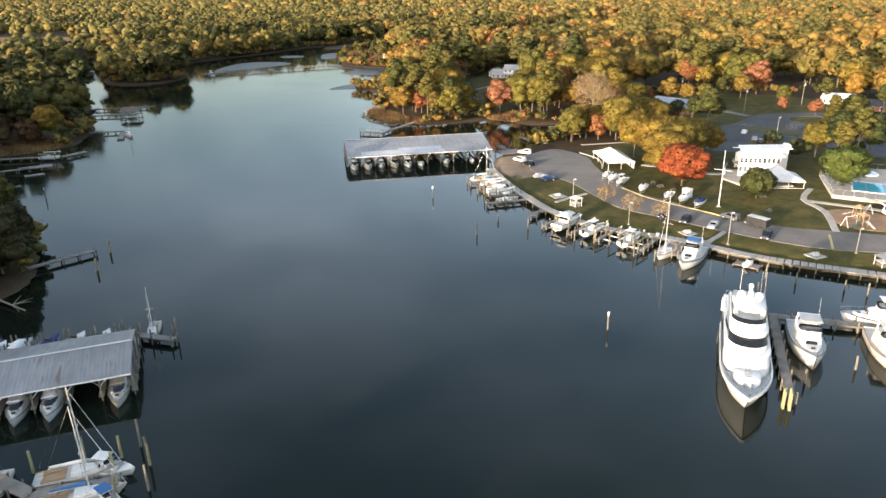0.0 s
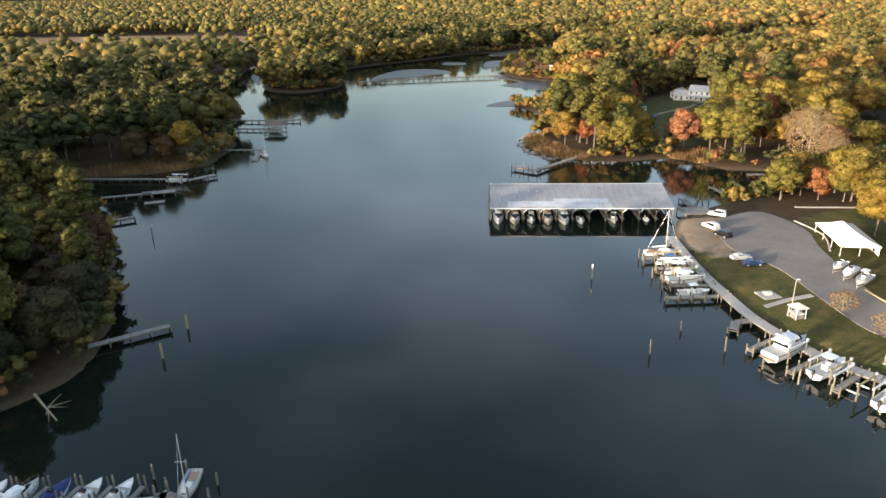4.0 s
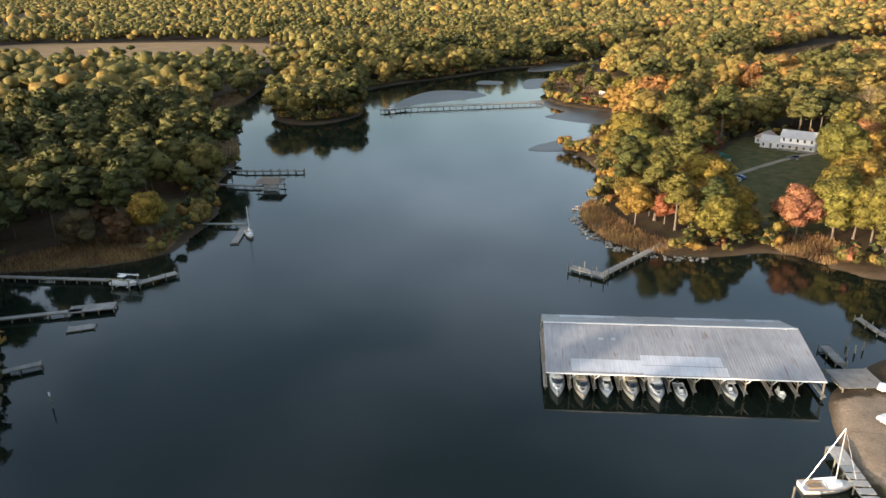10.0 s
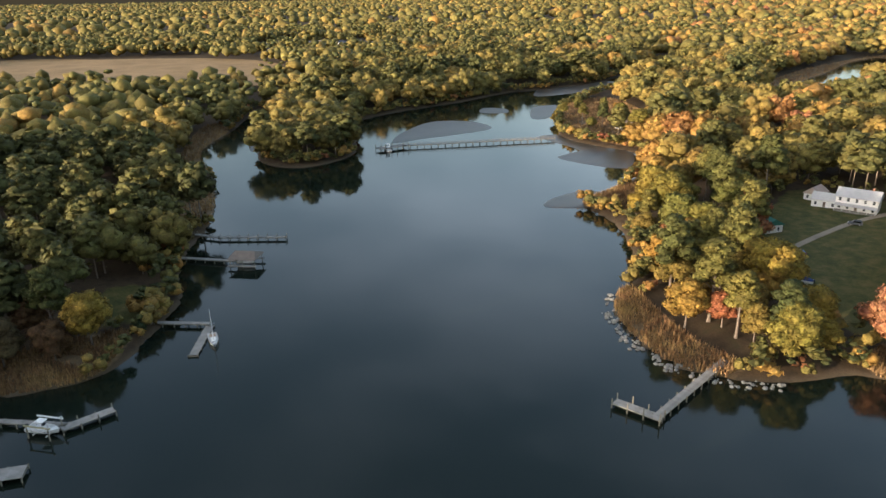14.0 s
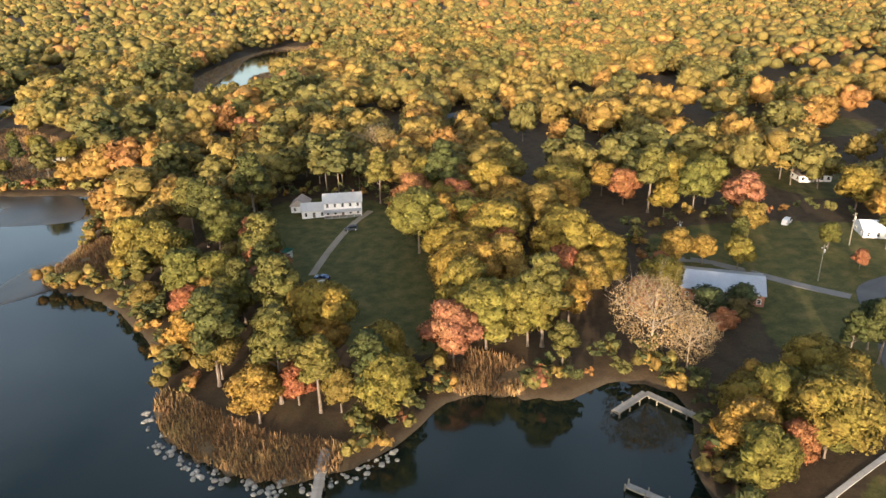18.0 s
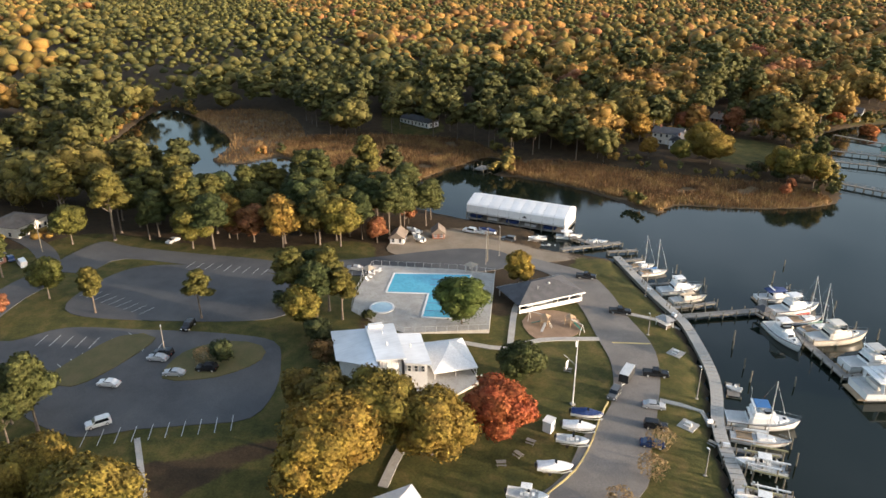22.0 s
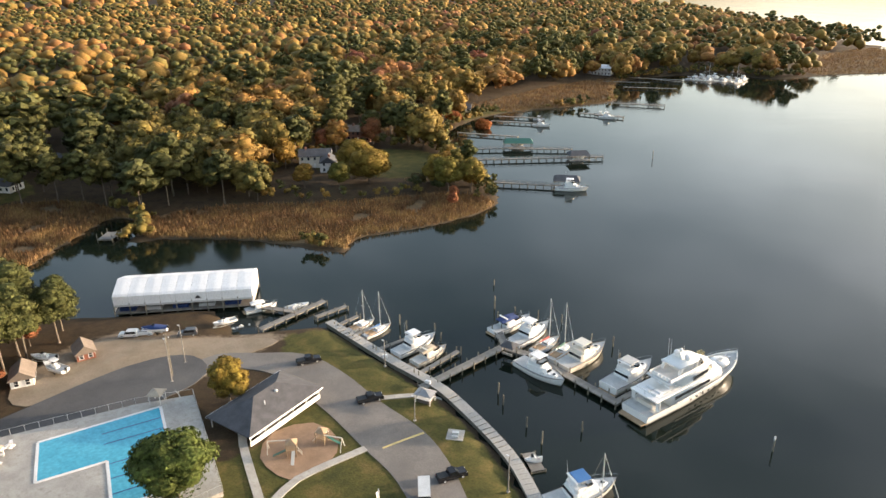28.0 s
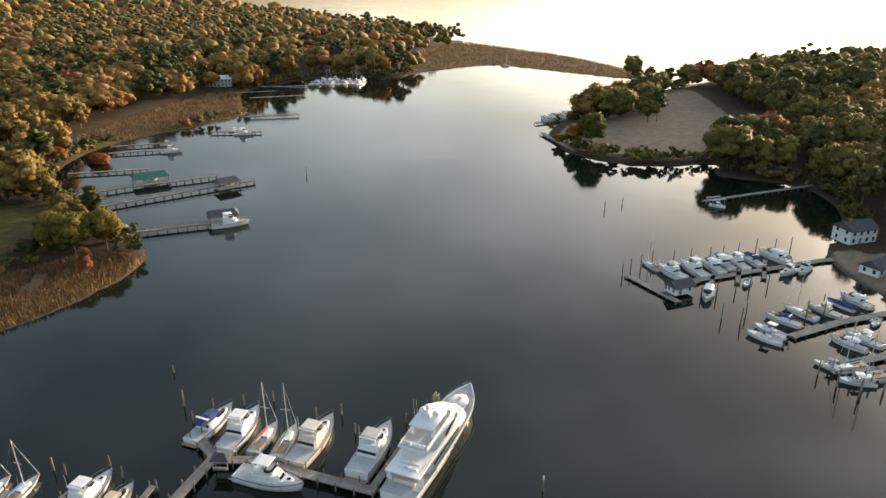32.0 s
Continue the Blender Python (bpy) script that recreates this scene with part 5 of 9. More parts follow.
# ---- covered boat sheds ----
def boat_shed(fl, fr, depth, eave, ridge, ridge_at, slips, label, boats, roofs, end_wall=True):
    """An open-sided tin-roofed shed over slips: fl, fr its front corners on the water."""
    fl, fr = Vector(fl), Vector(fr)
    W = (fr - fl).length
    ang = math.degrees(math.atan2((fr - fl).y, (fr - fl).x))
    t = thing("boat_shed", label, "boat shed", pose(fl.x, fl.y, 0, 0, 0, ang))
    yr = depth * ridge_at
    nfront = max(4, int(W / 3.2))
    for k in range(nfront):
        x0, x1 = W * k / nfront, W * (k + 1) / nfront
        lift = 0.03 * (k % 2)
        ov = 0.6
        part("roof_sheet", MB().add([(x0 - 0.02, -ov, eave + lift), (x1 + 0.02, -ov, eave + lift), (x1 + 0.02, yr, ridge + lift), (x0 - 0.02, yr, ridge + lift),
                                     (x0 - 0.02, -ov, eave + lift - 0.06), (x1 + 0.02, -ov, eave + lift - 0.06), (x1 + 0.02, yr, ridge + lift - 0.06), (x0 - 0.02, yr, ridge + lift - 0.06)],
                                    [(0, 1, 2, 3), (7, 6, 5, 4), (0, 4, 5, 1), (1, 5, 6, 2), (3, 2, 6, 7), (0, 3, 7, 4)]), TIN, t)
        part("roof_sheet", MB().add([(x0 - 0.02, yr, ridge + lift), (x1 + 0.02, yr, ridge + lift), (x1 + 0.02, depth + ov, eave + lift), (x0 - 0.02, depth + ov, eave + lift),
                                     (x0 - 0.02, yr, ridge + lift - 0.06), (x1 + 0.02, yr, ridge + lift - 0.06), (x1 + 0.02, depth + ov, eave + lift - 0.06), (x0 - 0.02, depth + ov, eave + lift - 0.06)],
                                    [(0, 1, 2, 3), (7, 6, 5, 4), (0, 4, 5, 1), (1, 5, 6, 2), (3, 2, 6, 7), (0, 3, 7, 4)]), TIN, t)
    slope = (ridge - eave) / (yr + 0.6)
    for x0, x1, y0, y1 in roofs:
        if y1 <= yr:
            z0, z1 = eave + (y0 + 0.6) * slope + 0.07, eave + (y1 + 0.6) * slope + 0.07
        else:
            s2 = (ridge - eave) / (depth + 0.6 - yr)
            z0, z1 = ridge - (y0 - yr) * s2 + 0.07, ridge - (y1 - yr) * s2 + 0.07
        part("patch_sheet", MB().add([(x0, y0, z0), (x1, y0, z0), (x1, y1, z1), (x0, y1, z1)], [(0, 1, 2, 3)]), NEWTIN, t, "brighter replaced roof sheets")
    part("ridge_cap", MB().beam((0, yr, ridge + 0.08), (W, yr, ridge + 0.08), 0.5, 0.06), ALU, t)
    part("eave_fascia", MB().beam((0, -0.6, eave - 0.1), (W, -0.6, eave - 0.1), 0.06, 0.25), CANVASWHITE, t)
    for k in range(slips + 1):
        x = W * k / slips
        for y in (0.2, depth * 0.33, depth * 0.66, depth - 0.2):
            zt = eave + (min(y, depth - y) if True else 0) * slope * 0.9 - 0.2
            part("post", MB().box(x, y, -2, 0.24, 0.24, zt + 2), PILE, t)
        part("brace", MB().beam((x, 0.2, eave - 1.7), (x + 1.3 if k < slips else x - 1.3, 0.2, eave - 0.3), 0.12, 0.12), CANVASWHITE, t)
        part("brace", MB().beam((x, 0.2, eave - 1.7), (x - 1.3 if k else x + 1.3, 0.2, eave - 0.3), 0.12, 0.12), WOOD, t)
        part("catwalk", MB().box(x, depth * 0.45, 0.95, 0.8, depth * 0.95, 0.14), WOOD, t)
        part("rafter", MB().beam((x, 0, eave - 0.15), (x, yr, ridge - 0.15), 0.12, 0.25).beam((x, yr, ridge - 0.15), (x, depth, eave - 0.15), 0.12, 0.25), WOOD, t)
    part("back_walk", MB().box(W / 2, depth - 1.2, 0.95, W, 1.6, 0.14), WOOD, t)
    if end_wall:
        part("end_wall", MB().add([(W, depth * 0.15, 1.0), (W, depth, 1.0), (W, depth, eave - 0.1), (W, yr, ridge - 0.1), (W, depth * 0.15, eave + 0.6)], [(0, 1, 2, 3, 4)]), TIN, t)
    m = t.matrix_basis
    for k, kn, off in boats:
        x = W * (k + 0.5) / slips
        p = m @ Vector((x, off + LENGTHS[kn] / 2 + 0.0, 0))
        q = m @ Vector((x, off - LENGTHS[kn] / 2, 0))
        boat(kn, (p.x, p.y), (q.x, q.y), "inside the covered shed, bow outward")
    return t


boat_shed((-37.5, 238.2), (13.2, 249.0), 24.0, 4.3, 7.2, 0.62, 11, "large rusty tin-roofed boat shed on piles over the water",
          [(0, "express_white", 1.4), (1, "express_tan", 0.8), (2, "console_white", 1.0), (3, "express_tan", 1.0), (4, "express_white", 0.6), (5, "skiff_white", 0.2), (7, "console_white", 1.4), (9, "dinghy", 1.0), (2, "console_white", 20)],
          [(5, 18.5, 0.0, 3.6), (18.5, 34.5, -0.4, 2.2), (18.5, 34, 2.4, 5.2), (4, 16, 21.6, 24.3), (29, 41, 21.8, 24.3), (44, 50, 21.8, 24.3), (11, 12, 9.5, 10.3), (13.6, 14.4, 9.5, 10.3)])
boat_shed((-89, 79.5), (-49.6, 95.2), 15.0, 4.2, 5.6, 0.55, 9, "tin-roofed boat shed over slips on the far side of the creek",
          [(8, "express_tan", 0.8), (6, "express_white", 0.6), (5, "express_white", 1.2), (3, "console_white", 2.4), (7, "console_blue", 14.5), (5, "covered_white", 15), (4, "skiff_white", 15.4), (3, "console_white", 15), (6, "covered_blue", 15)], [], False)
pier("dock", [(-50.6, 96), (-57.6, 113.6)], 1.6, "timber dock along the shed's open end", tall=1.6)
pier("dock", [(-57.6, 113.6), (-49.6, 111.6)], 1.6, "timber end landing by the shed", tall=1.8)
boat("sail_blue", (-56.4, 119.6), (-54.2, 112.4), "moored by the shed dock")
for k, (x, y) in enumerate([(-79.5, 108), (-75.4, 109.2), (-71.2, 110.4), (-67, 111.4), (-62.8, 112.4)]):
    pier("finger_pier", [(x + 1.9, y - 8.5), (x + 1.9, y + 1.8)], 0.7, "narrow timber finger pier behind the shed", piles=3.9, tall=1.7, group="shed finger piers")
    berth = ("console_white", "express_white", "covered_blue", "skiff_white", "skiff_white")[k]
    boat(berth, (x, y - 5), (x, y + 2.4), "raised in a slip behind the shed", 0.6)
pier("dock", [(-79, 101.6), (-57, 107.6)], 1.4, "timber walkway behind the tin-roofed shed", tall=1.4)
lone_piles([(-52, 118), (-51, 114.5), (-61.4, 117), (-57.4, 119)], 2.2)
# dock with sailing boats in the near corner
pier("dock", [(-57.5, 73.6), (-52, 71), (-42, 73.6)], 1.8, "timber dock with sailing boats beside it", tall=0.3)
for x, y in [(-55, 76.4), (-49.6, 79.4), (-44.6, 79.6), (-41.6, 71.8), (-48, 76.8), (-44, 76.2), (-40, 78)]:
    ob = tagged(new("mooring_pile", pile_mesh(3.5, 0.2, True, GREENPILE)), "tall greenish mooring pile with a pale cap", "pile", "capped mooring piles")
    ob.location = (x, y, 0)
boat("sail_white", (-53.2, 73.6), (-43.2, 77.2), "moored at the near dock")
boat("sail_blue", (-50.5, 69), (-40.6, 73), "moored at the near dock")
boat("sail_white", (-58.5, 76), (-56.5, 68), "moored at the near dock")

# ---- private piers round the creek ----
pier("pier", [(-97, 146), (-87, 157.2)], 1.6, W_PIER + " under trees", tall=0.4)
for p in [(-81.5, 147), (-84, 158.6)]:
    ob = tagged(new("channel_marker", pile_mesh(3.0, 0.25, True, GREENPILE)), "short channel marker pile", "pile")
    ob.location = (*p, 0)
pier("pier", [(-205, 249.5), (-187, 253), (-151, 260)], 1.5, "long narrow grey pier with a boat lift")
pier("pier", [(-151, 258.5), (-145.5, 267.5)], 2.4, "pier head of grey boards", tall=0.6)
boat("console_white", (-158, 256.8), (-150.4, 257.6), "on a lift by a long pier", 0.8)
boat_lift((-154, 257.2), 5)
pier("pier", [(-185, 222), (-173, 229), (-153, 241)], 1.6, "grey timber pier with wide head")
pier("pier", [(-156, 240), (-147, 245.5)], 4.0, "wide pier head with two lifting motors")
pier("floating_dock", [(-149.5, 232.6), (-144.5, 236)], 2.6, "low floating dock beside a pier", 0.4)
pier("pier", [(-162, 201), (-150, 209), (-141.5, 217.5)], 1.8, "brown timber pier near the wooded bank")
pier("pier", [(-166, 305.5), (-150, 309.2)], 1.5, "short grey pier from the grassy bank")
pier("floating_dock", [(-150, 309), (-144.2, 293.6)], 2.2, "pale floating dock at the pier end", 0.5)
boat("sail_white", (-146.6, 305), (-141.4, 299), "tied to a floating dock")
pier("pier", [(-222, 346), (-170, 352)], 1.6, "long pale pier to a boathouse")
pier("pier", [(-214, 372.6), (-189, 371.4), (-165, 378)], 1.6, "long narrow grey pier", tall=0.9)
pier("pier", [(-96, 573), (-177, 534)], 1.8, "very long timber pier with railings across the creek", 1.6, rail=True, boards=False, piles=4.0)
pier("pier", [(-188, 523), (-176, 536)], 6.0, "wide pier head platform with tall posts", 1.6, tall=2.0)
pier("pier", [(-17, 325), (-32, 296.5)], 2.0, "grey timber pier from the wooded point", tall=0.5, boards=True)
pier("pier", [(-31, 296), (-41, 300)], 2.4, "pier head with a low landing", tall=1.4)
pier("pier", [(54, 293), (51, 306.8), (40.5, 304.8)], 1.8, "bent pale timber dock in the cove", tall=0.1, boards=True)
boat("fly_white", (-181, 523), (-187, 531), "moored at the far pier head")


def boathouse(x, y, ang, w, d, label, mat, boat_kind=None):
    t = thing("boathouse", label, "boathouse", pose(x, y, 0, 0, 0, ang))
    for a in (-w / 2, 0, w / 2):
        for b in (-d / 2, d / 2):
            part("post", MB().box(a, b, -2, 0.24, 0.24, 5.4), PILE, t)
    part("deck", MB().box(0, -d / 2 - 0.5, 1.0, w + 1.4, 1.4, 0.15).box(0, d / 2 + 0.5, 1.0, w + 1.4, 1.4, 0.15), WOOD, t)
    part("roof", MB().add([(-w / 2 - 0.7, -d / 2 - 1, 3.3), (w / 2 + 0.7, -d / 2 - 1, 3.3), (w / 2 + 0.7, d / 2 + 1, 3.3), (-w / 2 - 0.7, d / 2 + 1, 3.3), (-w / 2 + 0.8, 0, 5.1), (w / 2 - 0.8, 0, 5.1)], [(0, 1, 5, 4), (1, 2, 5), (2, 3, 4, 5), (3, 0, 4), (3, 2, 1, 0)]), mat, t)
    for a in (-w / 2, w / 2):
        part("cross_beam", MB().beam((a, -d / 2, 3.2), (a, d / 2, 3.2), 0.18, 0.25), WOOD, t)
    if boat_kind:
        c, s = math.cos(radians(ang)), math.sin(radians(ang))
        boat(boat_kind, (x - 3 * c, y - 3 * s), (x + 3 * c, y + 3 * s), "hoisted inside a boathouse", 0.9)


boathouse(-165.5, 352, 10, 8.5, 6.5, "brown-roofed open boathouse at a pier end", BROWNSHINGLE, "skiff_white")
# piers and boathouses on the southern shore
SP = "dark timber pier with slatted rails on the southern shore"
pier("pier", [(168, -4.5), (140, -17)], 1.8, SP, 1.4, rail=True, boards=False)
boathouse(139, -21.5, 204, 10, 6, "grey-roofed boathouse beside a moored cruiser", SHINGLE)
boat("fly_white", (141, -14.5), (128.5, -20.5), "moored beside a grey boathouse")
pier("pier", [(200, -27), (157, -62), (144, -72.5)], 1.8, SP, 1.4, rail=True, boards=False)
boathouse(153, -64, 220, 9, 6, "dark-roofed open boathouse on piles", SHINGLE, "skiff_white")
pier("pier", [(215, -43), (196, -58), (163, -78)], 1.8, SP, 1.4, rail=True, boards=False)
boathouse(190, -70, 215, 14, 7, "green-roofed boathouse over the water", GREENMETAL, "console_white")
pier("pier", [(233, -78), (200, -88)], 1.6, SP, 1.3, rail=False, boards=False)
pier("pier", [(234, -116), (204, -126)], 1.6, SP, 1.3, boards=False)
boat("fly_white", (209, -122), (199, -125), "moored at a southern pier")
boat("console_white", (217, -138), (210, -140), "tied at a southern pier")
pier("pier", [(212, -140), (240, -130)], 1.6, SP, 1.3, boards=False)
pier("pier", [(200, -168), (172, -171)], 2.2, SP, 1.3, boards=False, tall=0.8)
boat("fly_white", (186, -166), (175, -167), "moored at a southern pier")
boat("console_white", (192, -174), (185, -175), "moored at a southern pier")
pier("pier", [(196, -212), (163, -221.5)], 1.8, SP, 1.3, rail=True, boards=False)
for a, b in [((215, -281), (178, -295)), ((232, -330), (150, -349)), ((240, -300), (205, -312)), ((235, -336), (185, -330))]:
    pier("pier", [a, b], 1.8, "far timber pier with moored boats", 1.3, boards=False)
for k in range(16):
    x, y = 150 + 5.6 * (k % 8), -352 - 16 * (k // 8) + 1.5 * math.sin(k * 2.1)
    boat(("fly_white", "sail_white", "express_white", "console_white")[k % 4], (x, y), (x - 4, y - 8), "in the far boatyard marina", group="far marina boats", fit=False)
boat("sail_white", (30, -478), (22, -474), "aground near the far spit")
for x, y in [(28.8, 116.6), (-6.5, 202.4), (-127, 206)]:
    t = thing("channel_marker", "slim channel marker pile with a white top", "channel marker", pose(x, y, 0), "channel markers")
    part("pile", pile_mesh(3.0, 0.14), None, t)
    part("white_top", MB().tube((0, 0, 2.7), (0, 0, 3.2), 0.15, 0.15, 8).box(0, 0, 3.2, 0.35, 0.08, 0.35), CANVASWHITE, t, "white painted top board")
lone_piles([(124, -87), (105, 95)], 3.5, "tall channel marker pile")

# ---- the marina across the creek ----
SWM = "dark floating marina dock with tall piles"
pier("marina_dock", [(-3.5, 20), (-14.5, 37.5)], 2.2, SWM, 0.7)
pier("marina_dock", [(-12, 33), (-24, 22), (-68, 4), (-72, 3)], 2.4, SWM, 0.7)
pier("marina_dock", [(-38.5, 56), (-55, 47), (-73, 40)], 2.4, SWM, 0.8)
pier("marina_dock", [(-45, 69.5), (-60, 63.5), (-78, 58)], 2.4, SWM, 0.8)
for a in [(-29, 20), (-38, 16.2), (-47, 12.6), (-56, 9)]:
    pier("finger_pier", [a, (a[0] + 2.6, a[1] + 7)], 1.2, "narrow dark marina finger dock", 0.7, group="marina finger docks", boards=False)
    pier("finger_pier", [a, (a[0] - 3, a[1] - 8)], 1.2, "narrow dark marina finger dock", 0.7, group="marina finger docks", boards=False)
lone_piles([(-2, 19), (-5, 16), (-9, 12), (-13, 9), (-20, 8), (-26, 6), (-33, 3), (-38, 0), (-44, -3), (-50, -4), (-57, -6), (-63, -8), (-22, 33), (-27, 31), (-33, 29), (-38, 26), (-44, 24), (-24, 46), (-28, 49), (-31, 44), (-40, 78), (-43, 82), (-38, 73), (-49, 40), (-54, 38),
            (-60, 36), (-66, 33), (-46, 46), (-52, 43)], 4.0, "tall dark marina pile")
for k, s, b in [("trawler", (-20, 22), (-14, 12)), ("fly_white", (-27, 20), (-22, 8)), ("express_white", (-33, 17), (-29, 6)), ("express_white", (-37, 14), (-33, 2)), ("fly_white", (-41.5, 13), (-38, 2)), ("express_navy", (-47, 10), (-43, 0)), ("express_white", (-57, 7), (-50, -2)),
                ("sail_white", (-14, 15), (-10, 8)), ("express_white", (-26, 28), (-22, 37)), ("skiff_white", (-40, 20), (-36.6, 26)), ("fly_white", (-57, 11.5), (-50, 17)), ("fly_blue", (-62, 9), (-56, 16)),
                ("express_navy", (-43, 50), (-36, 44)), ("sail_white", (-49, 46), (-43, 38)), ("fly_cream", (-56, 44), (-50, 37)), ("console_white", (-37, 57), (-31, 50)), ("console_blue", (-35, 60), (-27.6, 54)), ("covered_blue", (-62, 40), (-57, 33)), ("express_white", (-67, 38), (-62, 30)),
                ("console_blue", (-45, 72.5), (-39, 68)), ("console_white", (-49, 77), (-41, 76)), ("express_white", (-54, 62), (-48, 56)), ("fly_white", (-59, 60), (-53, 53)), ("skiff_white", (-66, 44), (-62, 49))]:
    boat(k, s, b, "berthed in the marina across the creek", group="marina boats")
pier("pier", [(-47, -55), (-104, -82)], 1.8, "dark pier off the wooded shore", 1.3, boards=False)
boat("console_white", (-54, -50), (-48, -52), "at a dark pier head")
boat_lift((-51, -53), 200)
lone_piles([(-6, -45), (-14, -52)], 3.0)
for k in range(9):
    a = (2 - 6 * (k % 5), -214 - 9 * (k // 5) - 3.2 * (k % 5))
    boat(("express_white", "fly_white", "console_white")[k % 3], a, (a[0] + 6, a[1] - 6), "moored off the gravel spit", group="spit boats", fit=False)
pier("pier", [(12, -205), (-14, -222)], 2.0, "dock along the gravel spit", 1.2, boards=False)
pier("pier", [(10, -178), (-4, -135)], 2.5, "old timber bulkhead walk on the spit", 1.2, boards=False)

# ---- buildings ----
PANE = surface("window_glass", (0.02, 0.025, 0.03), (0.035, 0.04, 0.048), 0.4, 3, 0.08)


def window(t, x, y, z, w, h, ang, name="window", framed=True):
    """A framed window on a wall at x, y facing ang degrees."""
    wn_ = part(name, MB().box(0, 0, 0, 0.06, w, h), PANE, t, at=(x, y, z))
    wn_.rotation_euler = (0, 0, radians(ang))
    if not framed:
        return wn_
    fr = MB()
    for s in (-1, 1):
        fr.box(0.03, s * w / 2, -0.05, 0.08, 0.1, h + 0.1)
    fr.box(0.03, 0, -0.08, 0.1, w + 0.2, 0.08).box(0.03, 0, h, 0.08, w + 0.2, 0.1).box(0.04, 0, h / 2 - 0.03, 0.05, w, 0.06)
    part("frame", fr, WHITE, wn_)
    return wn_


HOUSE_SPOTS = []


def gable_house(x, y, ang, w, d, h, rise, wall, roof, label, floors=1, chimney=True, porch=False, z=None, category="house", name="house", hip=False, near=True):
    zb = hz(x, y) if z is None else z
    HOUSE_SPOTS.append((x, y))
    t = thing(name, label, category, pose(x, y, zb - 0.2, 0, 0, ang))
    mb = MB().box(0, 0, 0, w, d, h)
    if not hip:
        for s in (-1, 1):
            mb.add([(s * w / 2, -d / 2, h), (s * w / 2, d / 2, h), (s * w / 2, 0, h + rise)], [(0, 1, 2)] if s > 0 else [(0, 2, 1)])
    part("wall", mb, wall, t)
    o = 0.45
    hx = w / 2 + o - (d / 2 if hip else 0)
    zl = h - o * rise / (d / 2)
    part("roof", MB().add([(-w / 2 - o, -d / 2 - o, zl), (w / 2 + o, -d / 2 - o, zl), (w / 2 + o, d / 2 + o, zl), (-w / 2 - o, d / 2 + o, zl), (-hx, 0, h + rise + 0.08), (hx, 0, h + rise + 0.08),
                           (-w / 2 - o, -d / 2 - o, zl - 0.15), (w / 2 + o, -d / 2 - o, zl - 0.15), (w / 2 + o, d / 2 + o, zl - 0.15), (-w / 2 - o, d / 2 + o, zl - 0.15)],
                          [(0, 1, 5, 4), (2, 3, 4, 5), (1, 2, 5), (3, 0, 4), (0, 6, 7, 1), (1, 7, 8, 2), (2, 8, 9, 3), (3, 9, 6, 0)]), roof, t)
    n = max(2, int(w / 2.6))
    for f in range(floors):
        zz = 0.9 + f * (h / floors)
        for k in range(n):
            xx = -w / 2 + w * (k + 0.5) / n
            for s in (-1, 1):
                if f == 0 and k == n // 2:
                    dr = part("door", MB().box(xx, s * (d / 2 + 0.02), 0.25, 0.95, 0.08, 2.05), BROWNSHINGLE if wall is WHITE else WHITE, t)
                    if near:
                        part("door_knob", MB().ball(xx + 0.36, s * (d / 2 + 0.09), 1.2, 0.05, 0.05, 0.05, 6, 4), CHROME, dr)
                else:
                    window(t, xx, s * (d / 2 + 0.02), zz, 0.95, 1.3, 90 * s, framed=near)
        for s in (-1, 1):
            for yy in (-d / 4, d / 4):
                window(t, s * (w / 2 + 0.02), yy, zz, 0.9, 1.3, 0 if s > 0 else 180, framed=near)
    if chimney:
        part("chimney", MB().box(w * 0.3, 0.4, h, 0.7, 0.9, rise + 0.9), BRICK, t)
    if porch:
        pr = part("porch_roof", MB().add([(-w / 2, -d / 2, 2.9), (w / 2, -d / 2, 2.9), (w / 2, -d / 2 - 2.4, 2.45), (-w / 2, -d / 2 - 2.4, 2.45), (-w / 2, -d / 2, 2.78), (w / 2, -d / 2, 2.78), (w / 2, -d / 2 - 2.4, 2.33), (-w / 2, -d / 2 - 2.4, 2.33)],
                                         [(0, 3, 2, 1), (4, 5, 6, 7), (3, 7, 6, 2), (0, 4, 7, 3), (1, 2, 6, 5)]), roof, t)
        part("porch_floor", MB().box(0, -d / 2 - 1.2, 0, w, 2.4, 0.4), WOOD, t)
        for k in range(6):
            part("porch_post", MB().box(-w / 2 + 0.2 + (w - 0.4) * k / 5, -d / 2 - 2.2, 0.4, 0.16, 0.16, 2.0), WHITE, t)
    return t


# white farmhouse on the wooded lawn
gable_house(37, 451, -22, 14, 7.5, 5.6, 2.4, WHITE, surface("old_metal_roof", (0.42, 0.42, 0.41), (0.52, 0.51, 0.5), 0.4, 6, 0.5, 0.3), "white two-storey farmhouse with a porch and metal roof", 2, True, True)
gable_house(27, 455, -22, 9, 6.5, 3.2, 2.0, WHITE, surface("old_metal_roof_pale", (0.5, 0.48, 0.45), (0.58, 0.56, 0.53), 0.4, 6, 0.5, 0.3), "low white rear wing of the farmhouse", 1, False, name="house_wing")
gable_house(25, 465, 60, 8, 6, 3.2, 2.0, WHITE, surface("rusty_roof", (0.36, 0.27, 0.22), (0.46, 0.38, 0.33), 0.4, 6, 0.6, 0.2), "white shed with rusty tin roof behind the farmhouse", 1, False, name="shed")
gable_house(2, 424, -60, 10, 7, 3.4, 1.8, CREAM, GREENMETAL, "cream garage with a green metal roof at the lawn's edge", 1, False, category="garage", name="garage")
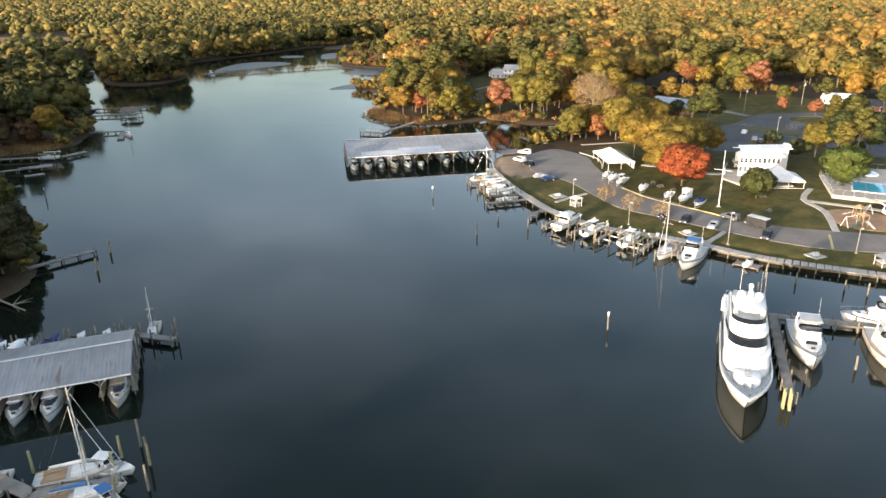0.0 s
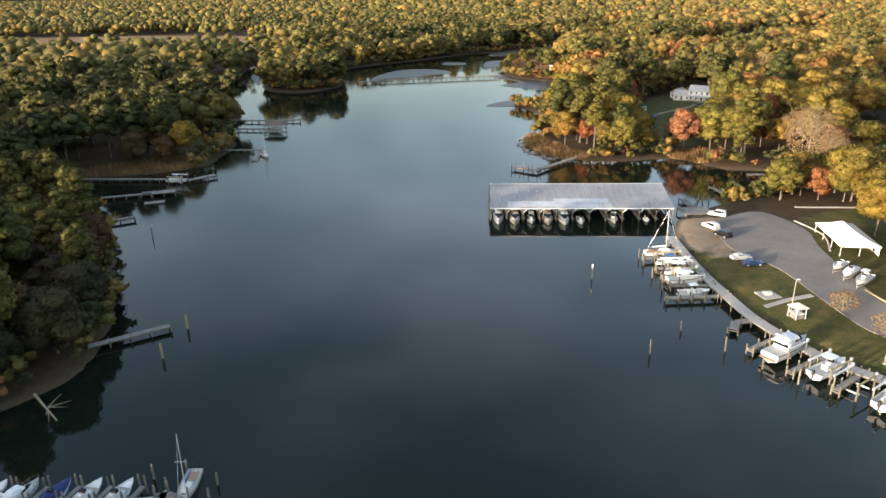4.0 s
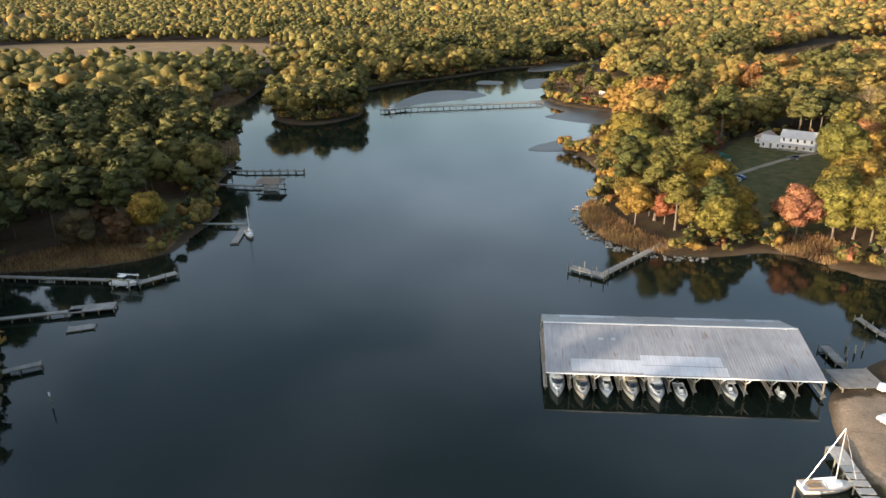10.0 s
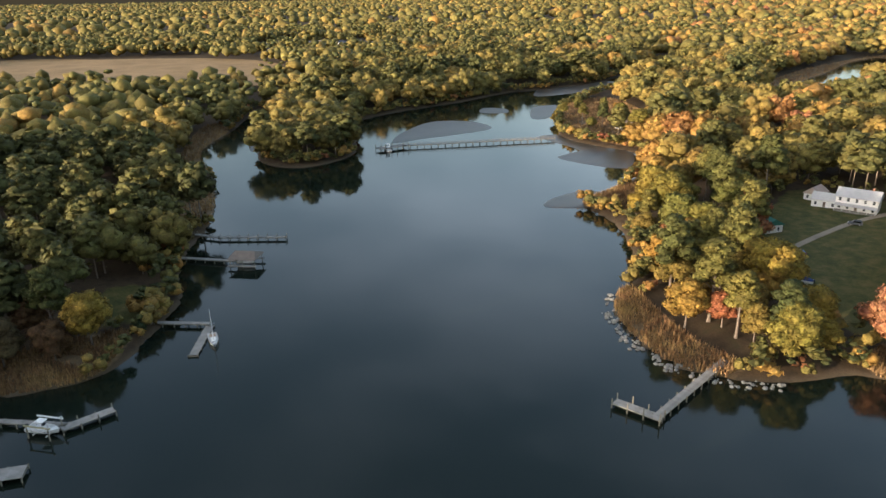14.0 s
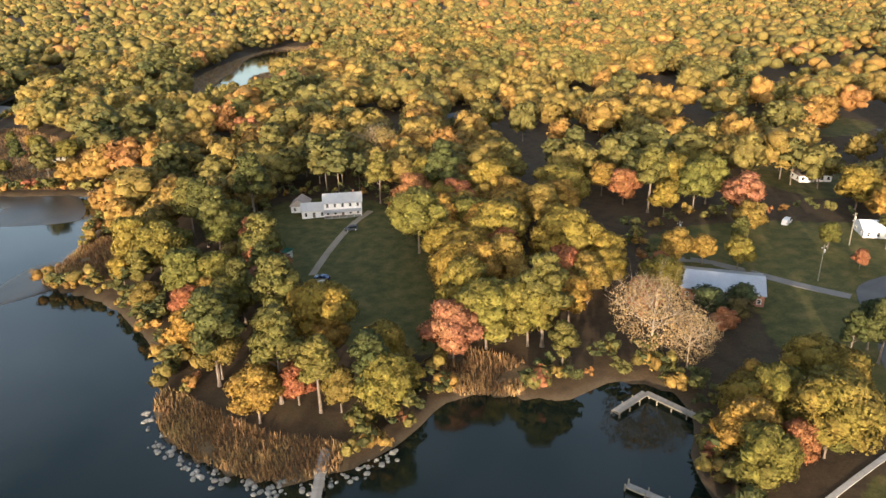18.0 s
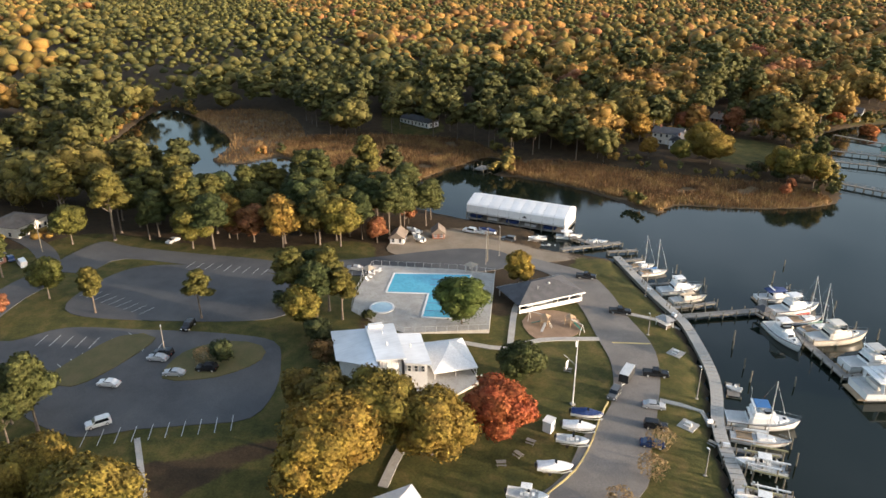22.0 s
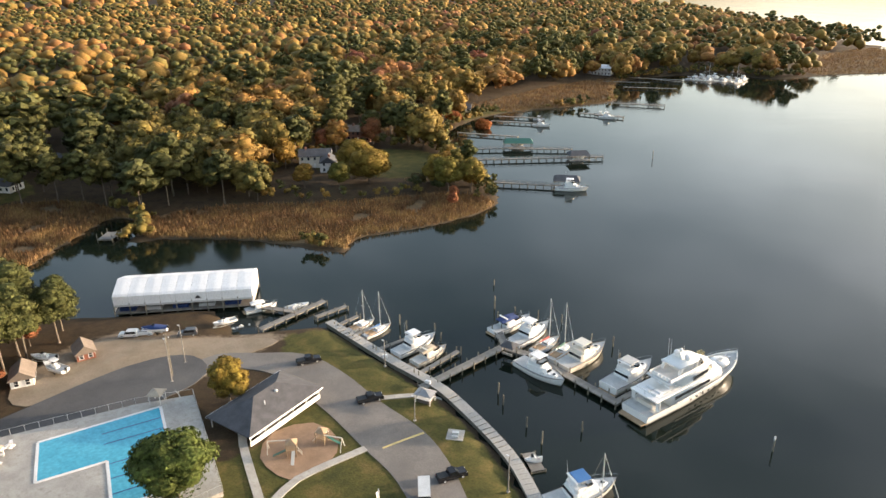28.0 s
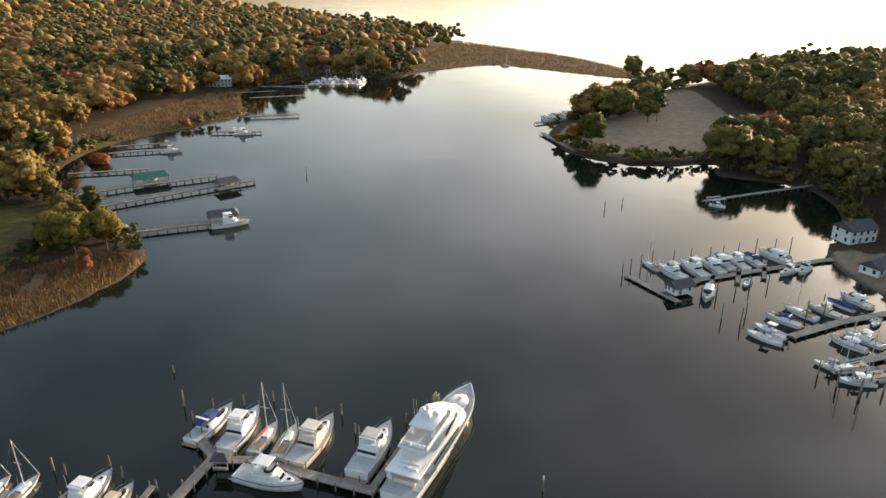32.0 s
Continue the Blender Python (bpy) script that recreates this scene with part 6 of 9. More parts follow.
gable_house(103, 331, -48, 21, 15, 3.6, 2.2, BRICK, surface("silver_roof", (0.36, 0.37, 0.39), (0.45, 0.46, 0.48), 0.3, 5, 0.35, 0.5), "long low building with a shiny grey metal roof", 1, False, category="building", name="building")
# houses inland
for x, y, a, w, d, h, fl, wl, rf, lab in [(185, 455, -30, 14, 9, 5.6, 2, WHITE, BROWNSHINGLE, "white two-storey house among trees"), (178, 330, -40, 15, 9, 3.2, 1, WHITE, CANVASWHITE, "low white house with pale roof"), (190, 314, -40, 18, 9, 3.0, 1, BRICK, SHINGLE, "long grey-roofed ranch house"),
                                          (224, 306, -35, 13, 13, 4.2, 1, CREAM, BROWNSHINGLE, "tan hip-roofed house on tall piers"), (221, 460, 20, 15, 9, 3.0, 1, BRICK, BROWNSHINGLE, "brown-roofed brick ranch house"), (308, 446, 40, 16, 9, 3.0, 1, WHITE, SHINGLE, "grey-roofed house in the woods"),
                                          (153, 573, 10, 15, 9, 3.2, 1, BRICK, SHINGLE, "house roof among trees"), (451, 440, 30, 16, 9, 3.4, 1, WHITE, CANVASWHITE, "white-roofed house in distant trees"), (-57, 614, 30, 12, 9, 5.4, 2, CREAM, BROWNSHINGLE, "tan waterside house behind trees"),
                                          (-28, 657, 15, 13, 9, 5.0, 2, WHITE, SHINGLE, "white house up the creek"), (-357, 445, 50, 12, 8, 5, 2, WHITE, SHINGLE, "white house behind trees on the bank"), (-240, 306, 30, 12, 8, 5.4, 2, WHITE, SHINGLE, "white house on the shaded bank"), (243, 24, 40, 14, 9, 5.8, 2, CREAM, SHINGLE, "large grey house on the southern point"), (233, 26, 130, 9, 7, 5.0, 2, WHITE, SHINGLE, "white wing of the point house"), (263, -30, 20, 13, 9, 5.4, 2, BRICK, BROWNSHINGLE, "brown house behind the point lawn"), (369, -15, 30, 16, 10, 5.4, 2, WHITE, SHINGLE, "grey-roofed house in southern woods"), (356, -30, 20, 15, 9, 5, 2, WHITE, SHINGLE, "grey-roofed house among tall oaks"), (328, 125, 25, 22, 8, 3.2, 1, WHITE, SHINGLE, "long low house beside the marsh"),
                                          (-86, -14, 20, 11, 8, 5.2, 2, WHITE, SHINGLE, "white two-storey house by the marina"), (-80, 14, 35, 9, 6, 3.0, 1, WHITE, SHINGLE, "small white marina office with grey roof"), (-92, 8, 35, 8, 6, 3.0, 1, WHITE, SHINGLE, "small white cottage with grey shingle roof"), (345, 90, 10, 15, 9, 3.4, 1, WHITE, SHINGLE, "house with lit front behind the marsh"), (-125, -160, 40, 14, 8, 4, 1, BRICK, REDPAINT, "red-roofed building on the spit"), (260, -120, 30, 14, 9, 5, 2, WHITE, SHINGLE, "house behind red trees on the southern shore"), (255, -330, 10, 20, 12, 6, 2, WHITE, CANVASWHITE, "large white boatyard shed"),
                                          (216, 382, -30, 13, 8, 3.2, 1, WHITE, BROWNSHINGLE, "brown-roofed bungalow behind a broad tree"), (232, 470, 15, 14, 9, 3.2, 1, CREAM, SHINGLE, "grey-roofed bungalow on the inland street"), (220, 545, 30, 14, 9, 3.2, 1, BRICK, SHINGLE, "brick bungalow deep among trees"),
                                          (245, 576, -20, 13, 9, 5.2, 2, WHITE, SHINGLE, "white house on the inland street"), (318, 449, 10, 15, 9, 3.2, 1, BRICK, BROWNSHINGLE, "brown ranch house on the inland street"), (439, 528, 20, 15, 9, 5.2, 2, WHITE, SHINGLE, "distant white house in a clearing"),
                                          (396, 17, 20, 16, 9, 5.0, 2, WHITE, SHINGLE, "grey-roofed house in the southern woods"), (456, -60, 35, 18, 10, 5.4, 2, WHITE, SHINGLE, "pale house on the wooded southern rise")]:
    gable_house(x, y, a, w, d, h, 2.2 if fl == 2 else 1.8, wl, rf, lab, fl, fl == 2, hip=(lab.startswith("tan hip")), near=math.hypot(x - 40, y - 200) < 200)
# far estate beyond the field
for k in range(26):
    x, y = -620 + 24 * (k % 13) + random.uniform(-8, 8), 1090 + 34 * (k // 13) + 0.55 * 26 * (k % 13) + random.uniform(-8, 8)
    gable_house(x, y, random.uniform(0, 90), 12, 9, 5.5, 2.6, WHITE if k % 3 else CREAM, SHINGLE if k % 2 else BROWNSHINGLE, "distant house on a far housing estate", 1, False, near=False)
gable_house(-16.5, 31, 25, 6.5, 4, 2.6, 1.4, WHITE, SHINGLE, "small white dock house with grey roof on the marina dock", 1, False, z=0.95, category="dock house", name="dock_house")


def clubhouse():
    z = 3.6
    t = thing("clubhouse", "white two-storey clubhouse with white metal roofs", "building", pose(-3.2, 1.7, z))

    def slab(name, pts, z0, z1, mat, lab=""):
        return part(name, MB().prism(pts, z0, z1), mat, t, lab)
    def roof_slab(name, pts, thick, mat, lab=""):
        n = len(pts)
        top = [tuple(q) for q in pts]
        low = [(q[0], q[1], q[2] - thick) for q in pts]
        faces = [tuple(range(n)), tuple(range(2 * n - 1, n - 1, -1))] + [(k, n + k, n + (k + 1) % n, (k + 1) % n) for k in range(n)]
        return part(name, MB().add(top + low, faces), mat, t, lab)
    # sloping wing, raised hall and low wing, each with its own roof
    slab("sloping_wing_wall", [(110.8, 223.4), (107, 217.2), (92.4, 218.8), (99.8, 224.8)], 0, 5.0, WHITE)
    roof_slab("sloping_roof", [(99.4, 226, 5.3), (112.2, 224.2, 5.3), (108.2, 216.9, 6.6), (91.2, 218.8, 6.6)], 0.22, WHITEROOF, "broad white roof sloping to the lawn")
    slab("hall_wall", [(106.4, 216.4), (105.6, 211.6), (92.6, 213.4), (93.4, 218.0)], 0, 7.1, WHITE)
    roof_slab("hall_roof", [(93, 218.8, 7.3), (107.4, 217.2, 7.7), (106.4, 210.8, 7.7), (91.6, 212.8, 7.3)], 0.25, WHITEROOF, "raised white roof of the middle hall")
    slab("wing_wall", [(102.2, 210.8), (101.4, 206.8), (89.8, 208.8), (91.8, 213.0)], 0, 6.2, WHITE)
    roof_slab("wing_roof", [(91, 213.4, 6.7), (103.2, 211.2, 6.8), (102.2, 205.8, 6.3), (88.8, 208, 6.2)], 0.22, WHITEROOF, "lower white roof of the end wing")
    slab("parapet", [(107.2, 216.6), (106.8, 213.4), (105.6, 213.6), (106, 216.8)], 7.6, 8.3, WHITE)
    # two window rows facing the creek, and smaller ones on the short walls
    for k in range(9):
        f = (k + 0.5) / 9
        window(t, 89.8 + 11.6 * f, 208.8 - 2.0 * f - 0.03, 4.2, 0.85, 1.35, -99.8)
        if k < 5:
            window(t, 89.8 + 11.6 * f, 208.8 - 2.0 * f - 0.03, 1.5, 0.85, 1.35, -99.8)
    for k in range(4):
        window(t, 93.38 - 0.18 * k, 217.2 - 1.05 * k, 5.1, 0.75, 1.3, 190)
        window(t, 93.38 - 0.18 * k, 217.2 - 1.05 * k, 2.5, 0.75, 1.3, 190)
    for k in range(3):
        window(t, 90.1 + 0.62 * k, 209.6 + 1.3 * k, 4.2, 0.8, 1.3, 154.5)
    part("balcony", MB().prism([(93.2, 217.8), (92.5, 213.6), (90.6, 213.8), (91.2, 218)], 2.2, 2.4), CONCRETE, t)
    part("railing", MB().beam((91.3, 217.8, 3.3), (90.7, 213.9, 3.3), 0.06, 0.08).beam((91.3, 217.8, 2.8), (90.7, 213.9, 2.8), 0.05, 0.4), WHITE, t)
    part("patio", MB().prism([(100, 207), (101.5, 196.8), (88, 197.5), (84.5, 206), (87, 213), (91, 220), (93, 219)], -0.8, 0.05), CONCRETE, t)
    for p in [(103, 214.5), (98, 215), (97, 210)]:
        part("roof_vent", MB().tube((*p, 6.4), (*p, 8.2 if p[1] > 212 else 7.2), 0.18, 0.18, 8), ALU, t)


clubhouse()


def marquee(cx, cy, ang, w, d, eave, peak, label, z, ridge=0.0, walls=True):
    t = thing("marquee", label, "tent", pose(cx, cy, z, 0, 0, ang))
    o = 0.25
    part("canopy", MB().add([(-w / 2 - o, -d / 2 - o, eave), (w / 2 + o, -d / 2 - o, eave), (w / 2 + o, d / 2 + o, eave), (-w / 2 - o, d / 2 + o, eave), (-ridge / 2, 0, peak), (ridge / 2, 0, peak),
                             (-w / 4 - ridge / 4, -d / 4, eave + (peak - eave) * 0.42), (w / 4 + ridge / 4, -d / 4, eave + (peak - eave) * 0.42), (w / 4 + ridge / 4, d / 4, eave + (peak - eave) * 0.42), (-w / 4 - ridge / 4, d / 4, eave + (peak - eave) * 0.42)],
                            [(0, 1, 7, 6), (1, 2, 8, 7), (2, 3, 9, 8), (3, 0, 6, 9), (6, 7, 5, 4), (7, 8, 5), (8, 9, 4, 5), (9, 6, 4)]), CANVASWHITE, t, "stretched white canopy")
    part("valance", MB().beam((-w / 2 - o, -d / 2 - o, eave - 0.15), (w / 2 + o, -d / 2 - o, eave - 0.15), 0.03, 0.35).beam((-w / 2 - o, d / 2 + o, eave - 0.15), (w / 2 + o, d / 2 + o, eave - 0.15), 0.03, 0.35)
         .beam((-w / 2 - o, -d / 2 - o, eave - 0.15), (-w / 2 - o, d / 2 + o, eave - 0.15), 0.03, 0.35).beam((w / 2 + o, -d / 2 - o, eave - 0.15), (w / 2 + o, d / 2 + o, eave - 0.15), 0.03, 0.35), CANVASWHITE, t)
    n = 3
    for k in range(n + 1):
        for s in (-1, 1):
            part("pole", MB().tube((-w / 2 + w * k / n, s * d / 2, 0), (-w / 2 + w * k / n, s * d / 2, eave), 0.09, 0.09, 8), WHITE, t)
    for s in (-1, 1):
        part("pole", MB().tube((s * w / 2, 0, 0), (s * w / 2, 0, eave), 0.09, 0.09, 8), WHITE, t)
    if walls:
        for k in range(n):
            x0 = -w / 2 + w * k / n
            pn = part("wall_panel", MB().box(x0 + w / n / 2, -d / 2, 0.05, w / n - 0.2, 0.04, eave - 0.4), CANVASWHITE, t)
            part("arched_window", MB().prism([(x0 + w / n / 2 + 0.55 * math.cos(a), -1.0 + 0.75 * math.sin(a)) for a in [k2 * math.pi / 8 for k2 in range(9)]] + [(x0 + w / n / 2 - 0.55, -1.7), (x0 + w / n / 2 + 0.55, -1.7)], -0.05, 0.05), PANE, pn).matrix_basis = Matrix.Translation((0, -d / 2, 2.3)) @ pose(0, 0, 0, 90)
    else:
        part("low_wall", MB().box(0, -d / 2, 0, w, 0.15, 0.9).box(-w / 2, 0, 0, 0.15, d, 0.9), WHITE, t)
    return t


marquee(94.8, 202.2, -8, 12.6, 9.4, 3.0, 6.2, "white peaked marquee roof beside the clubhouse", 2.4, 1.0, False)
marquee(53.2, 232, 96, 17, 8.5, 2.8, 5.0, "white marquee with arched windows near the drive", 2.3, 8.0, True)


def pavilion():
    t = thing("pavilion", "low pavilion with dark grey hip roof beside the pool", "pavilion", pose(117, 166.2, hz(117, 166) - 0.1, 0, 0, 92))
    w, d, h = 20.5, 12.5, 3.0
    part("roof", MB().add([(-w / 2, -d / 2, h), (w / 2, -d / 2, h), (w / 2, d / 2, h), (-w / 2, d / 2, h), (-w / 2 + 7.2, 0, h + 3.0), (w / 2 - 7.2, 0, h + 3.0),
                           (-w / 2, -d / 2, h - 0.2), (w / 2, -d / 2, h - 0.2), (w / 2, d / 2, h - 0.2), (-w / 2, d / 2, h - 0.2)],
                          [(0, 1, 5, 4), (1, 2, 5), (2, 3, 4, 5), (3, 0, 4), (0, 6, 7, 1), (1, 7, 8, 2), (2, 8, 9, 3), (3, 9, 6, 0), (6, 9, 8, 7)]), SHINGLE, t, "dark grey shingled hip roof")
    part("floor", MB().box(0, 0, 0, w - 1.5, d - 1.5, 0.3), CONCRETE, t)
    part("inner_wall", MB().box(2.5, 1.5, 0.3, 8, 5, 2.5), WHITE, t)
    part("low_wall", MB().box(0, d / 2 - 0.6, 0.3, w - 1.0, 0.2, 1.1), WHITE, t, "long white parapet wall")
    part("low_wall", MB().box(-w / 2 + 0.6, 0, 0.3, 0.2, d - 1.0, 1.1), WHITE, t)
    part("fascia", MB().beam((-w / 2, d / 2, h - 0.15), (w / 2, d / 2, h - 0.15), 0.06, 0.35).beam((-w / 2, -d / 2, h - 0.15), (w / 2, -d / 2, h - 0.15), 0.06, 0.35), WHITE, t)
    for k in range(6):
        for s in (-1, 1):
            part("post", MB().box(-w / 2 + 0.7 + (w - 1.4) * k / 5, s * (d / 2 - 0.7), 0.3, 0.2, 0.2, h - 0.4), WHITE, t)
    part("roof_vent", MB().ball(-1.5, 1.6, h + 2.3, 0.35, 0.35, 0.4, 8, 5), ALU, t)
    part("vent_pipe", MB().tube((2.5, 2.5, h + 1.5), (2.5, 2.5, h + 2.6), 0.08, 0.08, 6), CANVASWHITE, t)


pavilion()


def white_hall():
    a, b = Vector((187.5, 157.5)), Vector((160.5, 132.5))
    L = (b - a).length
    t = thing("storage_hall", "long white fabric-roofed boat storage hall at the water's edge", "hall", pose(a.x, a.y, 0.2, 0, 0, math.degrees(math.atan2((b - a).y, (b - a).x))))
    D = 14.0
    prof = [(0, 3.0), (0.06, 5.7), (0.7, 6.2), (3.8, 7.2), (7.0, 8.2), (10.2, 7.2), (13.3, 6.2), (13.94, 5.7), (14, 3.0)]
    n = 9
    for k in range(n):
        x0, x1 = L * k / n, L * (k + 1) / n
        part("roof_panel", MB().loft([[(x, y, z + (0.05 if q else 0.0)) for y, z in prof] for q, x in ((0, x0 + 0.02), (1, (x0 + x1) / 2), (0, x1 - 0.02))], closed=False, caps=False), CANVASWHITE, t)
    for x in (0.05, L - 0.05):
        part("gable_wall", MB().add([(x, y, z) for y, z in prof] + [(x, 14, 1.2), (x, 0, 1.2)], [tuple(range(len(prof) + 2))]), CANVASWHITE, t)
    for k in range(10):
        for y in (0.1, 13.9):
            part("post", MB().box(L * k / 9, y, -1.5, 0.25, 0.25, 5.2), PILE, t)
    part("eave_band", MB().beam((0, -0.02, 3.0), (L, -0.02, 3.0), 0.08, 0.5), DECKGREY, t, "greyish lower band")
    part("floor", MB().box(L / 2, D / 2, 0.5, L, D, 0.2), WOOD, t)
    part("sail_mark", MB().add([(L * 0.58, 0.0, 4.0), (L * 0.63, 0.0, 4.0), (L * 0.605, 0.06, 4.9)], [(0, 1, 2)]), BLACK, t).location = (0, -0.12, 0)
    for k in range(5):
        part("stored_rack", MB().box(3 + L * 0.19 * k, 2.5, 0.7, 4.2, 2.2, 0.9), DECKGREY if k % 2 else NAVY, t)


white_hall()


# ---- pool ----
def pool():
    outline = [(147, 198), (136, 204), (131, 193.5), (119, 199.8), (114.2, 190.2), (138, 177.6)]
    deck = [(155, 202), (139, 211.5), (129, 215.5), (121, 212), (113, 206.5), (107, 186.5), (136, 171), (143, 180)]
    outline, deck = [(x - 3.0, y + 1.2) for x, y in outline], [(x - 3.0, y + 1.2) for x, y in deck]
    z = max([hz(*p) for p in deck] + [hz(128, 208), hz(124, 206), hz(132, 210)]) + 0.1
    t = tagged(new("swimming_pool"), "L-shaped bright blue swimming pool in a concrete deck", "pool")
    part("pool_deck", MB().prism(deck, z - 1.6, z), CONCRETE, t, "pale grey concrete pool deck")
    part("pool_water", MB().prism(outline, z - 0.44, z + 0.06), surface("pool_water", (0.07, 0.36, 0.50), (0.10, 0.42, 0.56), 0.15, 1.5, 0.04), t, "clear still turquoise pool water")
    cop = MB()
    for p, q in zip(outline, outline[1:] + outline[:1]):
        cop.beam((*p, z + 0.03), (*q, z + 0.03), 0.55, 0.1)
    part("coping", cop, WHITE, t, "white pool edge")
    u = Vector((23.8, -12.6)).normalized()
    for k, (p, q) in enumerate([((128.2, 182.6), (133.0, 192.4)), ((131.6, 181.0), (136.2, 190.8))]):
        part("lane_line", MB().beam((*p, z + 0.06), (*q, z + 0.06), 0.3, 0.02), BLUEHULL, t)
    for k in range(3):
        p = Vector((115.2 + 3.9 * k, 191.2 - 2.1 * k))
        q = p + Vector((3.9, 8.0))
        part("lane_line", MB().beam((*p, z + 0.06), (*q, z + 0.06), 0.3, 0.02), BLUEHULL, t)
    c = (124.6, 208.9)
    ring = [[(c[0] + r * math.cos(a), c[1] + r * math.sin(a), zz) for a in [k * math.pi / 12 for k in range(24)]] for r, zz in ((3.3, z - 0.2), (3.3, z + 0.32), (2.8, z + 0.32), (2.7, z + 0.05))]
    sp = part("paddling_pool", MB().loft(ring, caps=False), WHITE, t, "round white paddling pool")
    part("paddling_water", MB().add([(c[0] + 2.82 * math.cos(k * math.pi / 12), c[1] + 2.82 * math.sin(k * math.pi / 12), z + 0.26) for k in range(24)], [tuple(range(24))]), surface("shallow_water", (0.45, 0.62, 0.68), (0.55, 0.7, 0.75), 0.4, 3, 0.1), sp)
    fen, line = MB(), [(a, b) for a, b in zip(deck, deck[1:] + deck[:1])]
    for a, b in line:
        a, b = Vector(a), Vector(b)
        k = max(1, int((b - a).length / 2.5))
        for i in range(k):
            p = a.lerp(b, i / k)
            part("fence_post", MB().tube((*p, z - 0.2), (*p, z + 1.5), 0.04, 0.04, 5), ALU, t)
        fen.beam((*a, z + 1.48), (*b, z + 1.48), 0.04, 0.04)
    part("fence_rail", fen, ALU, t)
    for x, y in [(148, 202.2), (147, 204), (145.6, 205.2), (147.4, 203.2), (143.6, 206.4), (142, 207.8), (146.4, 202.8)]:
        s = thing("sun_lounger", "white plastic sun lounger stacked by the pool", "lounger", pose(x, y, z, 0, 0, random.uniform(0, 180)), "pool loungers")
        part("seat", MB().box(0, 0, 0.3, 1.3, 0.65, 0.1), CANVASWHITE, s)
        part("backrest", MB().beam((0.6, 0, 0.36), (1.15, 0, 0.85), 0.65, 0.08), CANVASWHITE, s)
        for a in (-0.5, 0.5):
            for c2 in (-0.26, 0.26):
                part("leg", MB().box(a, c2, 0, 0.06, 0.06, 0.32), CANVASWHITE, s)
    for x, y in [(145.6, 206.4), (137, 178)]:
        s = thing("pool_cabana", "small white poolside shelter", "shelter", pose(x, y, z, 0, 0, 30))
        for a in (-1.2, 1.2):
            for c2 in (-1.2, 1.2):
                part("post", MB().box(a, c2, 0, 0.1, 0.1, 2.2), WHITE, s)
        part("roof", MB().add([(-1.6, -1.6, 2.2), (1.6, -1.6, 2.2), (1.6, 1.6, 2.2), (-1.6, 1.6, 2.2), (0, 0, 3.0)], [(0, 1, 4), (1, 2, 4), (2, 3, 4), (3, 0, 4), (3, 2, 1, 0)]), TAN, s)


pool()


# ---- grounds: playground, flagpole, lamps, kiosks, pads, cars ----
def on(x, y, dz=0.0, ang=0.0):
    return pose(x, y, hz(x, y) + dz, 0, 0, ang)


drape("playground", [(107, 177), (98, 178), (95.6, 171), (99, 164), (107, 163), (111, 170)], MULCH, "reddish mulch play area in the lawn", 0.12, category="playground")


def playset(x, y, ang, s=1.0):
    t = thing("playset", "timber climbing frame with slides", "playset", on(x, y, 0, ang))
    for a in (-0.9, 0.9):
        for b in (-0.9, 0.9):
            part("post", MB().box(a, b, 0, 0.14, 0.14, 2.9), TEAK, t)
    part("platform", MB().box(0, 0, 1.35, 1.9, 1.9, 0.12), TEAK, t)
    part("roof", MB().add([(-1.1, -1.1, 2.8), (1.1, -1.1, 2.8), (1.1, 1.1, 2.8), (-1.1, 1.1, 2.8), (0, 0, 3.5)], [(0, 1, 4), (1, 2, 4), (2, 3, 4), (3, 0, 4), (3, 2, 1, 0)]), TEAK, t)
    part("slide", MB().beam((0.9, 0.4, 1.45), (3.6, 0.4, 0.15), 0.6, 0.08), GREENMETAL, t)
    part("slide", MB().beam((-0.4, 0.9, 1.45), (-0.4, 3.4, 0.15), 0.6, 0.08), CREAM, t)
    part("ladder", MB().beam((-0.9, -0.3, 1.4), (-2.0, -0.3, 0), 0.08, 0.08).beam((-0.9, 0.3, 1.4), (-2.0, 0.3, 0), 0.08, 0.08), CREAM, t)
    part("swing_beam", MB().beam((0.9, -0.9, 2.6), (4.6, -0.9, 2.6), 0.14, 0.14).beam((4.6, -0.9, 2.6), (4.6, -2, 0), 0.12, 0.12).beam((4.6, -0.9, 2.6), (4.6, 0.2, 0), 0.12, 0.12), CREAM, t)


playset(103, 172.6, 40)
playset(101, 166.6, 200)


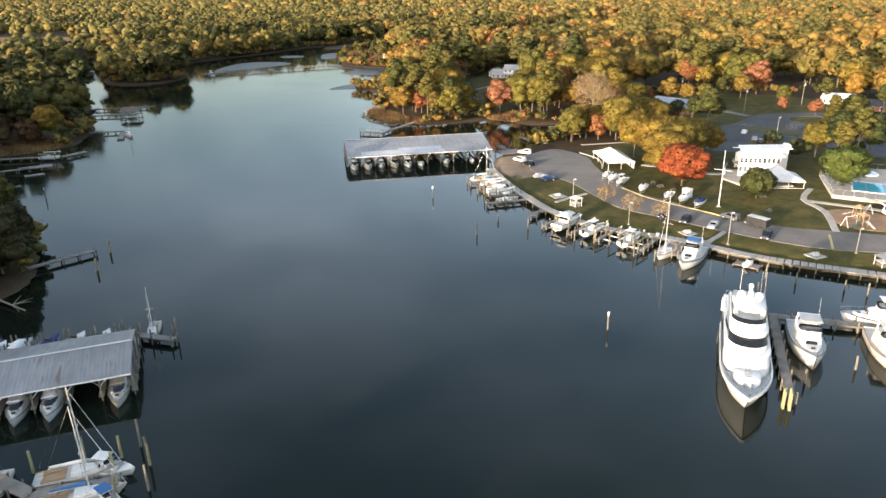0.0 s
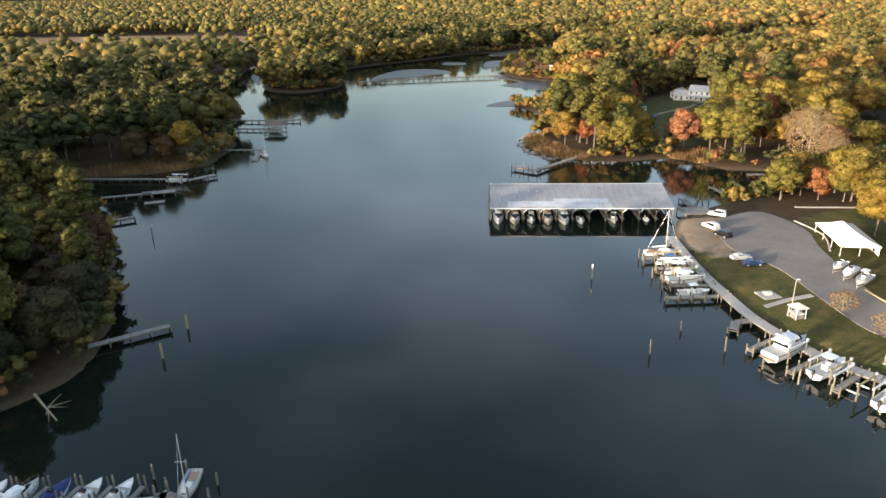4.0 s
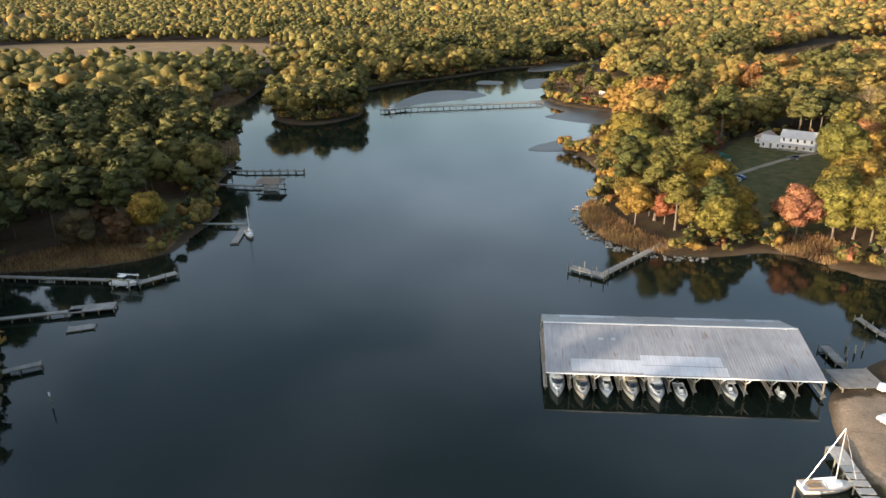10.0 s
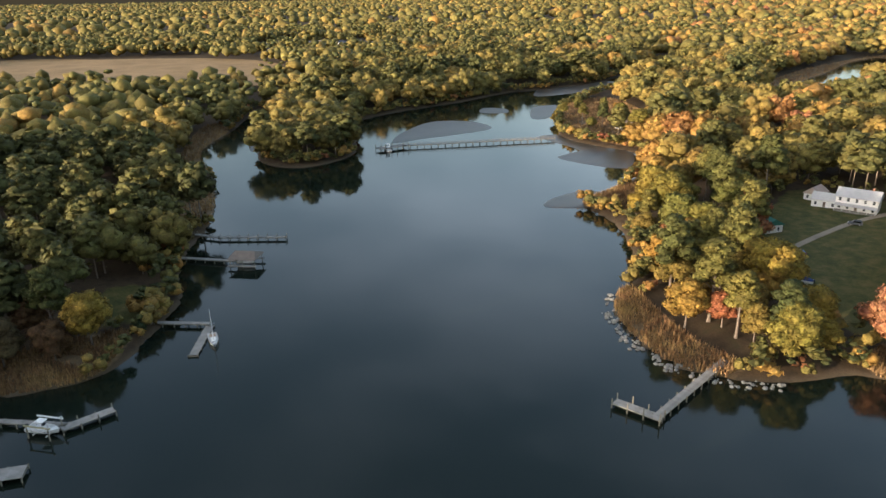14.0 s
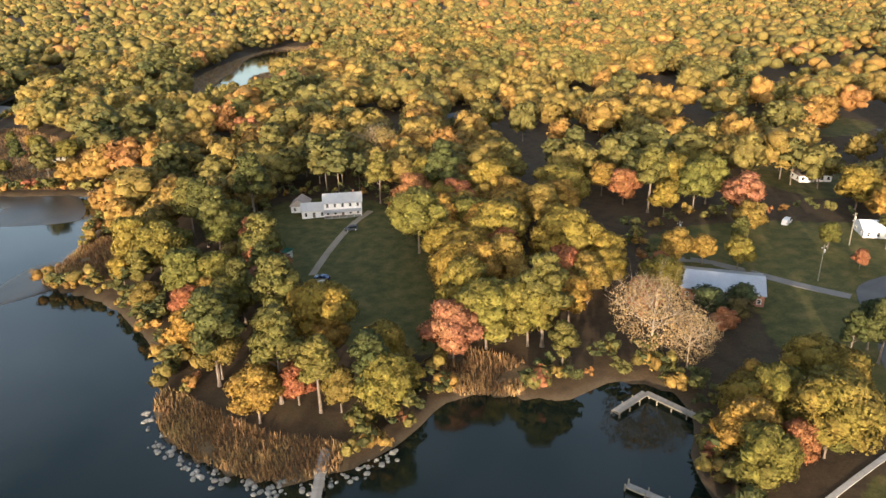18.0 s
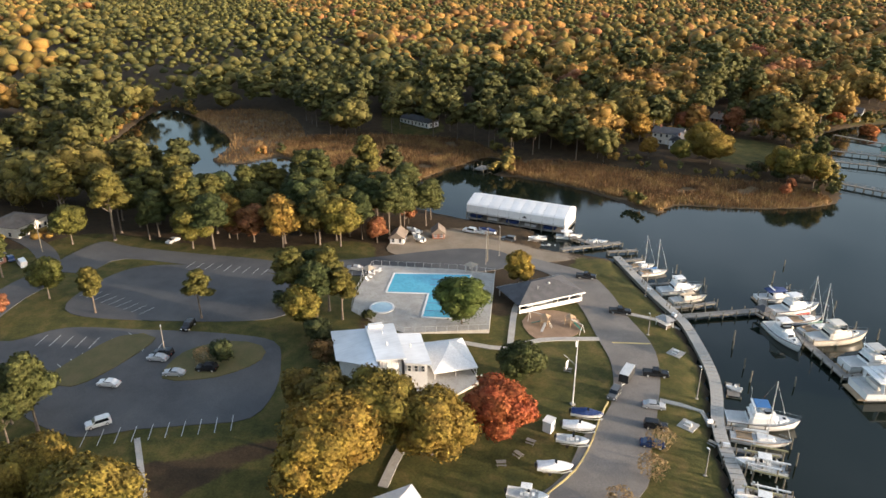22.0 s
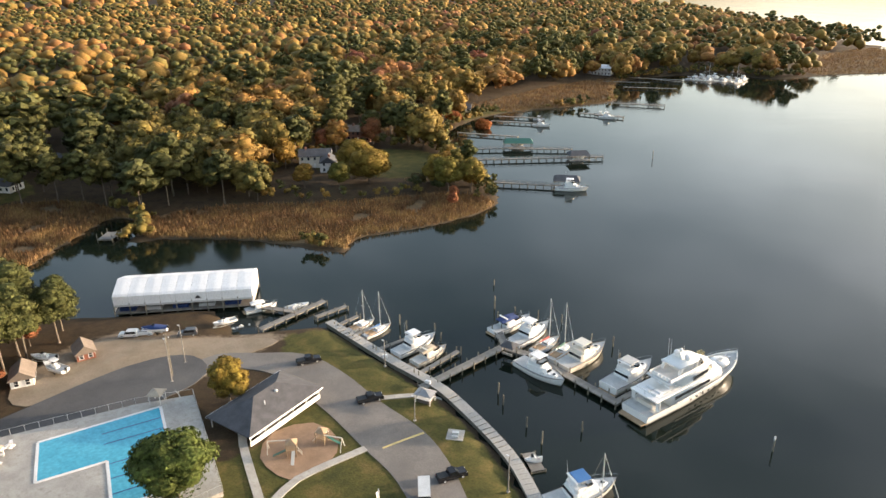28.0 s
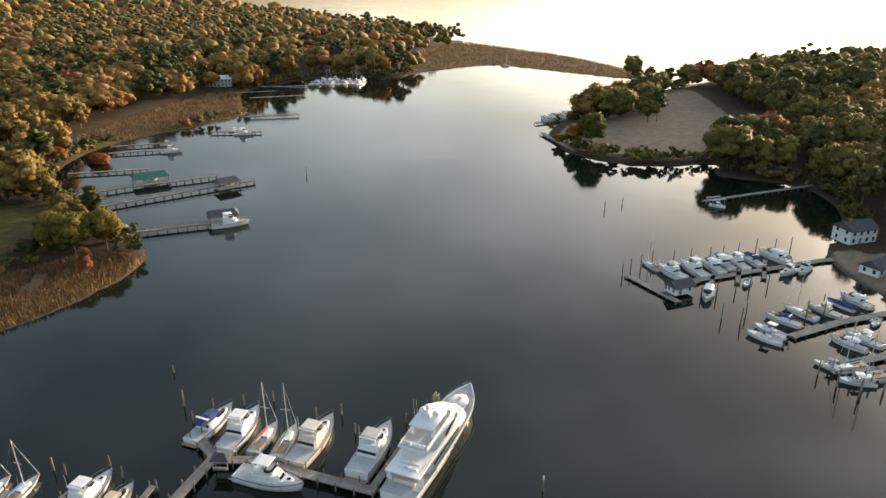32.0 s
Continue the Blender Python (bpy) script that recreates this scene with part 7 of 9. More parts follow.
def flagpole():
    t = thing("flagpole", "white nautical flagpole with yardarm and gaff", "flagpole", on(71.8, 183.6))
    part("pole", MB().tube((0, 0, 0), (0, 0, 15.5), 0.16, 0.07, 10), WHITE, t)
    part("yardarm", MB().beam((-2.0, 1.2, 10.2), (2.0, -1.2, 10.2), 0.1, 0.1), WHITE, t)
    part("gaff", MB().tube((0, 0, 9.6), (1.6, 2.0, 11.6), 0.06, 0.04, 6), WHITE, t)
    part("flag", MB().loft([[(0.9 + 0.12 * math.sin(k), 1.1 + 0.2 * k, 10.6 - 0.1 * k), (0.9 + 0.2 * math.sin(k + 1), 1.15 + 0.18 * k, 8.9 - 0.1 * k)] for k in range(5)], closed=False, caps=False), CANVASWHITE, t, "limp pale flag")
    part("flag", MB().loft([[(0.05, 0.05 + 0.15 * k, 15.2), (0.1 * math.sin(k), 0.05 + 0.12 * k, 13.9)] for k in range(4)], closed=False, caps=False), CANVASWHITE, t, "limp flag at the top")
    for dx, dy in ((-2, 1.2), (2, -1.2)):
        part("stay", MB().tube((dx, dy, 10.2), (dx * 0.4, dy * 0.4, 0.2), 0.015, 0.015, 3), CHROME, t)
    part("base", MB().box(0, 0, 0, 0.9, 0.9, 0.25), CONCRETE, t)


flagpole()


def pole_lamp(x, y, h=7.5, arm=True, label="wooden lamp pole on the lawn"):
    t = thing("lamp_post", label, "lamp post", on(x, y), "lamp posts")
    part("pole", MB().tube((0, 0, -0.2), (0, 0, h), 0.14, 0.09, 8), WOOD if arm else ALU, t)
    part("lamp_head", MB().box(0.35, 0, h - 0.2, 0.7, 0.28, 0.14, 0, 0.8), CANVASWHITE, t)
    part("base", MB().box(0, 0, 0, 0.5, 0.5, 0.2), CONCRETE, t)


for x, y, h in [(64.9, 157, 8), (33.6, 191, 7), (110, 136.5, 7), (149, 163, 10), (144, 170, 11), (91, 150, 6), (120, 262, 8), (45, 172, 6), (235, -60, 6)]:
    pole_lamp(x, y, h)


def utility_pole(x, y, h=11):
    t = thing("utility_pole", "wooden utility pole with crossarm", "utility pole", on(x, y), "utility poles")
    part("pole", MB().tube((0, 0, -0.3), (0, 0, h), 0.17, 0.12, 8), PILE, t)
    part("crossarm", MB().beam((-1.2, 0, h - 0.8), (1.2, 0, h - 0.8), 0.12, 0.14), PILE, t)
    part("transformer", MB().tube((0.35, 0, h - 2.4), (0.35, 0, h - 1.4), 0.28, 0.28, 10), DECKGREY, t)
    for a in (-1.0, 0, 1.0):
        part("insulator", MB().tube((a, 0, h - 0.72), (a, 0, h - 0.5), 0.06, 0.04, 6), CANVASWHITE, t)


for x, y in [(146, 168.5), (130, 320), (160, 330), (112, 356), (200, 296)]:
    utility_pole(x, y)


def kiosk(x, y, ang, w, d, h, label, roof, wall=None):
    t = thing("kiosk", label, "kiosk", on(x, y, 0, ang))
    for a in (-w / 2, w / 2):
        for b in (-d / 2, d / 2):
            part("post", MB().box(a, b, 0, 0.12, 0.12, h), WHITE, t)
    part("roof", MB().add([(-w / 2 - 0.4, -d / 2 - 0.4, h), (w / 2 + 0.4, -d / 2 - 0.4, h), (w / 2 + 0.4, d / 2 + 0.4, h), (-w / 2 - 0.4, d / 2 + 0.4, h), (0, 0, h + 0.8)], [(0, 1, 4), (1, 2, 4), (2, 3, 4), (3, 0, 4), (3, 2, 1, 0)]), roof, t)
    part("counter", MB().box(0, 0, 0, w * 0.8, d * 0.8, 1.0), wall or WOOD, t)
    part("shelf", MB().box(0, 0, 1.0, w * 0.95, d * 0.95, 0.08), WHITE, t)


kiosk(34, 188, 30, 2.2, 2.2, 2.4, "small pale-roofed kiosk on the lawn", CREAM)
kiosk(93.5, 143, 10, 3.4, 2.4, 2.2, "small metal-roofed shelter by the dock", TIN, BROWNSHINGLE)
for x, y, s in [(81.6, 149, 3.4), (58, 165, 3.4), (30.4, 198, 4.0)]:
    t = thing("grill_pad", "square concrete pad with a metal table", "pad", on(x, y, 0.04, 25), "concrete pads")
    part("slab", MB().box(0, 0, -0.1, s, s, 0.18), CONCRETE, t)
    part("table", MB().box(0, 0, 0.08, 1.4, 0.8, 0.7, 0, 0.9), ALU, t)
    part("bench", MB().box(0, 0.9, 0.08, 1.4, 0.3, 0.4), ALU, t)
for x, y, a in [(61, 202, 20), (63.5, 198, 40), (60, 206, 70), (86, 190, 10), (83, 178, 50), (52, 164, 20)]:
    t = thing("picnic_table", "weathered wooden picnic table on the grass", "table", on(x, y, 0, a), "picnic tables")
    part("top", MB().box(0, 0, 0.72, 1.8, 0.75, 0.06), WOOD, t)
    for s in (-0.65, 0.65):
        part("seat", MB().box(0, s, 0.43, 1.8, 0.26, 0.05), WOOD, t)
    for s in (-0.7, 0.7):
        part("leg", MB().beam((s, -0.65, 0), (s, 0.3, 0.74), 0.08, 0.08).beam((s, 0.65, 0), (s, -0.3, 0.74), 0.08, 0.08), WOOD, t)
for k in range(10):
    t = thing("folding_chair", "white folding chair on the clubhouse patio", "chair", pose(87.2 - 0.25 * (k // 5), 197.4 + 1.0 * k, 2.5, 0, 0, 180), "patio chairs")
    part("seat", MB().box(0, 0, 0.43, 0.45, 0.45, 0.05), WHITE, t)
    part("backrest", MB().box(-0.22, 0, 0.48, 0.05, 0.45, 0.42), WHITE, t)
    for a in (-0.2, 0.2):
        for b in (-0.2, 0.2):
            part("leg", MB().box(a, b, 0, 0.04, 0.04, 0.43), WHITE, t)
single("storage_box", MB().box(0, 0, 0, 1.8, 2.2, 2.4, 0, 0.97).prism([(-1, -1.2), (1, -1.2), (1, 1.2), (-1, 1.2)], 2.4, 2.5), WHITE, "white storage cabin by the trailer row", "cabin", m=on(66, 192.6, 0, 35))
for p in [(15.5, 216), (39, 169.5), (97, 137.2), (50, 162.6), (57, 160.4), (112, 134)]:
    single("dock_box", MB().box(0, 0, 0, 1.2, 0.6, 0.6).box(0, 0, 0.6, 1.26, 0.66, 0.08, 0, 0.9), CANVASWHITE, "white dock locker on the boardwalk", "locker", "dock lockers", m=pose(p[0], p[1], 1.5, 0, 0, random.uniform(0, 90)))


def make_car(key, mat, L=4.6, W=1.8, H=1.45, kind_="sedan"):
    prof = {"sedan": [(-0.5, 0.55), (-0.47, 0.92), (-0.36, 0.98), (-0.24, 1.42), (0.06, 1.45), (0.22, 1.0), (0.46, 0.86), (0.5, 0.55)], "suv": [(-0.5, 0.6), (-0.49, 1.1), (-0.44, 1.68), (-0.3, 1.76), (0.08, 1.74), (0.22, 1.15), (0.47, 1.0), (0.5, 0.6)],
            "pickup": [(-0.5, 0.65), (-0.5, 1.15), (-0.14, 1.15), (-0.12, 1.8), (0.08, 1.85), (0.2, 1.2), (0.47, 1.08), (0.5, 0.65)], "van": [(-0.5, 0.55), (-0.5, 1.9), (-0.45, 2.1), (0.2, 2.1), (0.34, 1.3), (0.48, 1.0), (0.5, 0.6), (0.5, 0.55)]}[kind_]
    body = MB()
    side = [(x * L, z) for x, z in prof] + [(0.5 * L, 0.28), (-0.5 * L, 0.28)]
    rings = [[(x, y * (1.0 if z < 1.05 else 0.84), z) for x, z in side] for y in (-W / 2, -W * 0.3, W * 0.3, W / 2)]
    body.loft(rings)
    a, b = (-0.26, 0.19) if kind_ == "sedan" else (-0.42, 0.19) if kind_ == "suv" else (-0.1, 0.18) if kind_ == "pickup" else (0.0, 0.32)
    top = prof[4][1] if kind_ != "van" else 1.9
    glass = MB()
    for s in (-1, 1):
        yy = W / 2 * 0.93 * s
        glass.add([(a * L, yy * 1.0, 1.02), (b * L, yy, 1.02), ((b - 0.1) * L, yy * 0.93, top - 0.1), ((a + 0.05) * L, yy * 0.93, top - 0.1)], [(0, 1, 2, 3) if s < 0 else (3, 2, 1, 0)])
    zs = prof[5][1] + 0.04
    glass.add([(0.215 * L, -W * 0.4, zs), (0.215 * L, W * 0.4, zs), (0.085 * L, W * 0.36, top - 0.06), (0.085 * L, -W * 0.36, top - 0.06)], [(0, 1, 2, 3)]) if kind_ != "van" else None
    glass.v = [(x + (0.03 if abs(y) < W * 0.41 else 0), y * 1.03, z + 0.02) for x, y, z in glass.v]
    ps = [("body", body, mat, "", None, False), ("window", glass, DARKGLASS, "", "body", False)]
    for x in (-0.31, 0.31):
        for y in (-W / 2 + 0.08, W / 2 - 0.08):
            ps.append(("wheel", MB().tube((x * L, y - 0.12, 0.33), (x * L, y + 0.12, 0.33), 0.34, 0.34, 14), BLACK, "", None, False))
            ps.append(("rim", MB().tube((x * L, y - 0.13, 0.33), (x * L, y + 0.13, 0.33), 0.2, 0.2, 10), ALU, "", None, False))
    ps += [("headlight", MB().box(0.49 * L, W * 0.34, 0.68, 0.08, 0.35, 0.16), CANVASWHITE, "", "body", False), ("headlight", MB().box(0.49 * L, -W * 0.34, 0.68, 0.08, 0.35, 0.16), CANVASWHITE, "", "body", False),
           ("tail_light", MB().box(-0.495 * L, W * 0.36, 0.8, 0.06, 0.25, 0.16), REDPAINT, "", "body", False), ("tail_light", MB().box(-0.495 * L, -W * 0.36, 0.8, 0.06, 0.25, 0.16), REDPAINT, "", "body", False)]
    if kind_ == "pickup":
        ps.append(("truck_bed", MB().box(-0.32 * L, 0, 1.16, L * 0.33, W * 0.82, 0.03), BLACK, "", "body", False))
    kind(key, ps)


def paint(name, c):
    return surface(name, c, tuple(v * 1.1 for v in c), 0.5, 6, 0.25, 0.1)


P_WHITE, P_BLACK, P_SILVER, P_BLUE, P_RED, P_GREY = paint("white_car_paint", (0.7, 0.7, 0.69)), paint("black_car_paint", (0.012, 0.012, 0.014)), paint("silver_car_paint", (0.38, 0.39, 0.4)), paint("blue_car_paint", (0.02, 0.04, 0.11)), paint("red_car_paint", (0.12, 0.012, 0.012)), paint("grey_car_paint", (0.10, 0.105, 0.11))
for key, mt, kd, L, W in [("white_suv", P_WHITE, "suv", 4.8, 1.95), ("black_pickup", P_BLACK, "pickup", 5.7, 2.0), ("silver_sedan", P_SILVER, "sedan", 4.7, 1.82), ("blue_sedan", P_BLUE, "sedan", 4.7, 1.82), ("red_sedan", P_RED, "sedan", 4.5, 1.8), ("white_sedan", P_WHITE, "sedan", 4.7, 1.82), ("grey_suv", P_GREY, "suv", 4.7, 1.9), ("black_suv", P_BLACK, "suv", 4.7, 1.9), ("tan_pickup", paint("tan_car_paint", (0.42, 0.38, 0.3)), "pickup", 5.6, 2.0), ("white_van", P_WHITE, "van", 5.4, 2.0)]:
    make_car(key, mt, L, W, kind_=kd)
CAR_WORDS = dict(white_suv="white sport utility car", black_pickup="black pickup truck", silver_sedan="silver saloon car", blue_sedan="dark blue saloon car", red_sedan="dark red saloon car", white_sedan="white saloon car", grey_suv="grey sport utility car", black_suv="black sport utility car", tan_pickup="tan pickup truck", white_van="white van")
for key, x, y, a, where in [("black_pickup", 125, 146.4, 238, "parked on the waterfront drive"), ("black_pickup", 103, 150, 238, "parked on the waterfront drive"), ("black_pickup", 75, 160, 238, "parked on the waterfront drive"), ("silver_sedan", 65.2, 168, 235, "parked on the waterfront drive"), ("black_suv", 59.4, 172, 235, "parked behind small trees"),
                            ("blue_sedan", 55, 176.2, 235, "parked behind small trees"), ("grey_suv", 71.4, 173.6, 128, "hitched before a black trailer"), ("white_suv", 25.4, 252.4, 160, "parked by the shed"), ("white_suv", 22.6, 240.6, 130, "parked on the sandy edge"), ("black_suv", 25, 234, 130, "parked on the sandy edge"), ("silver_sedan", 27.4, 218, 20, "parked by the lawn"),
                            ("blue_sedan", 29.4, 214.4, 20, "parked by the lawn"), ("white_suv", 99, 275, 100, "parked in the car park"), ("white_sedan", 112.6, 273.6, 60, "parked in the car park"), ("silver_sedan", 111.4, 260.4, 65, "parked in the car park"), ("black_suv", 110.6, 253.6, 65, "parked in the car park"), ("black_suv", 120.6, 262.4, 60, "parked in the car park"), ("black_suv", 131, 256.4, 150, "parked in the car park"),
                            ("silver_sedan", 119, 263.6, 60, "parked in the car park"), ("white_suv", 171.4, 163.2, 40, "parked near the white hall"), ("white_sedan", 169, 160.6, 40, "parked near the white hall"), ("grey_suv", 160, 154.2, 45, "parked near the white hall"), ("silver_sedan", 151.6, 209, 60, "parked behind the pool"), ("white_suv", 7, 395.4, 150, "parked on the farmhouse lawn"), ("grey_suv", 32.4, 432, 165, "parked before the farmhouse"),
                            ("blue_sedan", 9.6, 399.6, 140, "parked on the farmhouse lawn"), ("white_van", 161, 353, 20, "parked behind the lawn"), ("white_sedan", 197, 258, 130, "parked on the service road"), ("silver_sedan", 226, 22, 60, "parked by the point house"), ("white_van", 190, 300, 20, "parked by a ranch house"), ("blue_sedan", 196, 304, 20, "parked by a ranch house")]:
    spawn(key, "car" if "pickup" not in key else "pickup_truck", CAR_WORDS[key] + " " + where, "car", on(x, y, 0.16 if 20 < x < 180 and y < 320 else 0.03, a), "parked cars")


def trailer(x, y, a, kindname=None, label="galvanised boat trailer with two wheels", box=False):
    t = thing("trailer", label, "trailer", on(x, y, 0.15, a), "trailers")
    part("frame", MB().beam((-2.2, -0.7, 0.5), (1.4, -0.7, 0.5), 0.09, 0.1).beam((-2.2, 0.7, 0.5), (1.4, 0.7, 0.5), 0.09, 0.1).beam((1.4, -0.7, 0.5), (3.2, 0, 0.5), 0.09, 0.1).beam((1.4, 0.7, 0.5), (3.2, 0, 0.5), 0.09, 0.1).beam((-1.8, -0.8, 0.5), (-1.8, 0.8, 0.5), 0.09, 0.1), ALU, t)
    for y2 in (-0.95, 0.95):
        part("wheel", MB().tube((-0.9, y2 - 0.09, 0.3), (-0.9, y2 + 0.09, 0.3), 0.3, 0.3, 12), BLACK, t)
    part("jockey_stand", MB().tube((3.0, 0, 0), (3.0, 0, 0.55), 0.05, 0.05, 6), ALU, t)
    if box:
        part("box_body", MB().box(-0.4, 0, 0.55, 5.2, 2.1, 2.0), BLACK, t)
        part("box_roof", MB().box(-0.4, 0, 2.55, 5.2, 2.1, 0.08), ALU, t)
    if kindname:
        c, s = math.cos(radians(a)), math.sin(radians(a))
        boat(kindname, (x - 3 * c, y - 3 * s), (x + 3 * c, y + 3 * s), "parked on a trailer", hz(x, y) + 1.05, fit=False)


trailer(75.6, 167.6, 128, None, "black enclosed box trailer", True)
for x, y, a, k in [(66.4, 183.6, -125, "covered_blue"), (63.4, 187.4, -125, "covered_white"), (60.2, 190.8, -125, "skiff_white"), (54.8, 197.8, -115, "covered_white"), (47.4, 213.6, -125, "skiff_white"), (48.6, 209.8, -125, "covered_white"), (50.2, 205.8, -125, "console_white"),
                   (167.4, 158.6, 40, "covered_blue"), (169, 183, 10, "console_white"), (6.4, 374, 160, "covered_blue"), (155, 142, 60, "skiff_teal"), (157, 145, 70, "skiff_white"), (-82, 24, 200, "express_white"), (-84, 34, 190, "skiff_white"), (176, 182, 30, "skiff_white")]:
    trailer(x, y, a, k)
for k in range(5):
    single("kayak", MB().loft([[(x, w * math.cos(a), 0.15 + 0.15 * math.sin(a)) for a in [q * math.pi / 4 for q in range(8)]] for x, w in ((-2, 0.03), (-1, 0.3), (0, 0.36), (1, 0.3), (2, 0.03))]), (CANVASWHITE, surface("kayak_teal", (0.05, 0.3, 0.32), (0.08, 0.38, 0.4), 0.5, 8, 0.4), YELLOW)[k % 3], "small kayak lying on the grass", "kayak", "kayaks", m=on(150 + 1.5 * k, 138.5 + 0.9 * k, 0.05, 40 + 11 * k))
# floating work platform between shed and shore
pier("landing", [(16, 255), (24, 257.5)], 7.0, "pale concrete landing behind the shed", 1.6)
pier("ramp_dock", [(19, 263), (17, 270)], 2.0, "small dark jetty behind the shed", 1.0, tall=0.6)
pier("ramp_dock", [(37, 273), (30, 280), (27, 287)], 1.4, "narrow old plank walk in the cove", 0.8, tall=0.6)
lone_piles([(21, 268), (23, 270), (22, 273), (25, 272)], 2.0, "dark short pile in the cove")
strip("kerb", [(50, 203), (54, 194), (60, 186.5), (66, 180.6), (70, 176)], 0.3, YELLOW, "faded yellow timber kerb along the drive", 0.3, "kerb")
strip("kerb", [(48.5, 226), (49.5, 238), (45, 250)], 0.3, CONCRETE, "raised concrete kerb along the drive", 0.3, "kerb")
gable_house(171, 189, -30, 6, 4.5, 2.8, 1.6, WHITE, BROWNSHINGLE, "small cream cabin under the pines", 1, False, name="cabin", category="cabin")
gable_house(171, 175, -20, 5, 4, 2.6, 1.5, surface("redwood", (0.2, 0.07, 0.04), (0.28, 0.1, 0.06), 0.5, 8, 0.8), BROWNSHINGLE, "small red shed at the yard's edge", 1, False, name="shed", category="shed")
pier("landing", [(246, 122), (242, 128)], 5.0, "old jetty with a raised hut frame in the marsh creek", 1.2, tall=1.5)

# ---- trees ----
def ball_points(fine):
    """A unit icosphere: 12 corners and 20 faces, or 42 and 80."""
    bm = bmesh.new()
    bmesh.ops.create_icosphere(bm, subdivisions=2 if fine else 1, radius=1.0)
    v, f = np.array([q.co[:] for q in bm.verts]), np.array([[q.index for q in t.verts] for t in bm.faces])
    bm.free()
    return v, f


BALLS = {True: ball_points(True), False: ball_points(False)}


def crown_lobes(rng, kind, h, r, n):
    """Rows x, y, z, radius, flatness: the rounded boughs that make up a crown of radius r on a tree h high."""
    out = []
    for k in range(n):
        f = (k + 0.5) / n
        a = k * 2.4 + rng.uniform(-0.45, 0.45)
        if kind == "pine":
            z = h * (0.46 + 0.47 * f ** 0.8)
            rad = r * (1.0 - 0.72 * f ** 1.5) * rng.uniform(0.45, 0.92)
            out.append((math.cos(a) * rad * 0.8, math.sin(a) * rad * 0.8, z, r * rng.uniform(0.34, 0.52) * (1.08 - 0.35 * f), rng.uniform(0.5, 0.72)))
        elif kind == "high":
            zc = 1.0 - 1.75 * f
            rad = math.sqrt(max(0.0, 1 - zc * zc)) * rng.uniform(0.7, 1.15)
            out.append((math.cos(a) * rad * r * 0.68, math.sin(a) * rad * r * 0.68, h * (0.66 + 0.22 * zc + rng.uniform(-0.03, 0.03)), r * rng.uniform(0.24, 0.4), rng.uniform(0.6, 0.85)))
        else:
            zc = 1.0 - 1.62 * f
            rad = math.sqrt(max(0.0, 1 - zc * zc)) * rng.uniform(0.72, 1.22)
            lr = r * rng.uniform(0.3, 0.48) * (1.0 if n > 12 else 1.15 if n > 5 else 1.5)
            out.append((math.cos(a) * rad * r * 0.64, math.sin(a) * rad * r * 0.64, h * (0.55 + 0.29 * zc + rng.uniform(-0.05, 0.05)), lr, rng.uniform(0.66, 0.95)))
    if n > 5:
        out.append((0, 0, h * (0.66 if kind == "pine" else 0.56), r * (0.34 if kind == "pine" else 0.72), 1.1))
    return np.array(out)


def crown_body(rng, L, fine, shrink=0.94):
    """Uneven closed boughs, one island each."""
    v, f = BALLS[fine]
    vs, fs = [], []
    for k, (x, y, z, lr, flat) in enumerate(L):
        w = v * rng.uniform(0.76, 1.18, (len(v), 1))
        vs.append(w * np.array((lr, lr, lr * flat)) * shrink + np.array((x, y, z)))
        fs.append(f + k * len(v))
    return np.concatenate(vs), np.concatenate(fs)


def crown_points(rng, L, n):
    """Leaf clumps on the outside of the boughs: their centres and outward directions."""
    m = n * 3
    pick = rng.choice(len(L), m, p=L[:, 3] ** 2 / (L[:, 3] ** 2).sum())
    d = rng.normal(size=(m, 3))
    d[:, 2] += 0.3
    d /= np.linalg.norm(d, axis=1)[:, None]
    c = L[pick, :3] + d * (L[pick, 3] * rng.uniform(0.88, 1.2, m))[:, None] * np.stack([np.ones(m), np.ones(m), L[pick, 4]], 1)
    buried = np.zeros(m, bool)
    for k, (x, y, z, lr, flat) in enumerate(L):
        e = (c - np.array((x, y, z))) / np.array((lr, lr, lr * flat))
        buried |= (np.linalg.norm(e, axis=1) < 0.8) & (pick != k)
    keep = np.flatnonzero(~buried)[:n]
    return c[keep], d[keep]


def leaf_cards(rng, c, d, size):
    """Small three-cornered leaf clumps at c, facing mostly along d."""
    n = len(c)
    nrm = d + rng.normal(scale=0.45, size=(n, 3))
    nrm /= np.linalg.norm(nrm, axis=1)[:, None]
    a = np.cross(nrm, rng.normal(size=(n, 3)))
    a /= np.linalg.norm(a, axis=1)[:, None]
    b = np.cross(nrm, a)
    s = size * rng.uniform(0.55, 1.35, (n, 1))
    return np.stack([c + a * s, c - a * s * 0.6 + b * s * 0.9, c - a * s * 0.6 - b * s * 0.9], 1)


def crown_normals(c, d, h):
    out = (c - np.array((0, 0, h * 0.5))) / np.array((h * 0.34, h * 0.34, h * 0.45))
    out /= np.linalg.norm(out, axis=1)[:, None] + 1e-6
    m = 0.62 * d + 0.35 * out + np.random.RandomState(len(c)).normal(scale=0.42, size=c.shape)
    return m / (np.linalg.norm(m, axis=1)[:, None] + 1e-6)


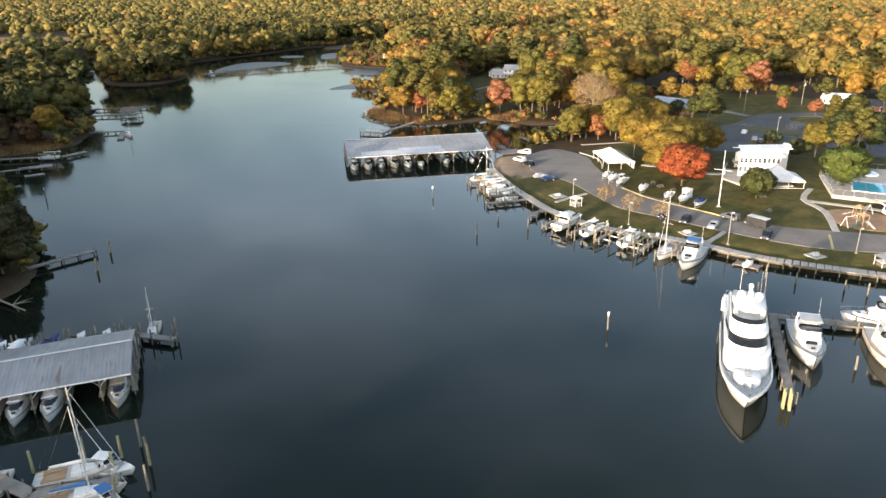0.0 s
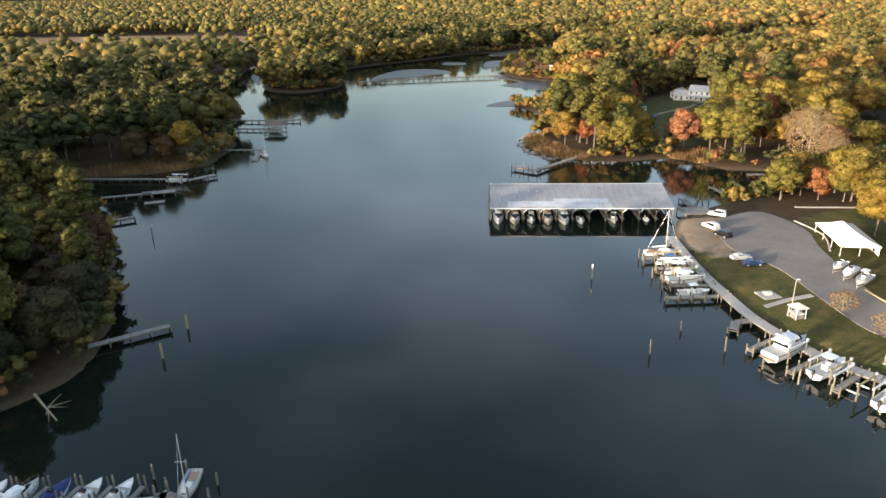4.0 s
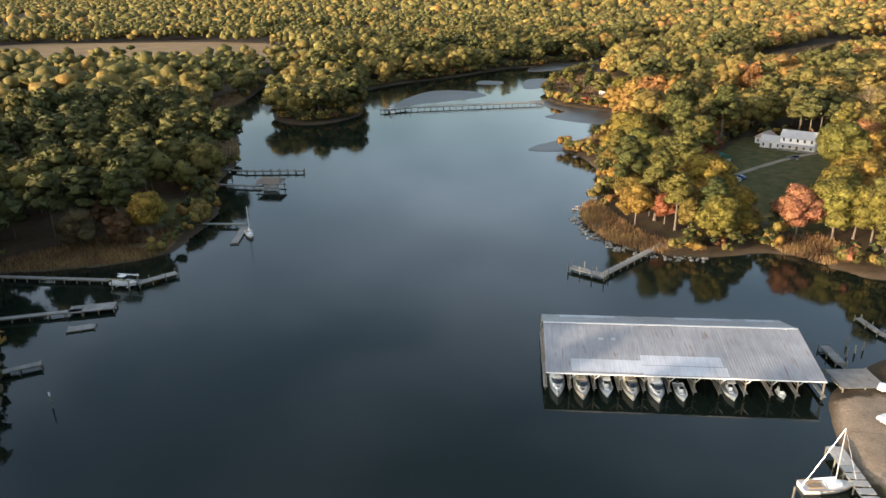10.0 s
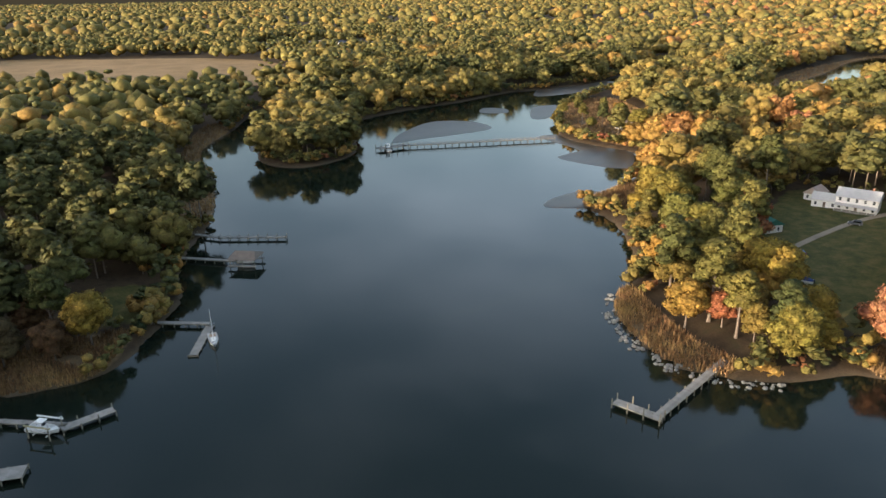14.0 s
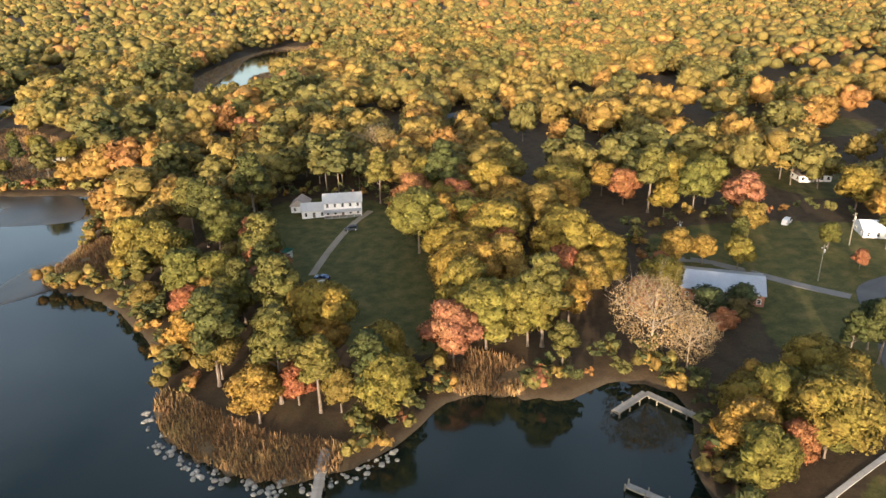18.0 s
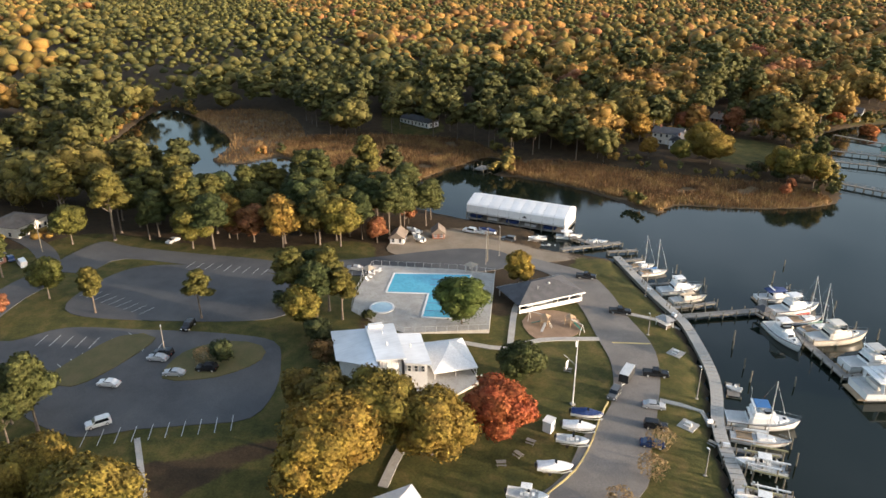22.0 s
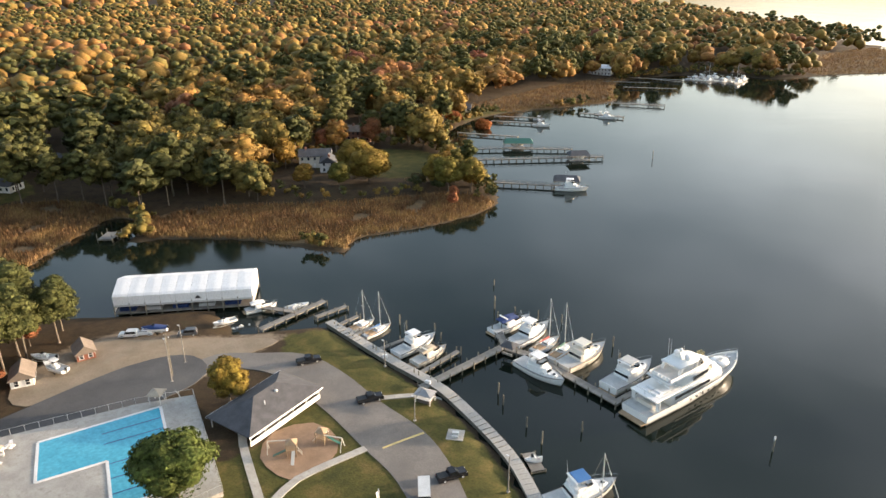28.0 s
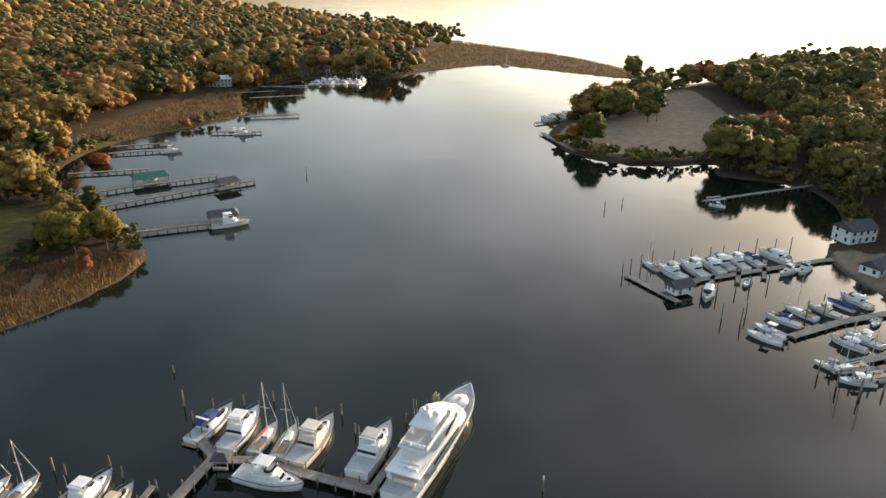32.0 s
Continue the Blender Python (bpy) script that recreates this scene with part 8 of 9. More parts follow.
def leafy_mesh(name, bv, bf, cards, cn, mat, tint=None):
    """Smooth boughs and leaf clumps in one mesh; the clumps shade as part of the rounded crown."""
    nb, k = len(bv), len(cards)
    co = np.concatenate([bv, cards.reshape(-1, 3)]) if k else bv
    fi = np.concatenate([bf, np.arange(k * 3).reshape(-1, 3) + nb]) if k else bf
    me = bpy.data.meshes.new(name)
    me.vertices.add(len(co))
    me.vertices.foreach_set("co", co.astype(np.float32).ravel())
    me.loops.add(fi.size)
    me.loops.foreach_set("vertex_index", fi.ravel())
    me.polygons.add(len(fi))
    me.polygons.foreach_set("loop_start", np.arange(0, fi.size, 3))
    me.polygons.foreach_set("use_smooth", np.ones(len(fi), bool))
    me.update(calc_edges=True)
    if tint is not None:
        me.attributes.new("tint", "FLOAT", "POINT").data.foreach_set("value", tint.astype(np.float32))
    me.materials.append(mat)
    if k and cn is not None:
        me.normals_split_custom_set_from_vertices(np.concatenate([np.zeros((nb, 3)), np.repeat(cn, 3, axis=0)]).tolist())
    return me


def cards_mesh(name, v, mat, tint=None):
    n, k = v.shape[:2]
    me = bpy.data.meshes.new(name)
    me.vertices.add(n * k)
    me.vertices.foreach_set("co", v.astype(np.float32).ravel())
    me.loops.add(n * k)
    me.loops.foreach_set("vertex_index", np.arange(n * k))
    me.polygons.add(n)
    me.polygons.foreach_set("loop_start", np.arange(0, n * k, k))
    me.update(calc_edges=True)
    if tint is not None:
        me.attributes.new("tint", "FLOAT", "POINT").data.foreach_set("value", np.repeat(tint, k).astype(np.float32))
    me.materials.append(mat)
    return me


def trunk_mesh(rng, h, r, L, mat, twigs=0):
    mb = MB()
    lean = rng.uniform(-0.03, 0.03, 2) * h
    tr = 0.016 * h
    rings = []
    for f in (0, 0.05, 0.3, 0.6, 0.85):
        rr = tr * (1.5 if f == 0 else 1.0 - 0.8 * f)
        rings.append([(lean[0] * f + rr * math.cos(2 * math.pi * k / 7), lean[1] * f + rr * math.sin(2 * math.pi * k / 7), h * f - (0.4 if f == 0 else 0)) for k in range(7)])
    mb.loft(rings)
    for x, y, z, lr, _ in L[:12]:
        f = max(0.15, (z / h) * 0.72)
        mb.tube((lean[0] * f, lean[1] * f, h * f), (x, y, z), tr * 0.42 * (1 - 0.6 * f), tr * 0.1, 5)
        for _ in range(twigs):
            e = Vector((x, y, z)) + Vector(rng.normal(scale=lr * 0.75, size=3)) + Vector((0, 0, lr * 0.4))
            s = Vector((lean[0] * f, lean[1] * f, h * f)).lerp(Vector((x, y, z)), rng.uniform(0.4, 1.0))
            mb.tube(s, e, tr * 0.13, tr * 0.03, 3)
            for _ in range(2):
                mb.tube(s.lerp(e, rng.uniform(0.4, 0.9)), e + Vector(rng.normal(scale=lr * 0.4, size=3)), tr * 0.05, tr * 0.015, 3)
    return mesh_of("trunk", mb, mat)


TEMPLATES = {}
# brown leaves, coloured darker to stand in for shade on the west bank
SHADED_BROWN = leaf_material("shade_darkened_brown_leaves", [(0, (0.05, 0.052, 0.02)), (0.5, (0.085, 0.062, 0.026)), (1, (0.12, 0.066, 0.028))])
OLIVE = leaf_material("olive_gold_leaves", [(0, (0.17, 0.135, 0.026)), (1, (0.26, 0.17, 0.03))])


def tree_template(key, kind, h, r, mat, n, size, label, bark=None, seed=1, twigs=0, boughs=16, fine=True):
    rng = np.random.RandomState(seed)
    L = crown_lobes(rng, kind, h, r, boughs)
    trunk = trunk_mesh(rng, h, r, L, bark or BARK, twigs)
    c, d = crown_points(rng, L, n)
    cards = leaf_cards(rng, c, d, size)
    if twigs:
        crown = cards_mesh("crown", cards, mat)
    else:
        bv, bf = crown_body(rng, L, fine)
        crown = leafy_mesh("crown", bv, bf, cards, crown_normals(c, d, h), mat)
    TEMPLATES[key] = (trunk, crown, label, h)


DEEPGREEN = leaf_material("deep_green_needles", [(0, (0.075, 0.105, 0.024)), (1, (0.10, 0.125, 0.027))])
DARKNEEDLE = leaf_material("dark_pine_needles", [(0, (0.05, 0.066, 0.021)), (1, (0.09, 0.092, 0.025))])
GREENISH = leaf_material("green_gold_leaves", [(0, (0.11, 0.112, 0.025)), (0.5, (0.18, 0.148, 0.028)), (1, (0.26, 0.18, 0.031))])
for s in range(4):
    tree_template(f"pine{s}", "pine", 21 + 1.2 * s, 4.6 + 0.3 * s, PINE, 2500, 0.36, "tall green loblolly pine with layered crown", seed=10 + s, boughs=19)
    tree_template(f"oak{s}", "round", 17 + s, 5.8 + 0.3 * s, GREENISH, 3000, 0.38, "broad oak turning from green to gold", seed=20 + s, boughs=18)
for s in range(3):
    tree_template(f"gold{s}", "round", 15 + s, 5.0 + 0.4 * s, GOLD, 2600, 0.35, "golden yellow autumn hardwood", seed=30 + s)
    tree_template(f"rust{s}", "round", 15 + s, 5.0 + 0.4 * s, RUST, 2500, 0.34, "rust orange autumn hardwood", seed=40 + s)
tree_template("red", "round", 11, 5.2, REDLEAF, 3600, 0.27, "scarlet red maple beside the clubhouse lawn", seed=50, boughs=22)
tree_template("bare", "round", 17, 7.0, TWIG, 3800, 0.19, "pale leafless spreading tree on the bank", PALEBARK, seed=51, twigs=14)
tree_template("bush", "round", 4.2, 2.3, TWIG, 700, 0.16, "small tan ornamental tree nearly leafless", PALEBARK, seed=52, twigs=3)
for s in range(3):
    tree_template(f"shrub{s}", "round", 4.5 + s, 2.6 + 0.3 * s, DARKLEAF, 420, 0.3, "tangled bank shrub in dull green and brown", seed=60 + s, boughs=9, fine=False)
for s in range(3):
    tree_template(f"darkpine{s}", "pine", 19 + s, 5.4 + 0.3 * s, DARKNEEDLE, 2800, 0.36, "dense dark green pine with a broad crown", seed=80 + s, boughs=22)
tree_template("lowpine", "round", 8.5, 4.6, DARKNEEDLE, 3000, 0.28, "broad dark green pine on the clubhouse lawn", seed=58, boughs=20)
tree_template("roundpine", "high", 14, 6.4, DEEPGREEN, 4600, 0.3, "dense round-crowned pine beside the pool", seed=53, boughs=24)
for s in range(2):
    tree_template(f"bigoak{s}", "round", 17, 8.0, OLIVE, 5200, 0.34, "large spreading oak turning gold by the clubhouse", seed=54 + s, boughs=28)
    tree_template(f"dull{s}", "round", 16, 6.2, SHADED_BROWN, 2200, 0.36, "brown oak with leaves darkened for the bank's shade", seed=70 + s, boughs=18)


def plant(key, x, y, scale=1.0, group="", z=None):
    trunk, crown, label, h = TEMPLATES[key]
    name = "shrub" if key.startswith("shrub") else "pine_tree" if "pine" in key else "tree"
    t = thing(name, label, "shrub" if name == "shrub" else "tree", group=group)
    t.matrix_basis = pose(x, y, hz(x, y) if z is None else z, 0, 0, random.uniform(0, 360)) @ Matrix.Diagonal((scale * (random.uniform(1.02, 1.25) if group != "x" else 1),) * 2 + (scale, 1))
    part("trunk", trunk, None, t)
    if crown:
        part("crown", crown, None, t)
    return t


# the band of trees round the farmhouse lawn and the little cove
GROVES = [((("gold2", "gold0", "rust0", "oak1", "gold1", "rust2", "gold1")[k % 7]), gx, gy, 0.66 + 0.08 * (k % 4)) for k, (gx, gy) in enumerate([(-12, 418), (-9, 402), (-7, 384), (-20, 384), (-16, 367), (-5, 367), (-5, 354), (-29, 361), (-22, 348), (-17, 341), (-19, 401), (-32, 376), (-30, 395), (-10, 334), (-26, 340)])]
GROVES += [((("oak1", "bigoak0", "gold2", "oak3", "gold0", "oak2", "rust1", "gold1")[k % 8]), gx, gy, 0.94 + 0.08 * (k % 4)) for k, (gx, gy) in enumerate([(44, 384), (38, 366), (50, 362), (43, 400), (52, 416), (33, 354), (57, 430), (50, 399), (62, 401), (46, 371), (41, 360), (59, 377), (49, 353), (31, 341), (21, 340), (81, 401), (88, 430), (107, 408), (70, 390), (72, 362), (56, 340), (40, 336), (66, 415)])]
GROVES += [(k, gx, gy, s) for k, gx, gy, s in (("bigoak1", 59, 287, 0.7), ("gold2", 64, 290, 0.7), ("gold1", 48, 283, 0.6), ("shrub2", 44, 276, 1.0), ("bigoak0", 216, 27, 1.0), ("bigoak1", 206, 30, 0.9), ("oak2", 184, 10, 0.55), ("oak0", 178, 4, 0.5), ("bush", 194, 19, 0.6), ("rust1", 163, 30, 0.4), ("rust0", 168, 22, 0.4), ("gold0", 240, -36, 0.8), ("rust2", 250, -24, 0.9), ("gold2", 228, -44, 0.7), ("gold1", 250, 36, 0.9), ("oak1", 262, 20, 0.9), ("rust0", 258, 4, 0.8), ("shrub1", 188, 20, 1.0), ("shrub2", 178, 18, 1.0))]
GROVES += [((("dull0", "pine1", "dull1", "dull0", "dull1", "oak3")[k % 6]), gx, gy, 0.7 + 0.07 * (k % 3)) for k, (gx, gy) in enumerate([(-103, 132), (-110, 122), (-100, 142), (-109, 146), (-106, 157), (-117, 138), (-116, 160), (-124, 152), (-120, 172), (-130, 166), (-128, 184), (-140, 178), (-142, 196), (-116, 112), (-186, 276), (-176, 282), (-190, 290), (-172, 290)])]
# trees that stand singly in the marina grounds
for key, x, y, s in [("roundpine", 109, 193, 0.95), ("red", 67.5, 203, 1.12), ("lowpine", 84, 189.4, 1.0), ("darkpine0", 124, 226, 0.85), ("pine0", 130, 231, 0.9), ("darkpine1", 133, 224, 0.8), ("pine1", 122, 220, 0.66), ("pine2", 128, 222, 0.8), ("pine0", 136, 229, 0.7),
                     ("gold2", 80, 233, 0.85), ("bigoak1", 73, 225, 0.92), ("bigoak0", 67, 217, 0.8), ("bigoak1", 70, 234, 0.9), ("oak3", 62, 240, 0.8), ("gold0", 87, 237, 0.75), ("shrub1", 104, 229, 1.0), ("shrub2", 112, 228, 1.0), ("oak1", 119, 230, 0.7),
                     ("bigoak0", 65, 274, 1.02), ("gold0", 50, 280, 0.95), ("bigoak1", 78, 283, 0.85), ("darkpine1", 102, 286, 0.85), ("darkpine0", 106, 291, 0.7), ("rust0", 56, 274, 0.7), ("pine2", 97, 290, 0.6), ("gold1", 46, 274, 0.62), ("oak3", 78, 287, 0.75),
                     ("bush", 54, 175, 1.0), ("bush", 48, 182, 1.1), ("bush", 43, 192, 1.0), ("oak2", 126.5, 168, 0.58), ("pine0", 148, 278, 0.64), ("oak1", 162, 290, 0.7), ("pine2", 135, 253, 0.6),
                     ("shrub1", 134, 233, 0.8), ("shrub2", 113, 250, 0.8), ("shrub0", 120, 214, 0.6), ("rust1", 152, 300, 0.5), ("bare", 61, 316, 1.32), ("bare", 66, 309, 0.85), ("bare", 74, 500, 1.2), ("rust1", -6, 404, 1.0), ("rust2", -9, 388, 0.95), ("rust0", -2, 428, 1.0), ("pine0", -100, 640, 0.6), ("pine1", -92, 652, 0.66), ("pine2", -86, 628, 0.6), ("gold1", -104, 628, 0.5), ("oak1", -78, 606, 0.5), ("pine3", -74, 640, 0.66), ("gold0", -66, 655, 0.7), ("oak1", -50, 610, 0.8), ("pine1", -72, 612, 0.75), ("gold2", -44, 622, 0.8), ("oak3", -62, 634, 0.7), ("rust0", 72, 330, 0.9), ("oak1", 84, 336, 0.8), ("rust2", 92, 344, 0.6), ("gold0", 112, 346, 0.7), ("oak2", 118, 338, 0.6), ("gold1", 140, 352, 0.8), ("pine2", 166, 322, 0.6), ("oak0", 152, 332, 0.55), ("gold2", 186, 336, 0.8), ("pine1", 182, 304, 0.62), ("rust0", 146, 318, 0.45), ("shrub2", 100, 322, 1), ("shrub1", 94, 318, 1.1), ("shrub2", 90, 324, 1.2), ("rust1", 84, 314, 0.5), ("oak3", 205, 288, 0.7), ("pine0", 128, 346, 0.6), ("gold1", 104, 350, 0.8), ("bush", 114, 254, 0.9)] + GROVES:
    plant(key, x, y, s)
for k, (x, y) in enumerate([(172, 196), (178, 190), (184, 184), (183, 175), (189, 171), (193, 179), (187, 180), (199, 188), (176, 200), (186, 194), (192, 188), (196, 196), (184, 206), (176, 214), (190, 212), (182, 224), (198, 226), (206, 240), (192, 238), (212, 254), (204, 262), (186, 246), (216, 268), (180, 203), (190, 202), (188, 218), (200, 216), (196, 232), (208, 228), (202, 250), (214, 244), (180, 184), (178, 208)]):
    plant(("darkpine%d" % (k % 3)) if k % 6 else "rust%d" % (k % 3), x, y, (0.78 + 0.2 * ((k * 7) % 4) / 3) if k % 6 else 0.6, "pines along the service road")

# ---- woods ----
CLEAR = [[(6, 262), (16, 190), (60, 140), (138, 122), (150, 136), (200, 150), (216, 176), (170, 200), (178, 236), (210, 284), (190, 330), (150, 345), (116, 350), (84, 356), (90, 300), (78, 290), (58, 262), (40, 268)],
         [(-4, 372), (4, 350), (30, 342), (40, 370), (47, 392), (53, 432), (52, 466), (18, 482), (6, 452), (-2, 420)],
         [(226, -82), (246, -100), (264, -140), (246, -158), (226, -140)], [(190, 6), (198, -14), (206, -30), (226, -34), (250, -18), (256, 14), (250, 44), (236, 66), (214, 60), (196, 44), (184, 24)], FIELD,
         [(108, 300), (190, 290), (215, 318), (175, 356), (122, 376), (95, 352)], [(-60, -200), (-5, -215), (10, -160), (-60, -122), (-130, -180), (-118, -340), (-75, -310)],
         [(-66, -20), (-60, 60), (-100, 70), (-112, 20), (-100, -30)], [(46, 296), (90, 300), (86, 350), (66, 340), (48, 318)], [(-178, 298), (-168, 312), (-178, 326), (-194, 320)],
         [(-8, -128), (-72, -114), (-60, -135), (-20, -150)], [(-122, 560), (-62, 552), (-66, 620), (-70, 700), (-66, 800), (-36, 890), (-60, 890), (-98, 790), (-118, 700)],
         [(-660, 1050), (-430, 1090), (-400, 1250), (-640, 1210)]]
PATH_XY = np.array([p[1][:2] for p in PATH])
rs = np.random.RandomState(7)


def allowed(x, y, d):
    ok = d > 2.5
    for p in CLEAR:
        ok &= ~inside(x, y, p)
    for m in MARSHES:
        ok &= ~inside(x, y, m)
    ok &= border(x, y, LANE) > 6
    for hx, hy in HOUSE_SPOTS:
        ok &= np.hypot(x - hx, y - hy) > 12
    gaps = np.array([noise.noise((a / 32, b / 32, 21.0)) for a, b in zip(x, y)])
    return ok & (gaps < np.where((x > 95) & (y > 330) & (y < 620), -0.02, 0.36))


def candidates(x0, x1, y0, y1, step):
    xs, ys = np.meshgrid(np.arange(x0, x1, step), np.arange(y0, y1, step))
    x = xs.ravel() + rs.uniform(-0.42, 0.42, xs.size) * step
    y = ys.ravel() + rs.uniform(-0.42, 0.42, xs.size) * step
    return x, y


def near_path(x, y):
    out = np.full(x.shape, 1e9)
    for px, py in PATH_XY[::2]:
        out = np.minimum(out, np.hypot(x - px, y - py))
    return out


def in_view(x, y):
    """Drop the woods to the west, which lie behind the camera all along."""
    return (y > -0.72 * x - 60) | ((y < 250) & (x > 0.66 * (y - 218) - 60))


def stand(x, y):
    """0..1 along the leaf colours: broad stands of pine, gold and rust, darkened by region."""
    f = np.array([noise.noise((a / 55, b / 55, 3.1)) for a, b in zip(x, y)])
    g = np.array([noise.noise((a / 19, b / 19, 5.7)) for a, b in zip(x, y)])
    t = 0.43 + 0.36 * f + 0.26 * g + rs.normal(0, 0.1, len(x)) + 0.06 * (y > 260) * (x > 60) 
    # west bank: tint lowered so the leaf colour carries the bank's shade
    t = np.where((x < -60) & (y < 430) & (y > -60), t * 0.52, t)
    # north-west and east of the pond: lower tints, darker leaves
    t = np.where((x < -150) & (y > 430), t * 0.85, t)
    t = np.where((x > 200) & (y < 330) & (y > 80), t * 0.55, t)
    # south: tints lowered so the leaves look shaded against the sun
    south = np.where(t < 0.38, t * 0.75, 0.46 + 0.8 * (t - 0.4) + rs.uniform(0, 0.36, len(x)))
    south = np.where((y > 0) & (y < 100) & (x < 330), south * 0.6, south * 0.9)
    t = np.where((y < 90) & (x > 100), south, t)
    return np.clip(t, 0, 0.999)


x, y = candidates(-330, 440, -420, 1000, 11.6)
d = shore_distance(x, y)
ok = allowed(x, y, d)
x, y, d = x[ok], y[ok], d[ok]
dist = near_path(x, y)
ok = in_view(x, y) | (dist < 190)
x, y, d, dist = x[ok], y[ok], d[ok], dist[ok]
tint = stand(x, y)
chosen = np.zeros(len(x), bool)
for side, most in ((x > -60, 140), ((x <= -60) & (y > 95) & (y < 330), 70)):
    order = np.argsort(dist + ~side * 1000)[:most]
    chosen[order] = side[order] & (dist[order] < 205)
for px, py, tn, dd in zip(x[chosen], y[chosen], tint[chosen], d[chosen]):
    if dd < 5:
        key = f"shrub{rs.randint(3)}"
    elif tn < 0.34:
        key = f"pine{rs.randint(4)}"
    elif tn < 0.52:
        key = f"oak{rs.randint(4)}"
    elif tn < 0.76:
        key = f"gold{rs.randint(3)}"
    else:
        key = f"rust{rs.randint(3)}"
    plant(key, px, py, rs.uniform(0.66, 1.15) * (0.8 if dd < 12 else 1.0))


def joined_woods(name, x, y, tint, boughs, clumps, size, label, trunks, hmin=15, hmax=23, wide=1.0, rounded=False):
    """Many trees as one mesh: rounded uneven boughs each, with leaf clumps over them."""
    protos = []
    for s in range(12):
        r2 = np.random.RandomState(100 + s)
        kind = "pine" if s % 2 else "round"
        L = crown_lobes(r2, kind, 1.0, 0.25 if kind == "pine" else 0.36, boughs)
        L[:, 4] *= wide
        bv, bf = crown_body(r2, L, False, 1.0)
        c, d = crown_points(r2, L, clumps) if clumps else (np.zeros((0, 3)), np.zeros((0, 3)))
        protos.append((bv, bf, leaf_cards(r2, c, d, size / 18.0) if clumps else np.zeros((0, 3, 3)), crown_normals(c, d, 1.0) if clumps else c))
    z = height(x, y)
    vs, ns, bvs, bfs, bt, ct, nb, tk = [], [], [], [], [], [], 0, MB()
    for k in range(len(x)):
        pine = tint[k] < 0.3
        bv, bf, cards, cn = protos[rs.randint(6) * 2 + (1 if pine else 0)]
        hh = (hmin + (hmax - hmin) * rs.beta(1.8, 1.8)) * (1.15 if pine else 0.95)
        a = rs.uniform(0, 6.28)
        w = hh * rs.uniform(0.8, 1.22) * wide
        m = np.array(((math.cos(a) * w, math.sin(a) * w, 0), (-math.sin(a) * w, math.cos(a) * w, 0), (0, 0, hh)))
        at = np.array((x[k], y[k], z[k]))
        bvs.append(bv @ m + at)
        bfs.append(bf + nb)
        nb += len(bv)
        bt.append(np.full(len(bv), tint[k]))
        if clumps:
            vs.append(cards @ m + at)
            ct.append(np.full(len(cards) * 3, tint[k]))
            if rounded:
                ns.append(cn @ (m / np.array((w, w, hh))))
        if trunks:
            tk.tube((x[k], y[k], z[k] - 0.5), (x[k], y[k], z[k] + hh * 0.75), hh * 0.014, hh * 0.006, 4)
    me = leafy_mesh(name, np.concatenate(bvs), np.concatenate(bfs), np.concatenate(vs) if vs else np.zeros((0, 3, 3)), np.concatenate(ns) if ns else None, MIXLEAF, np.concatenate(bt + ct))
    ob = tagged(new(name, me), label, "woodland", kind="stuff")
    if trunks:
        part("trunks", tk, BARK, ob)
    return ob


rest = ~chosen
near_w = rest & (dist < 330)
far_w = rest & ~near_w
joined_woods("near_woods", x[near_w], y[near_w], tint[near_w], 14, 330, 0.74, "mixed autumn woods of pine, gold and rust trees along the banks", True, 11, 24, 1.26, True)
joined_woods("woods", x[far_w], y[far_w], tint[far_w], 8, 70, 1.2, "dense autumn woods behind the creek", False, 11, 24, 1.3)


x, y = candidates(-1450, 1500, -1300, 1700, 16)
R = np.hypot(x - 30, y - 200)
ok = ~((x > -330) & (x < 440) & (y > -420) & (y < 1000)) & in_view(x, y) & (R < 1450)
x, y = x[ok], y[ok]
d = shore_distance(x, y)
ok = allowed(x, y, d)
x, y = x[ok], y[ok]
joined_woods("distant_woods", x, y, stand(x, y), 3, 0, 2.7, "distant autumn forest", False, 11, 24, 1.6)
x, y = candidates(-4700, 4700, -4700, 4700, 50)
ok = (np.hypot(x - 30, y - 200) >= 1450) & in_view(x, y)
x, y = x[ok], y[ok]
d = shore_distance(x, y)
x, y = x[d > 5], y[d > 5]
ok = ~inside(x, y, FIELD)
x, y = x[ok], y[ok]
joined_woods("horizon_woods", x, y, stand(x, y), 1, 0, 7.0, "forest reaching the horizon", False, 14, 24, 3.4)


# ---- understorey along the banks, marsh reeds, mudflats ----
def bank_shrubs():
    pts = []
    for line, closed in ((CREEK, True), (POND_LINE, True)):
        for (ax, ay), (bx, by) in zip(line, line[1:]):
            if min(ax, bx) < -345 or ay < -420 or by < -420 or ay > 1000:
                continue
            n = max(1, int(math.hypot(bx - ax, by - ay) / 1.7))
            for k in range(n):
                for _ in range(4):
                    f = (k + rs.uniform()) / n
                    a = rs.uniform(0, 6.28)
                    r = rs.uniform(1.5, 11)
                    pts.append((ax + (bx - ax) * f + r * math.cos(a), ay + (by - ay) * f + r * math.sin(a)))
    for p in CLEAR[1:2] + CLEAR[3:4] + CLEAR[5:6]:
        line = spline(p, True, 3.0)
        pts += [(px + rs.normal(0, 2), py + rs.normal(0, 2)) for px, py in line]
    x, y = np.array(pts).T
    d = shore_distance(x, y)
    ok = (d > 0.8)
    for p in [CLEAR[0], CLEAR[6], CLEAR[7]] + MARSHES:
        ok &= ~inside(x, y, p)
    x, y = x[ok], y[ok]
    return x, y


x, y = bank_shrubs()
tn = np.clip(rs.beta(1.0, 2.2, len(x)), 0, 0.999)
